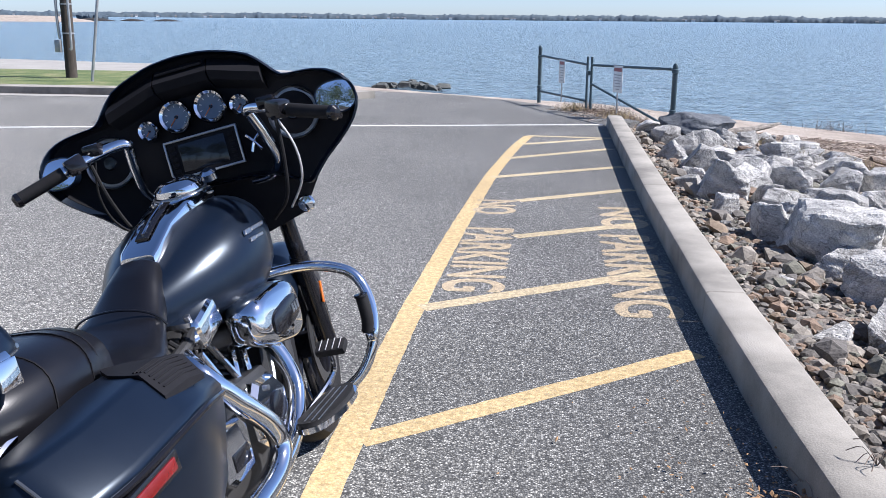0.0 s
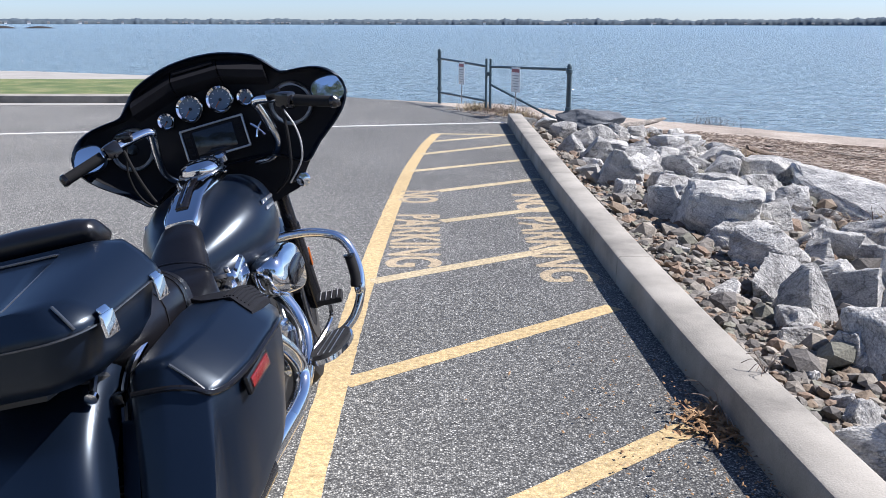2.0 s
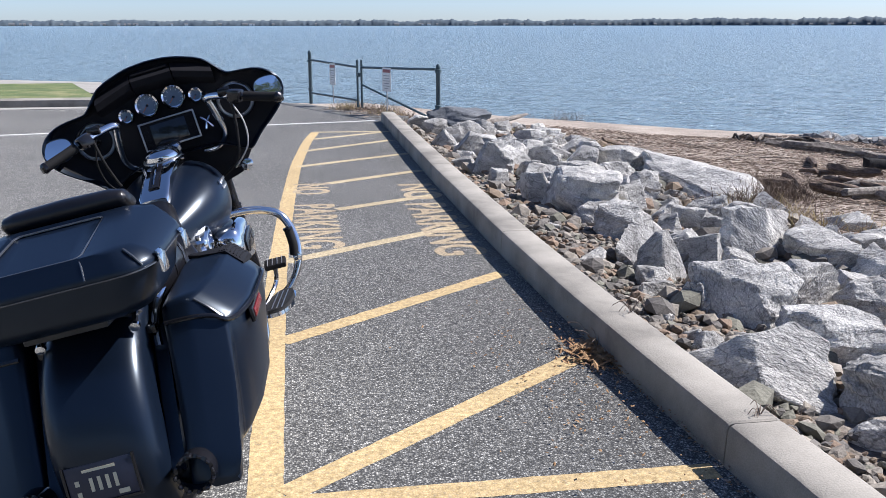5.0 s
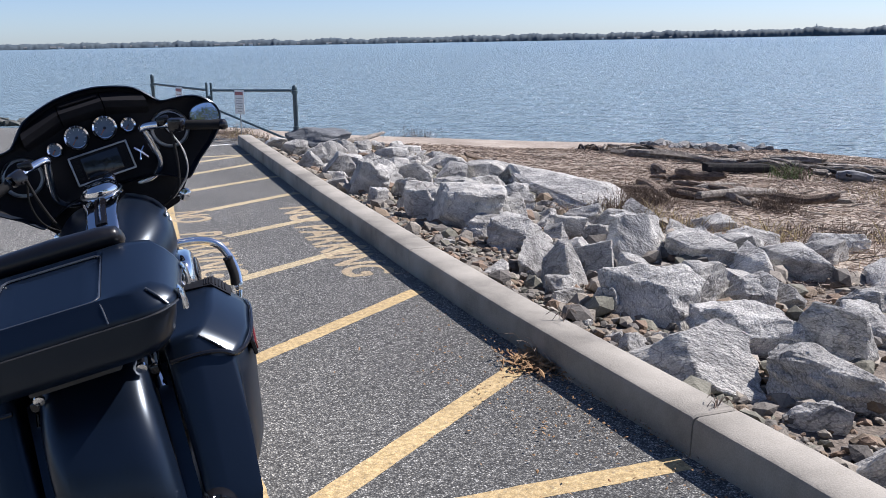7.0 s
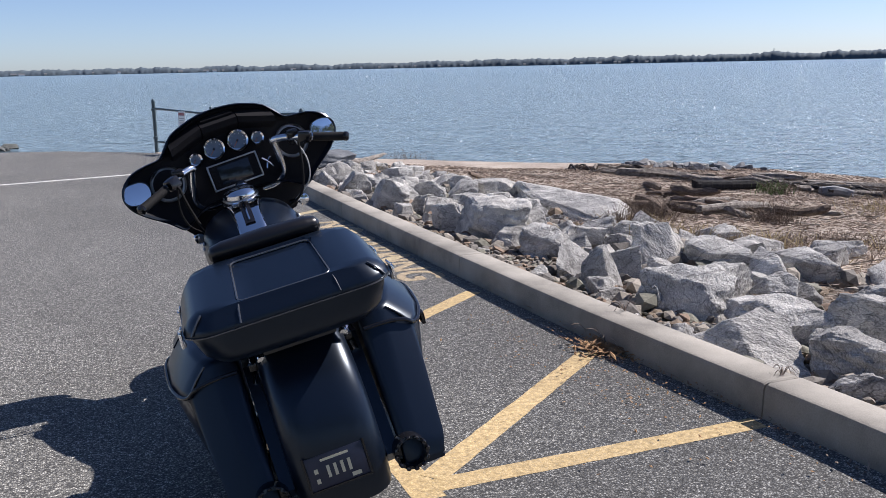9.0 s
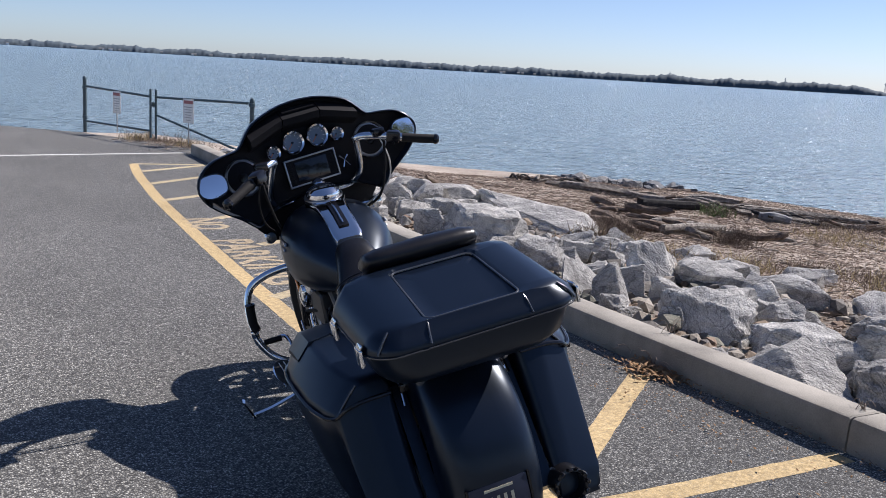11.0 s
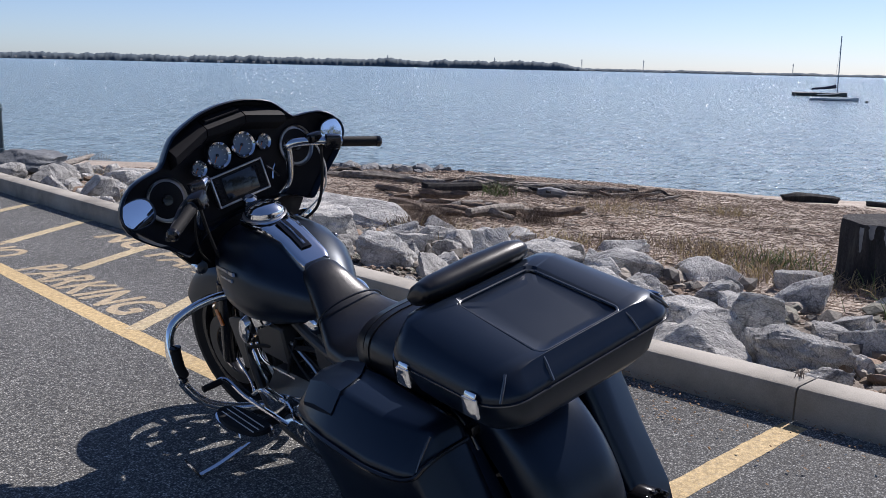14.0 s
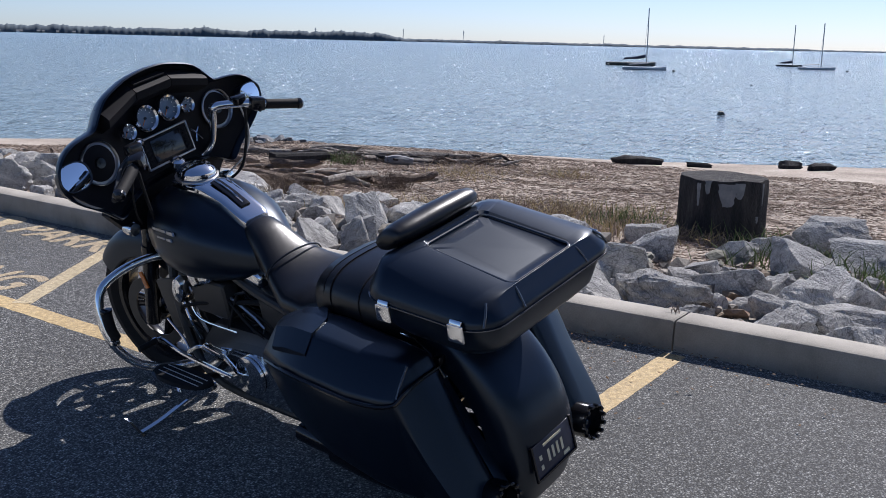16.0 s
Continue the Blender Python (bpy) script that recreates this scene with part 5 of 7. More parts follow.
PAD = [(-0.175, 0.03, 0.018), (-0.165, 0.045, 0.032), (-0.13, 0.055, 0.04), (0.0, 0.06, 0.044), (0.13, 0.055, 0.04), (0.165, 0.045, 0.032), (0.175, 0.03, 0.018)]
padr = [[Vector((x, -0.06 + hy * math.cos(a) * (1 if math.cos(a) < 0 else 0.8) - 0.02 * math.sin(a), 0.932 + hz * math.sin(a))) for a in np.linspace(0, 2 * math.pi, 18, endpoint=False)] for x, hy, hz in sub_rings(PAD, 3)]
part("backrest_pad", loft(padr), LEATHER, bike, "black leather backrest pad", sharp=70)
b = box((0.22, 0.22, 0.025), (0, -0.24, 0.678), bevel=0.006)
b = tube([(0.12, 0.0, 0.58), (0.12, -0.16, 0.64), (0.1, -0.26, 0.675)], 0.012, 8, bm=b)
b = tube([(-0.12, 0.0, 0.58), (-0.12, -0.16, 0.64), (-0.1, -0.26, 0.675)], 0.012, 8, bm=b)
part("case_rack", b, ENGINE_BLACK, bike)
for x in (-0.12, 0.135):
    clamp = part("rack_clamp", tube([(x, -0.2, 0.672), (x + 0.004, -0.225, 0.655), (x, -0.24, 0.632)], 0.009, 8), GLOSS, bike)
    part("clamp_knob", lathe([(0, 0), (0.014, 0.001), (0.014, 0.012), (0, 0.014)], facing((x, -0.24, 0.628), (0, -1, -0.4)), 14), CHROME, clamp)

# batwing fairing
HALF = [(0.0, 1.305), (0.07, 1.3), (0.135, 1.283), (0.2, 1.256), (0.243, 1.212), (0.274, 1.178), (0.315, 1.172), (0.37, 1.165), (0.416, 1.146), (0.453, 1.108), (0.464, 1.055), (0.438, 1.0), (0.388, 0.952), (0.336, 0.912), (0.302, 0.878), (0.276, 0.855), (0.25, 0.862), (0.215, 0.886), (0.17, 0.905), (0.1, 0.915), (0.0, 0.918)]
half = [tuple(p)[:2] for p in spline([(x, z, 0) for x, z in HALF], 2)]
half = [(x * 1.045, z) for x, z in half]
OUTLINE = half + [(-x, z) for x, z in half[-2:0:-1]]
CEN = Vector((0, 0, 1.05))


def fair_ring(y, k, kz=None, wrap=0.0):
    return [Vector((x * k, y - wrap * (abs(x) / 0.46) ** 2, CEN.z + (z - CEN.z) * (kz or k))) for x, z in OUTLINE]


shell = loft([fair_ring(1.205, 0.955, wrap=0.03), fair_ring(1.185, 0.985, wrap=0.03), fair_ring(1.19, 1.0, wrap=0.03), fair_ring(1.21, 0.995, wrap=0.035), fair_ring(1.25, 0.94, 0.945, 0.04), fair_ring(1.295, 0.84, 0.85, 0.04), fair_ring(1.36, 0.68, 0.7, 0.04), fair_ring(1.43, 0.48, 0.5, 0.03), fair_ring(1.48, 0.28, 0.3), fair_ring(1.5, 0.12, 0.12), fair_ring(1.501, 0.01, 0.01)], caps=False)
fairing = part("fairing", steered(shell), BLACK, bike, "satin black batwing fairing with gauges", sharp=40)
dash = loft([fair_ring(1.212, 0.957, wrap=0.03), fair_ring(1.225, 0.9, wrap=0.025), fair_ring(1.228, 0.6, wrap=0.01), fair_ring(1.228, 0.02)], caps=False)
part("dash_panel", steered(dash), PLASTIC, fairing, "black dash panel", sharp=40)
# visor pockets under the top edge
HOOD_X, HOOD_Z, HOOD_Y = (-0.236, -0.082, 0.082, 0.236), (1.2, 1.246, 1.246, 1.2), (1.152, 1.17, 1.17, 1.152)
for k in range(3):
    ends = []
    for i, dx in ((k, 0.002), (k + 1, -0.002)):
        x, z, y = HOOD_X[i] + dx, HOOD_Z[i], HOOD_Y[i]
        ends.append([Vector((x * 0.985, 1.215, z + 0.03)), Vector((x, y + 0.012, z + 0.006)), Vector((x, y, z - 0.004)), Vector((x, y + 0.006, z - 0.03)), Vector((x * 0.985, 1.226, z - 0.058))])
    part("pocket_hood", steered(bev(loft(ends), 0.004, 2)), PLASTIC, fairing, "black pocket hood over the gauges")
flap = loft([[Vector((x, 1.207, z + 0.031)), Vector((x, 1.184, z + 0.0215)), Vector((x, 1.184, z + 0.0165)), Vector((x, 1.207, z + 0.024))] for x, z in ((-0.07, 1.246), (0.07, 1.246))])
part("pocket_flap", steered(bev(flap, 0.002, 1)), PLASTIC, fairing, "grey-black pocket flap")
COVER = [(-0.29, 0.86), (-0.22, 0.77), (-0.1, 0.74), (0.1, 0.74), (0.22, 0.77), (0.29, 0.86), (0.22, 0.93), (-0.22, 0.93)]
cover = loft([[Vector((x, 1.232 + 0.12 * (0.93 - z), z)) for x, z in COVER], [Vector((x * 0.96, 1.29 + 0.12 * (0.93 - z), z)) for x, z in COVER]])
part("inner_cover", steered(bev(cover, 0.008, 2)), PLASTIC, fairing, "black inner fairing cover")
AHEAD = Vector((0, -1, 0.18))
for x, z, r in ((-0.142, 1.118, 0.0265), (-0.052, 1.137, 0.0435), (0.056, 1.14, 0.0435), (0.142, 1.122, 0.0265)):
    m = facing((x, 1.212, z), AHEAD)
    g = part("gauge", steered(lathe([(r + 0.006, 0.0), (r + 0.006, 0.018), (r + 0.001, 0.027), (r - 0.006, 0.021), (r - 0.006, 0.012), (r - 0.006, 0.0)], m, 34)), CHROME, fairing, "round gauge with chrome bezel")
    part("gauge_dial", steered(lathe([(0, 0.008), (r - 0.004, 0.008), (r - 0.004, 0.0), (0, 0.0)], m, 30)), DIAL, g)
    part("gauge_needle", steered((lambda b: (bmesh.ops.transform(b, matrix=m @ pose(-r * 0.2, -r * 0.2, 0.0105, 0, 0, 45), verts=b.verts), b)[1])(box((r * 0.85, 0.0022, 0.0012)))), AMBER, g)
    part("gauge_hub", steered(lathe([(0, 0.009), (r * 0.13, 0.009), (r * 0.1, 0.014), (0, 0.014)], m, 14)), GLOSS, g)
    for k in range(9):
        a = radians(225 - 33.75 * k)
        part("gauge_mark", steered((lambda b: (bmesh.ops.transform(b, matrix=m @ pose(r * 0.72 * math.cos(a), r * 0.72 * math.sin(a), 0.0092, 0, 0, math.degrees(a)), verts=b.verts), b)[1])(box((r * 0.16, 0.0018, 0.0012)))), WHITE, g)
rm = Matrix.Translation((0, 1.205, 1.018)) @ pose(0, 0, 0, 90 - 6, 0, 0)


def placed_box(size, at, m, bevel=0.003):
    b = box(size, at, bevel=bevel)
    bmesh.ops.transform(b, matrix=m, verts=b.verts)
    return b


radio = part("radio", steered(placed_box((0.222, 0.108, 0.03), (0, 0, 0), rm, 0.008)), PLASTIC, fairing, "black radio unit with silver trim")
for w, h, x, y in ((0.226, 0.007, 0, 0.054), (0.226, 0.007, 0, -0.054), (0.007, 0.108, 0.11, 0), (0.007, 0.108, -0.11, 0)):
    part("radio_trim", steered(placed_box((w, h, 0.012), (x, y, 0.014), rm)), ALLOY, radio)
part("radio_screen", steered(placed_box((0.142, 0.082, 0.006), (0, 0.0, 0.0155), rm, 0.002)), SCREEN, radio)
for sx in (-1, 1):
    for k in range(5):
        part("radio_button", steered(placed_box((0.018, 0.011, 0.006), (sx * 0.09, -0.034 + 0.017 * k, 0.0165), rm, 0.002)), PLASTIC, radio)
for s in (1, -1):
    m = facing((0.285 * s, 1.205, 1.062), (0, -1, 0.12))
    sp = part("speaker_ring", steered(lathe([(0.0755, 0.0), (0.0765, 0.006), (0.0745, 0.009), (0.071, 0.004), (0.071, 0.0)], m, 40)), ALLOY, fairing)
    part("speaker_grille", steered(lathe([(0, 0.006), (0.04, 0.005), (0.071, -0.002), (0.071, -0.01), (0, -0.01)], m, 36)), PLASTIC, sp)
    part("speaker_cone", steered(lathe([(0, 0.012), (0.018, 0.011), (0.022, 0.005), (0.022, 0.004), (0, 0.004)], m, 20)), GLOSS, sp)
    # mirror set into the wing
    mm = facing((0.424 * s, 1.152, 1.072), (0.03 * s, -1, 0.1 if s > 0 else 0.28))
    hous = [[mm @ Vector((0.058 * k * math.copysign(abs(math.cos(a)) ** 0.8, math.cos(a)), 0.047 * k * math.copysign(abs(math.sin(a)) ** 0.8, math.sin(a)), h)) for a in np.linspace(0, 2 * math.pi, 32, endpoint=False)] for k, h in ((0.3, -0.06), (0.8, -0.045), (1.0, -0.01), (1.02, 0.004), (0.96, 0.004), (0.94, -0.004), (0.2, -0.004))]
    mir = part("mirror", steered(loft(hous)), BLACK, fairing, "oval wing mirror")
    glass = [[mm @ Vector((0.055 * k * math.copysign(abs(math.cos(a)) ** 0.8, math.cos(a)), 0.044 * k * math.copysign(abs(math.sin(a)) ** 0.8, math.sin(a)), h)) for a in np.linspace(0, 2 * math.pi, 32, endpoint=False)] for k, h in ((1.0, -0.003), (1.0, 0.0), (0.5, 0.0014))]
    part("mirror_glass", steered(loft(glass)), MIRROR, mir)
    # bars, grips, levers
    part("handlebar", steered(tube([(0.1 * s, 1.25, 0.9), (0.165 * s, 1.235, 0.905), (0.204 * s, 1.195, 0.95), (0.198 * s, 1.152, 1.025), (0.184 * s, 1.119, 1.088), (0.18 * s, 1.106, 1.1), (0.2 * s, 1.09, 1.104), (0.26 * s, 1.05, 1.092), (0.33 * s, 0.99, 1.07), (0.41 * s, 0.948, 1.041)], 0.0155, 14, 6)), CHROME, bike)
    grip = part("grip", steered(tube([(0.325 * s, 0.986, 1.07), (0.385 * s, 0.96, 1.051), (0.445 * s, 0.934, 1.033)], 0.0185, 14, 4)), RUBBER, bike)
    part("grip_cap", steered(lathe([(0.0205, 0), (0.0205, 0.012), (0.012, 0.02), (0, 0.021)], facing((0.441 * s, 0.936, 1.034), Vector((0.07 * s, -0.042, -0.024))), 16)), GLOSS, grip)
    gd = Vector((0.07 * s, -0.042, -0.024)).normalized()
    sw = part("switch_housing", steered(placed_box((0.05, 0.05, 0.055), (0, 0, 0), facing((0.293 * s, 0.997, 1.082), gd), 0.012)), GLOSS, bike)
    for k in range(3):
        part("switch_button", steered(placed_box((0.012, 0.01, 0.008), (-0.014 + 0.014 * k, -0.026, 0.0), facing((0.293 * s, 0.985, 1.085), gd), 0.002)), PLASTIC, sw)
    part("reservoir", steered(placed_box((0.05, 0.04, 0.035), (0, 0, 0), Matrix.Translation((0.255 * s, 1.05, 1.108)), 0.008)), GLOSS, bike)
    part("lever", steered(tube([(0.28 * s, 1.05, 1.085), (0.33 * s, 1.04, 1.068), (0.4 * s, 0.99, 1.045), (0.46 * s, 0.945, 1.02)], 0.0085, 8, 5, radii=[0.011, 0.009, 0.007, 0.009])), GLOSS if s > 0 else ENGINE_BLACK, bike)
    part("cable", steered(tube([(0.27 * s, 1.04, 1.07), (0.255 * s, 1.06, 0.95), (0.22 * s, 1.1, 0.84), (0.14 * s, 1.2, 0.78)], 0.0055, 8, 6)), RUBBER, bike)
    part("brake_line", steered(tube([(0.255 * s, 1.05, 1.09), (0.29 * s, 1.07, 0.98), (0.275 * s, 1.11, 0.88), (0.2 * s, 1.2, 0.8)], 0.0034, 8, 6)), BRAID if s > 0 else RUBBER, bike)
    # turn signal
    part("turn_signal", steered(lathe([(0, -0.045), (0.016, -0.035), (0.024, -0.01), (0.026, 0.008), (0.022, 0.016), (0, 0.02)], facing((0.245 * s, 1.2, 0.8), (0, -1, 0)), 22)), CHROME, bike, "chrome bullet turn signal")
    part("signal_arm", steered(tube([(0.13 * s, 1.31, 0.8), (0.24 * s, 1.22, 0.8)], 0.009, 8, 1)), CHROME, bike)
    # forks
    part("fork_tube", wheel_steered(tube([(0.105 * s, 1.27, 0.97), (0.105 * s, 1.37, 0.62)], 0.026, 14, 1)), GLOSS, bike)
    part("fork_slider", wheel_steered(tube([(0.105 * s, 1.365, 0.64), (0.105 * s, 1.46, 0.3)], 0.031, 14, 1)), GLOSS, bike)
    part("fork_reflector", wheel_steered(placed_box((0.006, 0.02, 0.07), (0, 0, 0), Matrix.Translation((0.138 * s, 1.41, 0.5)) @ pose(0, 0, 0, -16, 0, 0), 0.002)), AMBER, bike)
part("steering_clamp", steered(box((0.28, 0.07, 0.03), (0, 1.28, 0.93), bevel=0.01)), ENGINE_BLACK, bike)
part("ignition_switch", steered(lathe([(0, 0), (0.026, 0), (0.026, 0.02), (0.015, 0.028), (0, 0.028)], facing((0, 1.17, 0.945), (0, -0.4, 1)), 20)), CHROME, bike)
part("trim_cross", steered(tube([(0.13, 1.2, 1.035), (0.148, 1.196, 1.015), (0.168, 1.192, 0.985)], 0.004, 6)), CHROME, fairing)
part("trim_cross", steered(tube([(0.168, 1.2, 1.03), (0.15, 1.196, 1.012), (0.138, 1.192, 0.985)], 0.004, 6)), CHROME, fairing)
part("headlight", steered(lathe([(0, 0.06), (0.06, 0.05), (0.088, 0.025), (0.092, 0.0), (0, 0.0)], facing((0, 1.46, 1.0), (0, 1, 0)), 30)), CHROME, fairing)


# ---- gate at the ramp ----
gate = thing("swing_gate", "closed green-blue pipe gate with two notice boards", "gate")
GL, GM, GR = Vector((-1.0, 15.4, 0)), Vector((-0.24, 13.25, 0)), Vector((0.765, 11.1, 0))
for p, h, r in ((GL, 0.97, 0.033), (GR, 0.97, 0.034)):
    post = part("post", lathe([(r, -0.4), (r, h - 0.07), (r * 1.06, h - 0.065), (r * 1.06, h - 0.03), (r * 0.6, h), (0, h + 0.01)], Matrix.Translation((p.x, p.y, ground_z(p.x, p.y))), 16), GATE, gate)
    for z in (0.2, 0.72):
        part("hinge", lathe([(r + 0.002, 0), (r + 0.012, 0.005), (r + 0.012, 0.05), (r + 0.002, 0.055), (r + 0.002, 0)], Matrix.Translation((p.x, p.y, z)), 14), GATE, post)
for a, b, inner in ((GL, GM, 0.06), (GR, GM, 0.09)):
    d = (b - a).normalized()
    e = b - d * inner
    s = a + d * 0.07
    part("top_rail", tube([s + Vector((0, 0, 0.77)), e + Vector((0, 0, 0.72))], 0.019, 10, 1), GATE, gate)
    part("end_rail", tube([e + Vector((0, 0, 0.06)), e + Vector((0, 0, 0.84))], 0.02, 10, 1), GATE, gate)
    if a is GL:
        part("bottom_rail", tube([s + Vector((0, 0, 0.16)), e + Vector((0, 0, 0.17))], 0.018, 10, 1), GATE, gate)
    else:
        part("brace", tube([s + Vector((0, 0, 0.02)), e + Vector((0, 0, 0.44))], 0.018, 10, 1), GATE, gate)
part("latch_box", box((0.05, 0.12, 0.07), (-0.24, 13.25, 0.6), bevel=0.008), GATE, gate)
for t, p0, p1 in ((0.52, GL, GM), (0.4, GM, GR)):
    c = p0.lerp(p1, t)
    yaw = math.degrees(math.atan2((p1 - p0).y, (p1 - p0).x))
    m = pose(c.x, c.y, 0.56, 0, 0, yaw) @ pose(0, -0.03, 0)
    brd = part("notice_board", placed_box((0.26, 0.006, 0.37), (0, 0, 0), m, 0.002), WHITE, gate, "small white notice with dark unreadable lines")
    face = -1 if math.cos(radians(yaw)) >= 0 else 1
    for x, z, w, h, mt in ((0, 0.135, 0.22, 0.05, RED), (0, 0.06, 0.2, 0.014, GALV), (0, 0.02, 0.17, 0.012, GALV), (0, -0.02, 0.19, 0.012, GALV), (0, -0.06, 0.15, 0.012, GALV), (0, -0.1, 0.19, 0.012, GALV), (0, -0.14, 0.12, 0.012, GALV)):
        for f in (-1, 1):
            part("print_bar", placed_box((w, 0.002, h), (x, f * 0.0045, z), m, 0), mt, brd)
    part("board_stem", tube([m @ Vector((0, 0.004, -0.18)), m @ Vector((0, 0.004, -0.5))], 0.01, 8, 1), GALV, gate)

# ---- verge pole and sign post ----
pole = thing("utility_pole", "weathered brown wooden utility pole with metal conduit", "pole", at=(-11.0, 18.0, 0.0))
part("pole_shaft", lathe([(0.125, -0.3), (0.12, 0.0), (0.105, 6.0), (0.1, 7.0)], None, 18), POLE_WOOD, pole)
part("conduit", tube([(-0.13, -0.08, 0.9), (-0.17, -0.1, 1.3), (-0.17, -0.1, 4.0)], 0.03, 10, 2), GALV, pole)
part("conduit", tube([(0.1, -0.18, 0.7), (0.15, -0.2, 0.75), (0.15, -0.2, 1.5), (0.12, -0.2, 4.0)], 0.025, 10, 3), GALV, pole)
part("junction_box", box((0.12, 0.1, 0.26), (-0.17, -0.14, 0.75), bevel=0.01), GALV, pole)
for z in (1.0, 1.6, 2.4):
    part("strap", lathe([(0.115, z), (0.126, z), (0.126, z + 0.03), (0.115, z + 0.03), (0.115, z)], None, 18), GALV, pole)
signpost = thing("sign_post", "leaning galvanised steel post with a white parking sign", "sign post")
signpost.matrix_basis = pose(-10.02, 16.95, 0.12, 0, 8.5, 0)
sb = part("sign_board", box((0.38, 0.006, 0.58), (0, -0.036, 2.56), bevel=0.002), WHITE, signpost, "white sign with dark border and letters")
for x, z, w, h in ((0, 2.835, 0.35, 0.012), (0, 2.285, 0.35, 0.012), (0.17, 2.56, 0.012, 0.55), (-0.17, 2.56, 0.012, 0.55), (0, 2.75, 0.24, 0.08), (0, 2.64, 0.28, 0.07)):
    part("print_bar", box((w, 0.003, h), (x, -0.041, z)), INK, sb)
for word, z in (("ANY", 2.5), ("TIME", 2.38)):
    tagged(lettering(word, 0.125, INK, "sign_word", pose(0, -0.0415, z, 90, 0, 0), sb))
part("post_shaft", lathe([(0.03, -0.2), (0.03, 3.0), (0, 3.01)], None, 10), GALV, signpost)
part("meter_box", box((0.16, 0.1, 0.22), (0.02, -0.17, 1.95), bevel=0.01), WHITE, pole)


# ---- boats and buoys ----
def sailboat(x, y, yaw, length, mast, hull_mat, sail=True, step=0.1):
    boat = thing("sailboat", "small moored sailing dinghy with bare mast", "boat", "moored boats")
    boat.matrix_basis = pose(x, y, WATER_Z, 0, 0, yaw)
    L = length / 2
    rings = []
    for u in np.linspace(-1, 1, 13):
        w = 0.17 * length * (1 - max(0, u) ** 2.2) * (0.8 + 0.2 * (1 - max(0, -u) ** 2)) + 0.01
        top = 0.06 * length * (1 + 0.25 * max(0, u) ** 2)
        rings.append([Vector((L * u, w * math.cos(a), top if k in (0, 8) else top - (top + 0.15) * math.sin(a) ** 0.8)) for k, a in enumerate(np.linspace(0, math.pi, 9))])
    part("hull", loft(rings), hull_mat, boat)
    part("gunwale", tube([(L * u, 0.172 * length * (1 - max(0, u) ** 2.2) * 0.95, 0.063 * length * (1 + 0.25 * max(0, u) ** 2)) for u in np.linspace(-1, 0.97, 8)], 0.03, 6, 2), WHITE, boat)
    part("mast", tube([((step + 0.02) * length, 0, 0.05), (step * length, 0, mast)], 0.06, 8, 1), GALV, boat)
    part("boom", tube([(step * length, 0, 0.16 * length), ((step - 0.46) * length, 0, 0.12 * length)], 0.04, 8, 1), GALV, boat)
    if sail:
        part("furled_sail", tube([((step - 0.01) * length, 0, 0.2 * length), ((step - 0.15) * length, 0, 0.165 * length), ((step - 0.44) * length, 0, 0.14 * length)], 0.16, 8, 3, radii=[0.2, 0.17, 0.08]), PLATE_BLUE, boat)
    for k in (-1, 1):
        part("shroud", tube([(step * length, 0, mast * 0.95), ((step - 0.05) * length, k * 0.15 * length, 0.09 * length)], 0.008, 4, 1), GALV, boat)
    return boat


def afar(az, dist):
    """A place at a bearing clockwise from +y, as seen from the lot."""
    return -3.9 + dist * math.sin(radians(az)), -1.5 + dist * math.cos(radians(az))


HULL = material("pale_hull", [(0.3, 0.34, 0.4), (0.45, 0.48, 0.52)], 0.5, 0.35)
for az, dist, yaw, ln, mast, sl in ((66.1, 115, -66, 5.8, 6.6, True), (66.9, 95, -66, 4.2, 0.4, False), (74.95, 140, -75, 3.4, 5.6, True), (76.4, 122, -76, 4.2, 5.4, False)):
    sailboat(*afar(az, dist), yaw, ln, mast, HULL if not sl else DARK_ROCK, sl, 0.3 if az < 66.5 else 0.1)
for az, dist, r in ((71.4, 33.5, 0.13), (73.0, 62, 0.08), (68.6, 92, 0.14), (64.8, 113, 0.2), (78.0, 115, 0.16)):
    x, y = afar(az, dist)
    tagged(part("mooring_buoy", lathe([(0, -0.1), (r * 0.8, -0.06), (r, 0.02), (r * 0.95, r * 0.5), (r * 0.7, r * 0.9), (r * 0.25, r * 1.05), (0, r * 1.06)], Matrix.Translation((x, y, WATER_Z)), 16), DARK_ROCK), "small dark mooring buoy floating on the river", "buoy", "mooring buoys")

# ---- far shore ----
r3 = random.Random(5)


def blob_proto(k):
    b = bmesh.new()
    bmesh.ops.create_icosphere(b, subdivisions=1, radius=1.0)
    q = random.Random(k)
    vs = [v.co * q.uniform(0.75, 1.15) for v in b.verts]
    b.verts.index_update()
    fs = [[v.index for v in f.verts] for f in b.faces]
    b.free()
    return vs, fs


BLOBS = [blob_proto(k) for k in range(6)]


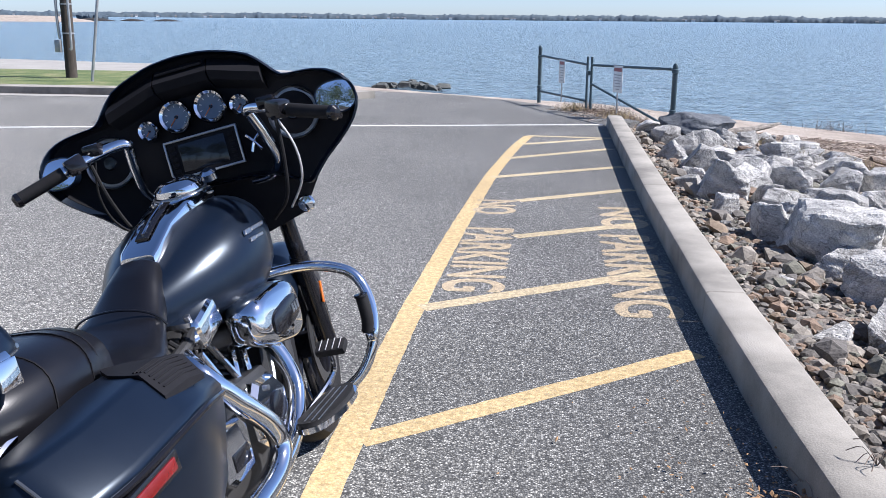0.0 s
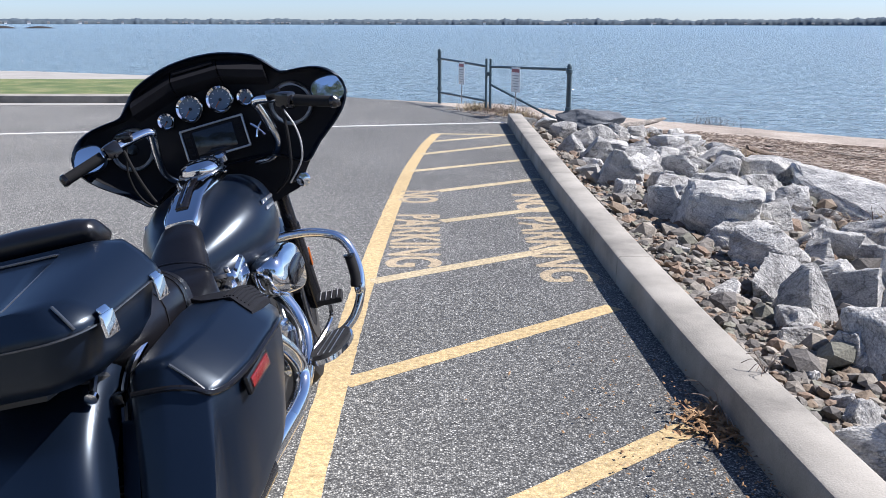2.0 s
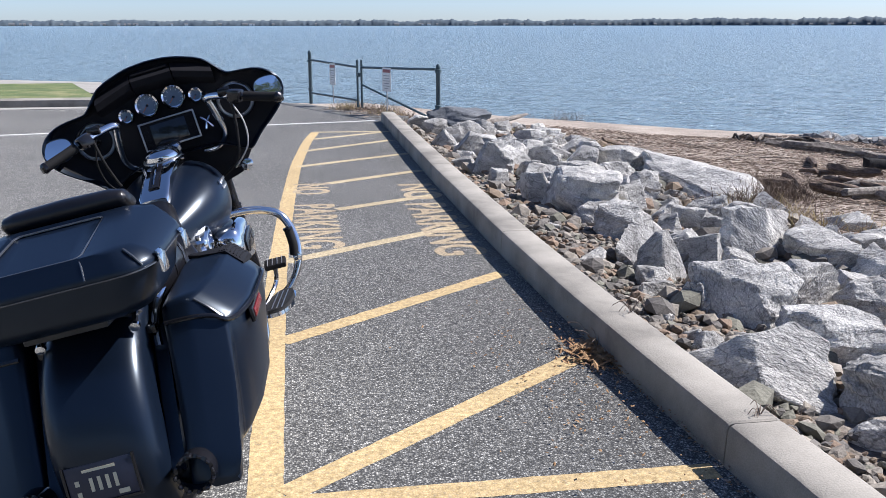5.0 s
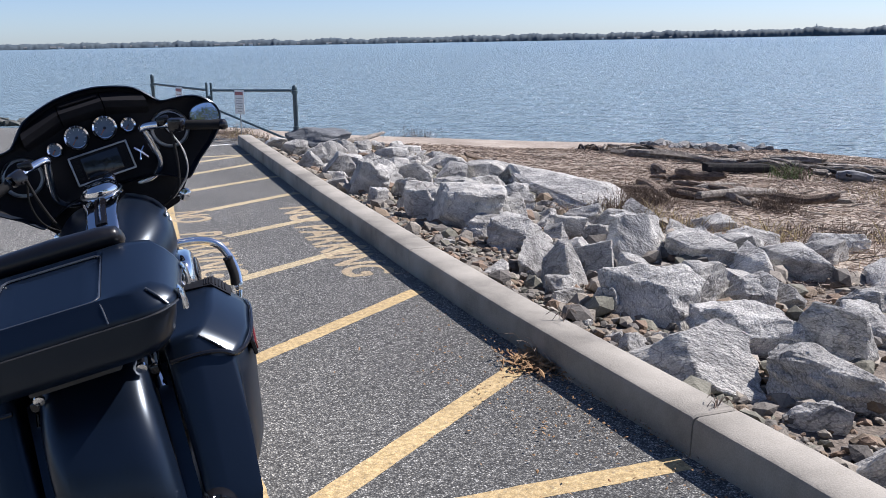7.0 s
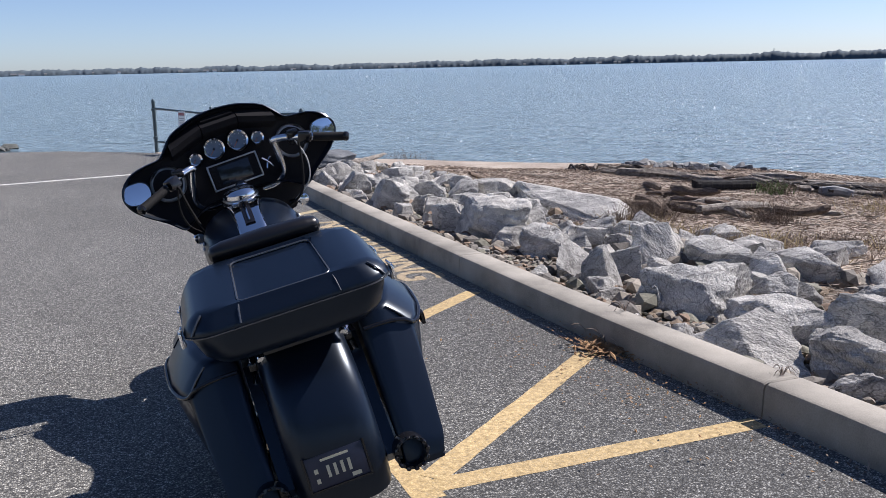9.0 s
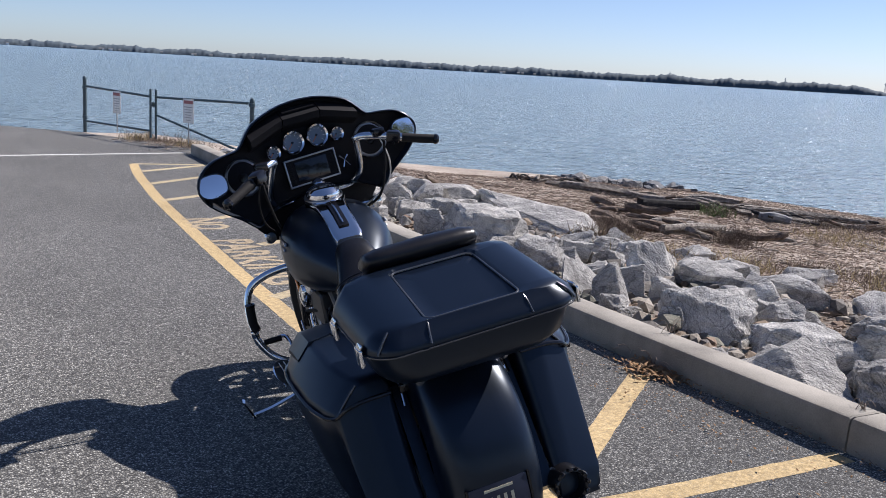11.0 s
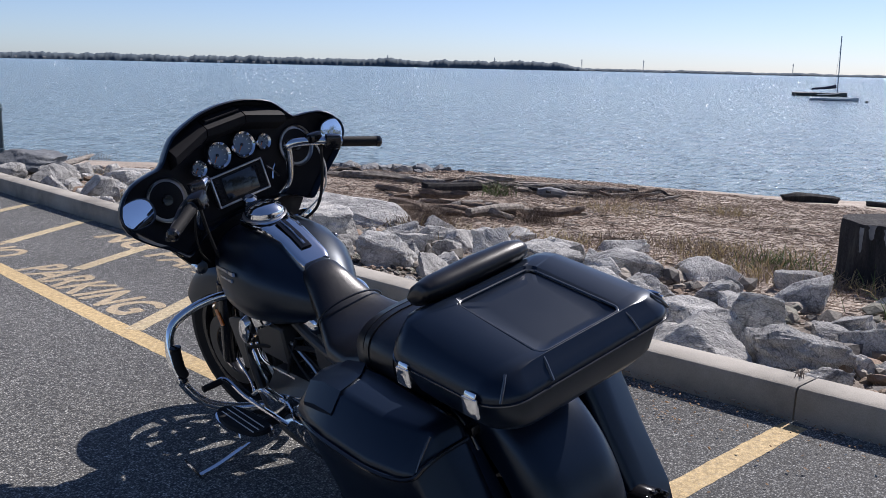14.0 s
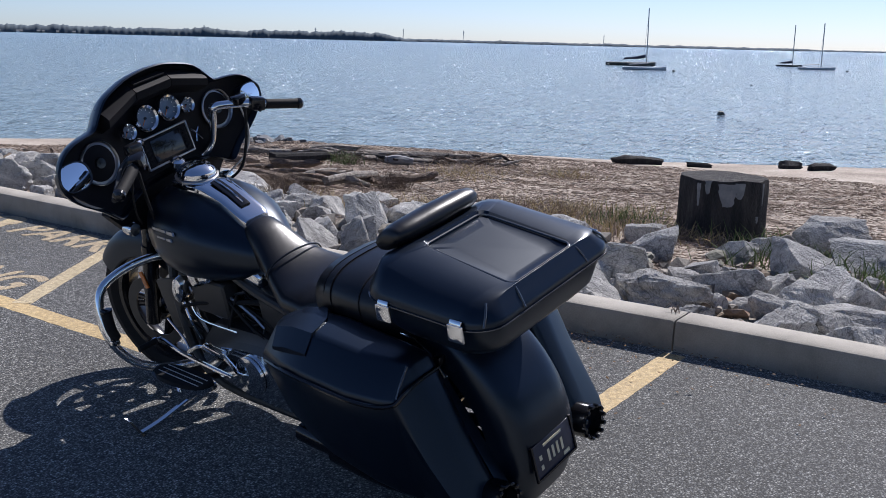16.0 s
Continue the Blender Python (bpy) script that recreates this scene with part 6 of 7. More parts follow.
def shrubs(name, a0, a1, dist, h0, h1, count, label):
    verts, faces = [], []
    for i in range(count):
        az = r3.uniform(a0, a1)
        x, y = afar(az, dist + r3.uniform(0, 14))
        t = (az - a0) / (a1 - a0)
        h = (h0 + (h1 - h0) * t) * (0.82 + 0.2 * noise.noise((az * 0.8, 1, 2)) + 0.1 * noise.noise((az * 3, 1, 7))) * r3.uniform(0.8, 1.0)
        w = r3.uniform(1.2, 3.0)
        vs, fs = BLOBS[i % 6]
        k = len(verts)
        verts += [Vector((x + p.x * w, y + p.y * w, WATER_Z + h * 0.5 + p.z * h * 0.55)) for p in vs]
        faces += [[k + j for j in f] for f in fs]
    me = bpy.data.meshes.new(name)
    me.from_pydata(verts, [], faces)
    # shrubs share the far trees' haze-tinted colour
    me.materials.append(HAZY_WOODS)
    return tagged(new(name, me), label, "woods", kind="stuff")


def woods(name, a0, a1, dist, h0, h1, label):
    """A far belt of trees: one canopy with an uneven top edge, rising from the bank."""
    n = int((a1 - a0) / 0.07)
    rows = ((0, 0.0), (3, 0.4), (9, 0.72), (20, 0.92), (45, 1.0), (100, 0.93), (130, 0.0))
    verts, faces = [], []
    for i in range(n + 1):
        az = a0 + (a1 - a0) * i / n
        h = h0 + (h1 - h0) * i / n
        h *= min(1.0, 0.25 + (n - i) / n * (a1 - a0) / 2.5) if a1 == 53 else 1.0
        top = h * (0.8 + 0.24 * noise.noise((az * 0.5, 1, 2)) + 0.18 * noise.noise((az * 2.2, 1, 7)) + 0.12 * noise.noise((az * 6, 3, 7)))
        for k, (back, up) in enumerate(rows):
            x, y = afar(az, dist + back + 5 * noise.noise((az * 5, k * 3, 1)))
            verts.append((x, y, WATER_Z - 0.5 + top * up * (1 + 0.08 * noise.noise((az * 5, k * 5, 4)))))
    m = len(rows)
    faces = [[i * m + k, i * m + k + 1, (i + 1) * m + k + 1, (i + 1) * m + k] for i in range(n) for k in range(m - 1)]
    me = bpy.data.meshes.new(name)
    me.from_pydata(verts, [], faces)
    me.shade_smooth()
    me.materials.append(HAZY_WOODS)
    return tagged(new(name, me), label, "woods", kind="stuff")


# the belts' blue-grey is air haze put into their base colour
woods("hazy_far_woods", -40, 20, 2500, 15, 19, "distant wooded shore across the river, coloured blue-grey for haze")
woods("hazy_far_woods", 20, 53, 2500, 21, 27, "distant wooded shore across the river, coloured blue-grey for haze")
woods("hazy_far_woods", 52, 76, 2700, 11, 8, "low distant wooded spit across the river")
woods("hazy_far_woods", 75, 110, 3300, 7, 7, "faint low distant shore across the river")
bank = []
for az in np.linspace(-42, 112, 60):
    bank.append(afar(az, 2480 if az < 53 else 2680 if az < 76 else 3280))
outer = [afar(az, 3460) for az in np.linspace(112, -42, 60)]
# bank painted with the haze blue of the trees behind it
tagged(part("far_bank", slab(bank + outer, WATER_Z - 1, WATER_Z + 0.7), HAZY_WOODS), "dark low bank of the far shore in the same haze colour", "river bank", kind="structure")
for i in range(70):
    az = r3.uniform(-34, 34)
    x, y = afar(az, 2470 - r3.uniform(0, 8))
    w, h = r3.uniform(5, 8), r3.uniform(2.4, 3.4)
    hs = thing("far_house", "tiny pale house on the distant shore", "house", "far houses")
    hs.matrix_basis = pose(x, y, WATER_Z + 0.7, 0, 0, -az)
    part("house_wall", box((w, 7, h), (0, 0, h / 2)), WHITE if i % 3 == 0 else CONCRETE, hs)
    part("house_roof", loft([[Vector((-w * 0.54, -4, h)), Vector((-w * 0.54, 4, h)), Vector((-w * 0.54, 0, h + 3))], [Vector((w * 0.54, -4, h)), Vector((w * 0.54, 4, h)), Vector((w * 0.54, 0, h + 3))]]), SLATE, hs)
for az, dist, h in ((52.6, 2690, 34), (56.2, 2690, 34), (64.5, 2690, 32), (47.4, 2520, 30), (41.0, 2520, 30)):
    x, y = afar(az, dist)
    tw = thing("far_pylon", "thin distant lattice mast on the far shore", "pylon", "far pylons")
    tw.matrix_basis = pose(x, y, WATER_Z)
    for k in (-1, 1):
        part("mast_leg", tube([(k * 2.5, 0, 0), (k * 0.4, 0, h)], 0.5, 4, 1), GALV, tw)
    part("mast_arm", tube([(-5, 0, h * 0.85), (5, 0, h * 0.85)], 0.4, 4, 1), GALV, tw)

# headland and islets up river
hx, hy = afar(-33.6, 420)
tagged(part("headland", loft([[Vector((hx + (60 * k) * math.cos(a), hy + 30 * k * math.sin(a), z)) for a in np.linspace(0, 2 * math.pi, 30, endpoint=False)] for k, z in ((1.1, WATER_Z - 1), (1.0, WATER_Z + 0.6), (0.8, WATER_Z + 2.0), (0.3, WATER_Z + 2.4))]), SAND), "low sandy headland reaching into the river", "headland", kind="structure")
shrubs("headland_shrubs", -37, -31.5, 425, 3.0, 2.6, 90, "low brown shrubs on the headland")
for a0, a1, h in ((-27.0, -24.7, 0.9), (-24.5, -23.1, 0.7), (-22.8, -21.1, 0.6)):
    rr = []
    for t in np.linspace(0, 1, 9):
        x, y = afar(a0 + (a1 - a0) * t, 470)
        k = math.sin(math.pi * min(max(t, 0.03), 0.97))
        rr.append([Vector((x, y + 3 * k * math.cos(b), WATER_Z + h * 1.6 * k * math.sin(b))) for b in np.linspace(0, math.pi, 7)] + [Vector((x, y, WATER_Z - 1))])
    tagged(part("islet", loft(rr), TARRED), "low dark stone islet in the river", "islet", "stone islets")
shrubs("islet_shrubs", -26.6, -25.3, 470, 4.6, 3.6, 40, "round green shrubs on a stone islet")


# ---- beach: stump, driftwood, wrack, weeds ----
stump = thing("mooring_stump", "short thick tarred black timber pile standing on the beach", "stump", at=(4.34, 1.25, ground_z(4.34, 1.25)))
prof = []
for k, z in ((1.0, -0.3), (1.0, 0.0), (0.985, 0.3), (0.985, 0.52), (0.96, 0.58)):
    prof.append([Vector(((0.395 * k + 0.012 * noise.noise((3 * math.cos(a), 3 * math.sin(a), z))) * math.cos(a), (0.395 * k + 0.012 * math.sin(9 * a)) * math.sin(a), z + (0.025 * noise.noise((2 * math.cos(a), 2 * math.sin(a), 5)) if z > 0.5 else 0))) for a in np.linspace(0, 2 * math.pi, 40, endpoint=False)])
prof.append([Vector((0.2 * math.cos(a), 0.2 * math.sin(a), 0.575)) for a in np.linspace(0, 2 * math.pi, 40, endpoint=False)])
part("timber", loft(prof), TARRED, stump)
PALE = material("weathered_streak", [(0.1, 0.107, 0.12), (0.2, 0.205, 0.215)], 9.0, 0.8)
for az, w, h, z in ((205, 0.09, 0.2, 0.46), (220, 0.05, 0.14, 0.5), (180, 0.03, 0.12, 0.52), (250, 0.025, 0.06, 0.24), (168, 0.02, 0.2, 0.45), (258, 0.015, 0.2, 0.46)):
    a = radians(az)
    rows = []
    for v in np.linspace(-0.5, 0.5, 7):
        wide = (0.35 + 0.65 * (v + 0.5) ** 0.6) * (1 + 0.45 * noise.noise((az, v * 5, 1)))
        shift = 0.3 * noise.noise((az, v * 4, 7))
        rows.append([Vector(((0.398 + 0.003 * (1 - abs(u))) * math.cos(a + (u * wide + shift) * w / 0.4), (0.398 + 0.003 * (1 - abs(u))) * math.sin(a + (u * wide + shift) * w / 0.4), z + v * h + 0.02 * h * math.sin(5 * u + az))) for u in (-1, -0.5, 0, 0.5, 1)])
    b = loft(rows, closed=False, caps=False)
    part("bare_patch", b, PALE, stump, "pale bare wood patch")


def log(pts, r, mat, label, name="driftwood_log"):
    """A stripped log: flattened, split along its length, with ragged broken ends."""
    zs = [(x, y, ground_z(x, y) + r * 0.7 + dz) for x, y, dz in pts]
    b = tube(zs, r, 9, 11, radii=[r * rng.uniform(0.7, 1.0), r * rng.uniform(0.85, 1.1), r, r * rng.uniform(0.8, 1.05), r * rng.uniform(0.4, 0.8)])
    o = rng.uniform(0, 40)
    run = (Vector(zs[-1]) - Vector(zs[0])).normalized()
    start = Vector(zs[0])
    for v in b.verts:
        along = (v.co - start).dot(run)
        across = v.co - start - run * along
        q = across / r
        split = noise.noise(q * 1.7 + Vector((o, along * 0.9, 0)))
        v.co += across.normalized() * r * (0.32 * split + 0.14 * noise.noise(v.co * 14 + Vector((o, 0, 0))))
        if along < 0.02 or along > (Vector(zs[-1]) - start).length - 0.02:
            v.co += run * r * rng.uniform(-0.7, 0.7)
    return tagged(part(name, b, mat, sharp=24), label, "driftwood", "driftwood on the beach")


LOGS = [(6.03, 11.1, 8.14, 8.6, 0.06, DRIFT), (6.4, 9.05, 7.5, 8.6, 0.075, TARRED), (7.1, 9.9, 8.5, 9.5, 0.065, DRIFT), (8.3, 10.0, 8.8, 9.3, 0.1, DRIFT), (8.7, 9.1, 9.9, 7.6, 0.055, DRIFT), (8.85, 9.45, 10.3, 7.7, 0.05, TARRED), (7.7, 8.3, 9.3, 7.2, 0.05, DRIFT), (6.2, 10.9, 7.1, 9.8, 0.075, DRIFT), (6.9, 12.4, 7.5, 11.0, 0.05, DRIFT)]
for x0, y0, x1, y1, r, mat in LOGS:
    log([(x0, y0, 0.02), ((x0 + x1) / 2 + rng.uniform(-0.04, 0.04), (y0 + y1) / 2 + rng.uniform(-0.04, 0.04), 0.03), (x1, y1, 0.02)], r, mat, "long straight weathered driftwood log on the beach")
ROOTS = [([(5.8, 9.5, 0.0), (5.4, 8.7, 0.06), (4.9, 7.8, 0.1)], 0.05), ([(4.86, 7.7, 0.0), (5.05, 7.68, 0.06), (5.3, 7.6, 0.02)], 0.05), ([(5.1, 6.9, 0.02), (5.05, 6.4, 0.07), (4.9, 5.75, 0.02)], 0.05), ([(4.35, 7.5, 0.0), (4.1, 6.8, 0.06), (3.75, 5.95, 0.02)], 0.06), ([(3.3, 6.6, 0), (3.2, 7.0, 0.1), (2.95, 7.4, 0.05)], 0.04), ([(2.6, 9.0, 0.2), (2.9, 9.4, 0.15), (3.4, 10.1, 0)], 0.03)]
for pts, r in ROOTS:
    log(pts, r, BARK, "twisted brown driftwood root on the beach", "driftwood_root")
log([(1.5, 11.25, 0.12), (1.9, 11.5, 0.2), (2.3, 11.8, 0.28)], 0.04, DRIFT, "slanting grey driftwood log beside the slate boulder")
log([(7.75, 7.85, 0.02), (7.95, 7.72, 0.06), (8.1, 7.6, 0.02)], 0.07, PALE, "short bleached driftwood block among the dark logs")
r6 = random.Random(12)
for k in range(17):
    x, y = 4.6 + r6.gauss(0, 0.35), 6.5 + r6.gauss(0, 0.5)
    a, ln, up = radians(-50 + r6.gauss(0, 35)), r6.uniform(0.45, 1.1), r6.uniform(0, 0.1)
    e = Vector((math.cos(a), math.sin(a), 0)) * ln
    log([(x - e.x / 2, y - e.y / 2, up), (x + r6.uniform(-0.05, 0.05), y, up + r6.uniform(0, 0.04)), (x + e.x / 2, y + e.y / 2, up + r6.uniform(-0.03, 0.08))], r6.uniform(0.02, 0.055), (BARK, DRIFT, BARK)[k % 3], "short broken brown driftwood root on the beach", "driftwood_root")
r5 = random.Random(31)
for k in range(110):
    u = r5.random()
    x, y = 6.6 + 3.2 * u * u + r5.uniform(-0.5, 0.4), 13.0 - 6.2 * u + r5.uniform(-0.3, 0.3)
    a, ln = radians(-62 + r5.gauss(0, 32)), r5.uniform(0.3, 0.9)
    e = Vector((math.cos(a), math.sin(a), 0)) * ln
    log([(x, y, r5.uniform(0, 0.05)), (x + e.x * 0.5 + r5.uniform(-0.06, 0.06), y + e.y * 0.5, r5.uniform(0.02, 0.12)), (x + e.x, y + e.y, r5.uniform(0, 0.14))], r5.uniform(0.01, 0.034), (DRIFT, BARK, DRIFT, TARRED)[k % 4], "broken driftwood branch in the wrack line", "driftwood_branch")
for pts, r in (([(12.15, 5.9, 0), (12.55, 5.55, 0.02), (12.85, 5.2, 0)], 0.085), ([(14.05, 3.35, 0), (14.2, 3.2, 0), (14.33, 3.08, 0)], 0.09), ([(14.1, 2.85, 0), (14.3, 2.66, 0), (14.48, 2.48, 0)], 0.08), ([(12.8, 4.7, 0), (12.9, 4.5, 0), (12.96, 4.3, 0)], 0.05)):
    log(pts, r, TARRED, "short dark wet log at the waterline")
# stones at the waterline and beside the ramp
r4 = random.Random(9)
for i in range(46):
    t = r4.random()
    x, y = 8.2 + 2.3 * t + r4.uniform(-0.3, 0.3), 13.5 - 1.0 * t + r4.uniform(-0.5, 0.5)
    w = r4.uniform(0.14, 0.36)
    ob = part("shore_stone", boulder(900 + i, w, w * 0.8, w * 0.55, 2), SLATE if i % 3 else ROCK, sharp=24)
    ob.matrix_basis = pose(x, y, max(ground_z(x, y), WATER_Z) - 0.03, 0, 0, r4.uniform(0, 180))
    tagged(ob, "grey stone of a low groyne at the waterline", "rock", "shore stones")
for i in range(34):
    t = r4.random()
    x, y = -6.4 + 2.1 * t + r4.uniform(-0.2, 0.2), 29.6 - 0.4 * t + r4.uniform(-0.5, 0.5)
    w = r4.uniform(0.2, 0.45)
    ob = part("shore_stone", boulder(1200 + i, w, w * 0.8, w * 0.5, 2), DARK_ROCK, sharp=24)
    ob.matrix_basis = pose(x, y, max(ground_z(x, y), WATER_Z) - 0.05 + 0.12 * (1 - abs(2 * t - 1)), 0, 0, r4.uniform(0, 180))
    tagged(ob, "dark weedy stone in a heap beside the ramp", "rock", "ramp stones")
db = part("boulder", boulder(77, 0.86, 0.6, 0.36, 4), SLATE, sharp=40)
db.matrix_basis = pose(1.08, 10.95, -0.12, 0, 0, 20)
tagged(db, "smooth dark slate boulder by the gate post", "rock")


def blades(name, count, area, length, width, mat, label, seed, flat=False, category="grass"):
    """Thin tapering stems in one mesh; flat ones lie on the ground."""
    r = random.Random(seed)
    verts, faces = [], []
    for _ in range(count):
        x, y = area(r)
        z = ground_z(x, y)
        ln, wd = r.uniform(*length), r.uniform(*width)
        az = r.uniform(0, 2 * math.pi)
        tilt = r.uniform(0.0, 0.1) if flat else r.uniform(0.7, 1.5)
        d = Vector((math.cos(az) * math.cos(tilt), math.sin(az) * math.cos(tilt), math.sin(tilt)))
        s = Vector((-math.sin(az), math.cos(az), 0)) * wd
        u = d.cross(s)
        base = Vector((x, y, z + (r.uniform(0.0, 0.035) if flat else -0.01)))
        bend = Vector((math.cos(az), math.sin(az), -0.5)) * ln * r.uniform(0.0, 0.3) * (0 if flat else 1)
        mid, tip = base + d * ln * 0.55, base + d * ln + bend
        k = len(verts)
        verts += [base + s, base - s * 0.5 + u, base - s * 0.5 - u, mid + s * 0.7, mid - s * 0.35 + u * 0.7, mid - s * 0.35 - u * 0.7, tip]
        faces += [[k, k + 1, k + 4, k + 3], [k + 1, k + 2, k + 5, k + 4], [k + 2, k, k + 3, k + 5], [k + 3, k + 4, k + 6], [k + 4, k + 5, k + 6], [k + 5, k + 3, k + 6]]
    me = bpy.data.meshes.new(name)
    me.from_pydata(verts, [], faces)
    me.materials.append(mat)
    return tagged(new(name, me), label, category, kind="stuff")


DRYV = island_varied(DRY, [(0.86, 0.8, 0.75), (1.15, 1.08, 1.0), (0.95, 0.85, 0.76), (1.35, 1.28, 1.2), (0.6, 0.53, 0.48)])


def wrack(r):
    while True:
        x, y = r.uniform(2.2, 12), r.uniform(-7, 13.5)
        s = shore_distance(x, y)
        if s > 0.35 and noise.noise((x * 0.35, y * 0.35, 3)) > -0.75 + 0.6 * (s < 1.2):
            return x, y


blades("beach_wrack", 150000, wrack, (0.025, 0.11), (0.002, 0.0045), DRYV, "matted brown dry reeds washed up on the beach", 4, True, "reeds")
blades("beach_twigs", 600, lambda r: (r.uniform(2.0, 9.5), r.uniform(-6, 12)), (0.15, 0.5), (0.005, 0.011), DRIFT, "scattered pale twigs and sticks on the beach", 14, True, "twigs")


def clumps(centres, spread):
    def area(r):
        x, y, k = centres[r.randrange(len(centres))]
        return x + r.gauss(0, spread * k), y + r.gauss(0, spread * k)
    return area


TUFTS = [(2.7, 5.2, 1.2), (2.9, 4.6, 1.0), (3.4, 4.0, 1.0), (2.5, 9.4, 0.8), (2.0, 10.2, 0.8), (7.3, 6.2, 1.2), (8.6, 5.0, 1.0), (4.6, 3.1, 1.5), (4.1, 2.6, 1.3), (3.7, 1.9, 1.2), (4.0, 1.3, 1.0), (1.6, 11.0, 0.7), (0.9, 11.6, 0.6), (0.2, 12.6, 0.5), (-0.4, 13.6, 0.5)]
blades("dry_tufts", 2200, clumps(TUFTS, 0.24), (0.06, 0.26), (0.002, 0.005), STRAW, "dry straw-coloured grass tufts among driftwood", 6)
blades("reddish_tufts", 1700, clumps(TUFTS, 0.3), (0.06, 0.24), (0.002, 0.005), DRYV, "dry reddish-brown stems among the grass", 8)
blades("dry_bush", 900, clumps([(3.2, 5.85, 1.0), (3.5, 5.9, 1.0), (2.75, 5.3, 0.7), (4.6, 5.3, 0.8)], 0.16), (0.12, 0.36), (0.002, 0.004), BARK, "low brown dry bush among the driftwood", 19, False, "bush")
EDGE_SCRUB = [(3.95, 4.05, 1.0), (4.4, 3.8, 1.0), (4.55, 3.35, 1.0), (4.45, 2.85, 1.1), (4.2, 2.35, 1.1), (3.95, 1.85, 1.0), (3.75, 1.25, 1.0), (3.65, 6.85, 0.8), (3.8, 7.2, 0.8)]
blades("edge_scrub", 1500, clumps(EDGE_SCRUB, 0.22), (0.05, 0.2), (0.0015, 0.0035), BARK, "dark dry scrub where the boulders meet the beach", 23, False, "scrub")
blades("yellow_weeds", 420, clumps([(7.2, 5.7, 1.2), (5.2, 2.4, 1.0), (4.2, 1.2, 1.0)], 0.3), (0.06, 0.22), (0.002, 0.004), STRAW, "yellowing low weeds on the beach", 24, False, "weeds")
blades("wrack_scrub", 700, clumps([(8.8, 6.8, 1.3), (8.4, 7.3, 1.0), (7.3, 8.2, 0.6), (0.1, 12.9, 1.2), (0.4, 12.5, 1.2), (-0.2, 13.4, 1.0), (4.5, 17.0, 1.3)], 0.22), (0.1, 0.36), (0.002, 0.004), BARK, "stiff dry plant stems along the wrack line", 25, False, "scrub")
blades("gate_wrack", 2600, clumps([(0.05, 12.9, 1.0), (0.35, 12.5, 1.0), (-0.25, 13.5, 0.9), (0.75, 12.1, 0.8)], 0.26), (0.06, 0.22), (0.002, 0.005), DRYV, "heap of dry brown reeds washed up at the gate", 26, True, "reeds")
blades("green_weeds", 900, clumps([(3.2, 0.3, 1.2), (3.0, -0.2, 1.3), (2.8, -0.7, 1.2), (4.1, 0.9, 0.9), (7.3, 8.3, 0.6), (4.4, 2.2, 0.7), (3.4, -1.2, 1.2)], 0.26), (0.08, 0.3), (0.003, 0.007), GREEN, "low green weeds between the boulders", 9)


def gutter(r):
    return -0.03 - abs(r.gauss(0, 0.035)), r.uniform(-3, 11)


def litter(name, count, area, length, width, mat, label, seed):
    r = random.Random(seed)
    verts, faces = [], []
    for _ in range(count):
        x, y = area(r)
        ln, wd, az = r.uniform(*length), r.uniform(*width), r.uniform(0, 6.28)
        d, s = Vector((math.cos(az), math.sin(az), r.uniform(-0.1, 0.7))) * ln, Vector((-math.sin(az), math.cos(az), r.uniform(-0.3, 0.3))) * wd
        b = Vector((x, y, r.uniform(0.005, 0.03)))
        k = len(verts)
        verts += [b, b + d * 0.5 + s, b + d, b + d * 0.5 - s, b + d * 0.5 + Vector((0, 0, wd * 0.6))]
        faces += [[k, k + 1, k + 4], [k + 1, k + 2, k + 4], [k + 2, k + 3, k + 4], [k + 3, k, k + 4], [k, k + 3, k + 2, k + 1]]
    me = bpy.data.meshes.new(name)
    me.from_pydata(verts, [], faces)
    me.materials.append(mat)
    return tagged(new(name, me), label, "leaf litter", kind="stuff")


litter("kerb_litter", 900, gutter, (0.006, 0.03), (0.002, 0.007), DRYV, "dark dry leaf litter along the foot of the kerb", 11)
litter("leaf_pile", 420, lambda r: (-0.11 + r.gauss(0, 0.06), 1.06 + r.gauss(0, 0.08)), (0.015, 0.06), (0.003, 0.012), LEAVES, "small heap of dry brown leaves at the kerb", 12)


litter("scattered_leaves", 420, lambda r: (-0.03 - abs(r.gauss(0, 0.28)), 0.75 + r.gauss(0, 0.6)), (0.006, 0.022), (0.002, 0.007), LEAVES, "thin scatter of brown leaf crumbs on the asphalt", 15)


def weed(x, y, z, seed, size, label):
    r = random.Random(seed)
    b = None
    for _ in range(9):
        az, up = r.uniform(0, 6.28), r.uniform(0.3, 1.2)
        d = Vector((math.cos(az), math.sin(az), up)) * size * r.uniform(0.6, 1.1)
        b = tube([(0, 0, 0), d * 0.5 + Vector((0, 0, 0.02)), d + Vector((0, 0, -0.03))], 0.0016, 4, 3, bm=b)
    ob = part("weed", b, DRY)
    ob.location = (x, y, z)
    return tagged(ob, label, "weed", "kerb weeds")


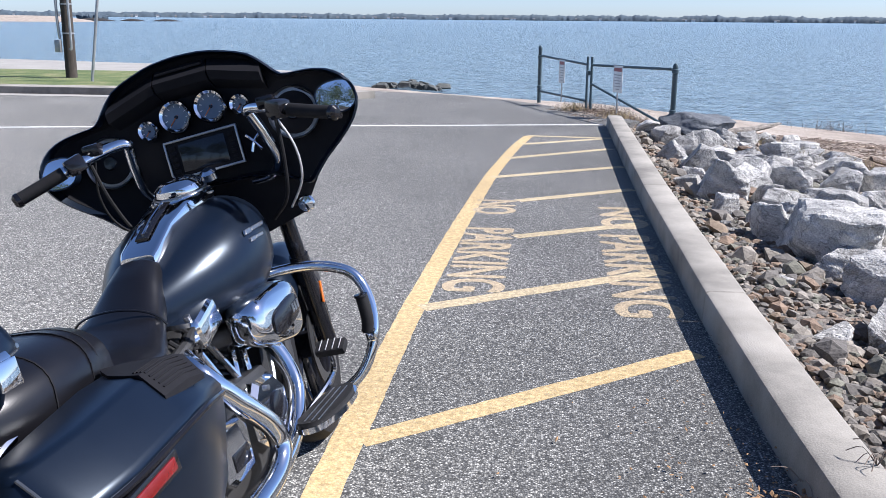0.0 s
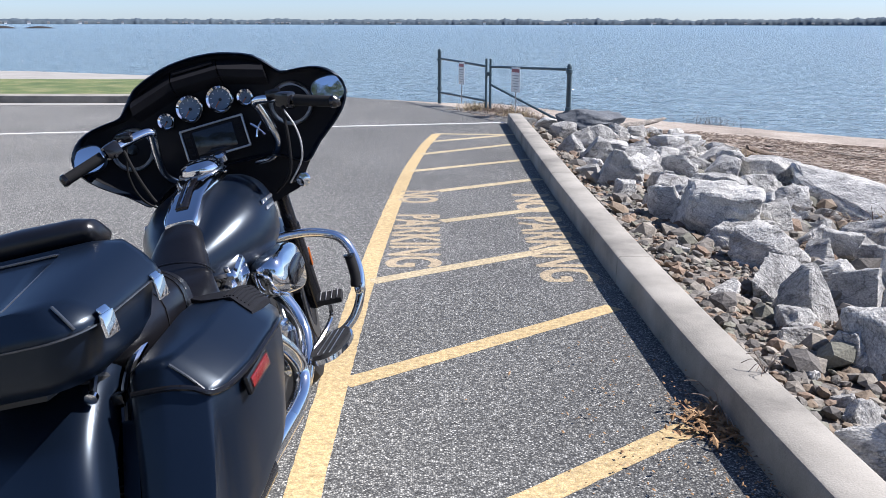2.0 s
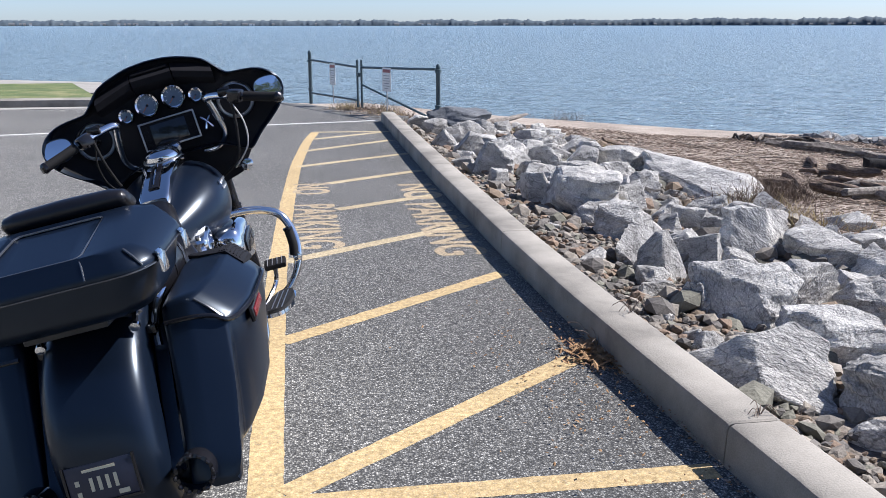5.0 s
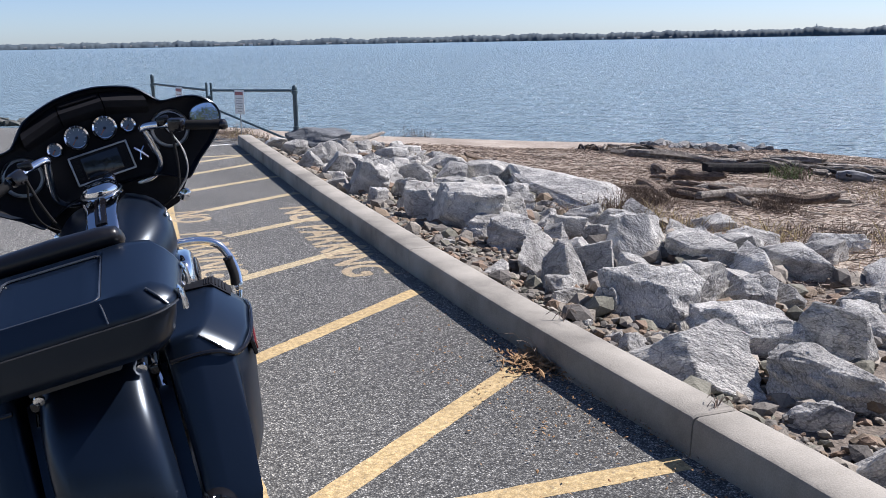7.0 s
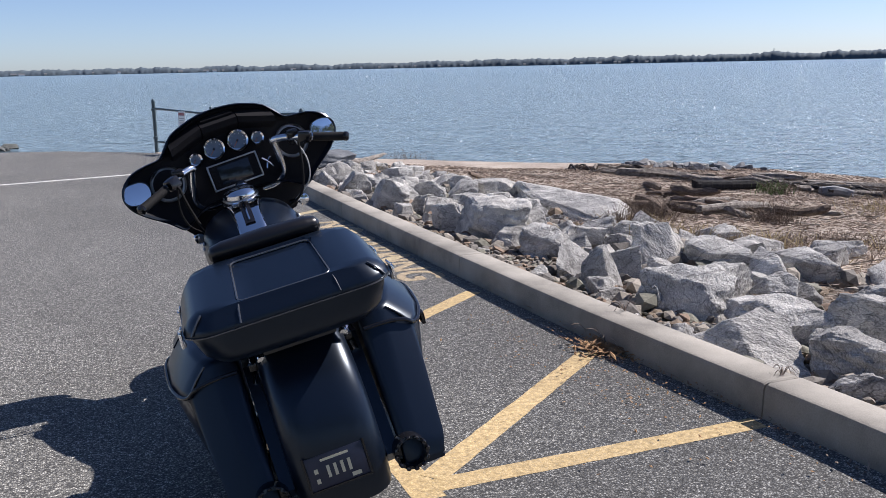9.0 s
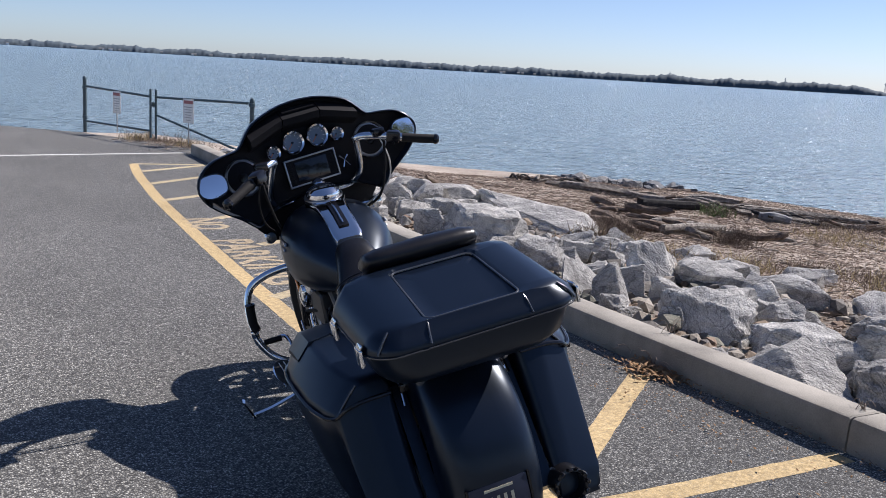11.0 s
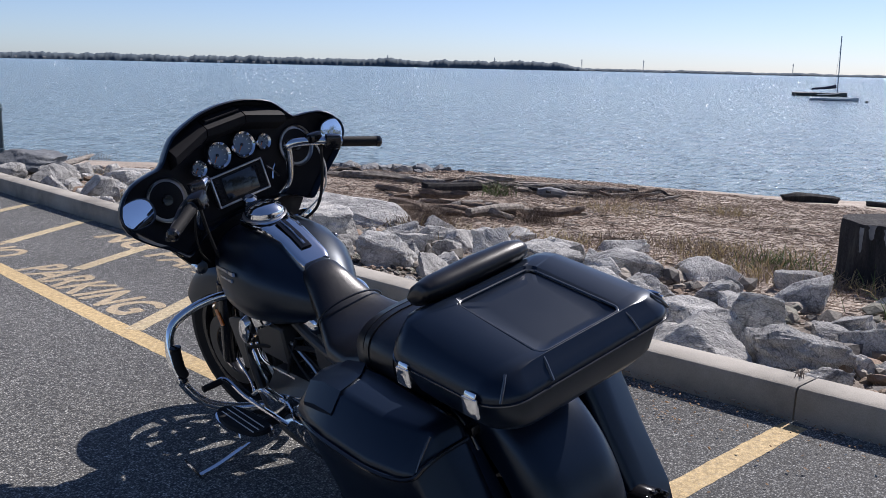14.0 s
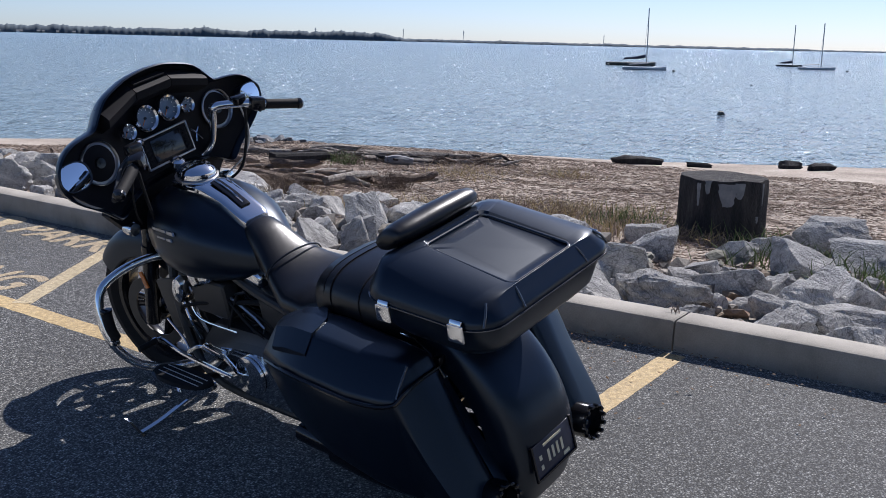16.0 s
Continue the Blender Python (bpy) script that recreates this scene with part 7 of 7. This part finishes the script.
weed(-0.08, 1.1, 0.01, 1, 0.16, "wiry dry weed growing at the foot of the kerb")
weed(0.1, 1.2, 0.148, 2, 0.09, "thin dry weed in a crack on the kerb")
weed(-0.05, 1.3, 0.0, 3, 0.13, "wiry dry weed growing at the foot of the kerb")
weed(0.12, 0.05, 0.14, 5, 0.05, "thin dry weed in a crack on the kerb")


# ---- trees at the back of the lot ----
def tree(height, seed):
    r = random.Random(seed)
    t = thing("tree", "tall leafy green tree at the back of the lot", "tree", "trees behind the lot")
    b = tube([(0, 0, -0.3), (r.uniform(-0.1, 0.1), 0, height * 0.3), (r.uniform(-0.3, 0.3), r.uniform(-0.3, 0.3), height * 0.8)], 0.2, 10, 5, radii=[0.26, 0.19, 0.13, 0.04])
    centres = []
    for k in range(11):
        a, z = 2.4 * k + r.uniform(-0.4, 0.4), height * r.uniform(0.3, 0.72)
        reach = height * r.uniform(0.16, 0.3)
        e = Vector((math.cos(a) * reach, math.sin(a) * reach, z + height * r.uniform(0.05, 0.2)))
        b = tube([(0, 0, z), (e.x * 0.5, e.y * 0.5, z + (e.z - z) * 0.35), e], 0.05, 6, 3, bm=b, radii=[0.075, 0.045, 0.015])
        centres.append(e)
    centres += [Vector((r.gauss(0, 0.4), r.gauss(0, 0.4), height * q)) for q in (0.72, 0.84, 0.93)]
    part("trunk", b, POLE_WOOD, t)
    verts, faces = [], []
    for c in centres:
        for _ in range(190):
            p = c + Vector((r.gauss(0, 1), r.gauss(0, 1), r.gauss(0, 0.7))) * height * 0.075
            u = Vector((r.gauss(0, 1), r.gauss(0, 1), r.gauss(0, 1))).normalized() * r.uniform(0.1, 0.2)
            w = u.orthogonal().normalized() * r.uniform(0.05, 0.1)
            k = len(verts)
            verts += [p - u, p + w, p + u, p - w]
            faces.append([k, k + 1, k + 2, k + 3])
    me = bpy.data.meshes.new("crown")
    me.from_pydata(verts, [], faces)
    me.materials.append(LEAF)
    new("crown", me).parent = t
    return t


r7 = random.Random(3)
protos = [tree(10.5, 1), tree(9.0, 2), tree(11.5, 3)]
for k in range(17):
    m = pose(-44 + 4.4 * k + r7.uniform(-1, 1), -29 + r7.uniform(-4, 3), -0.05, 0, 0, r7.uniform(0, 360))
    if k < 3:
        protos[k].matrix_basis = m
    else:
        copy_thing(protos[k % 3], m)
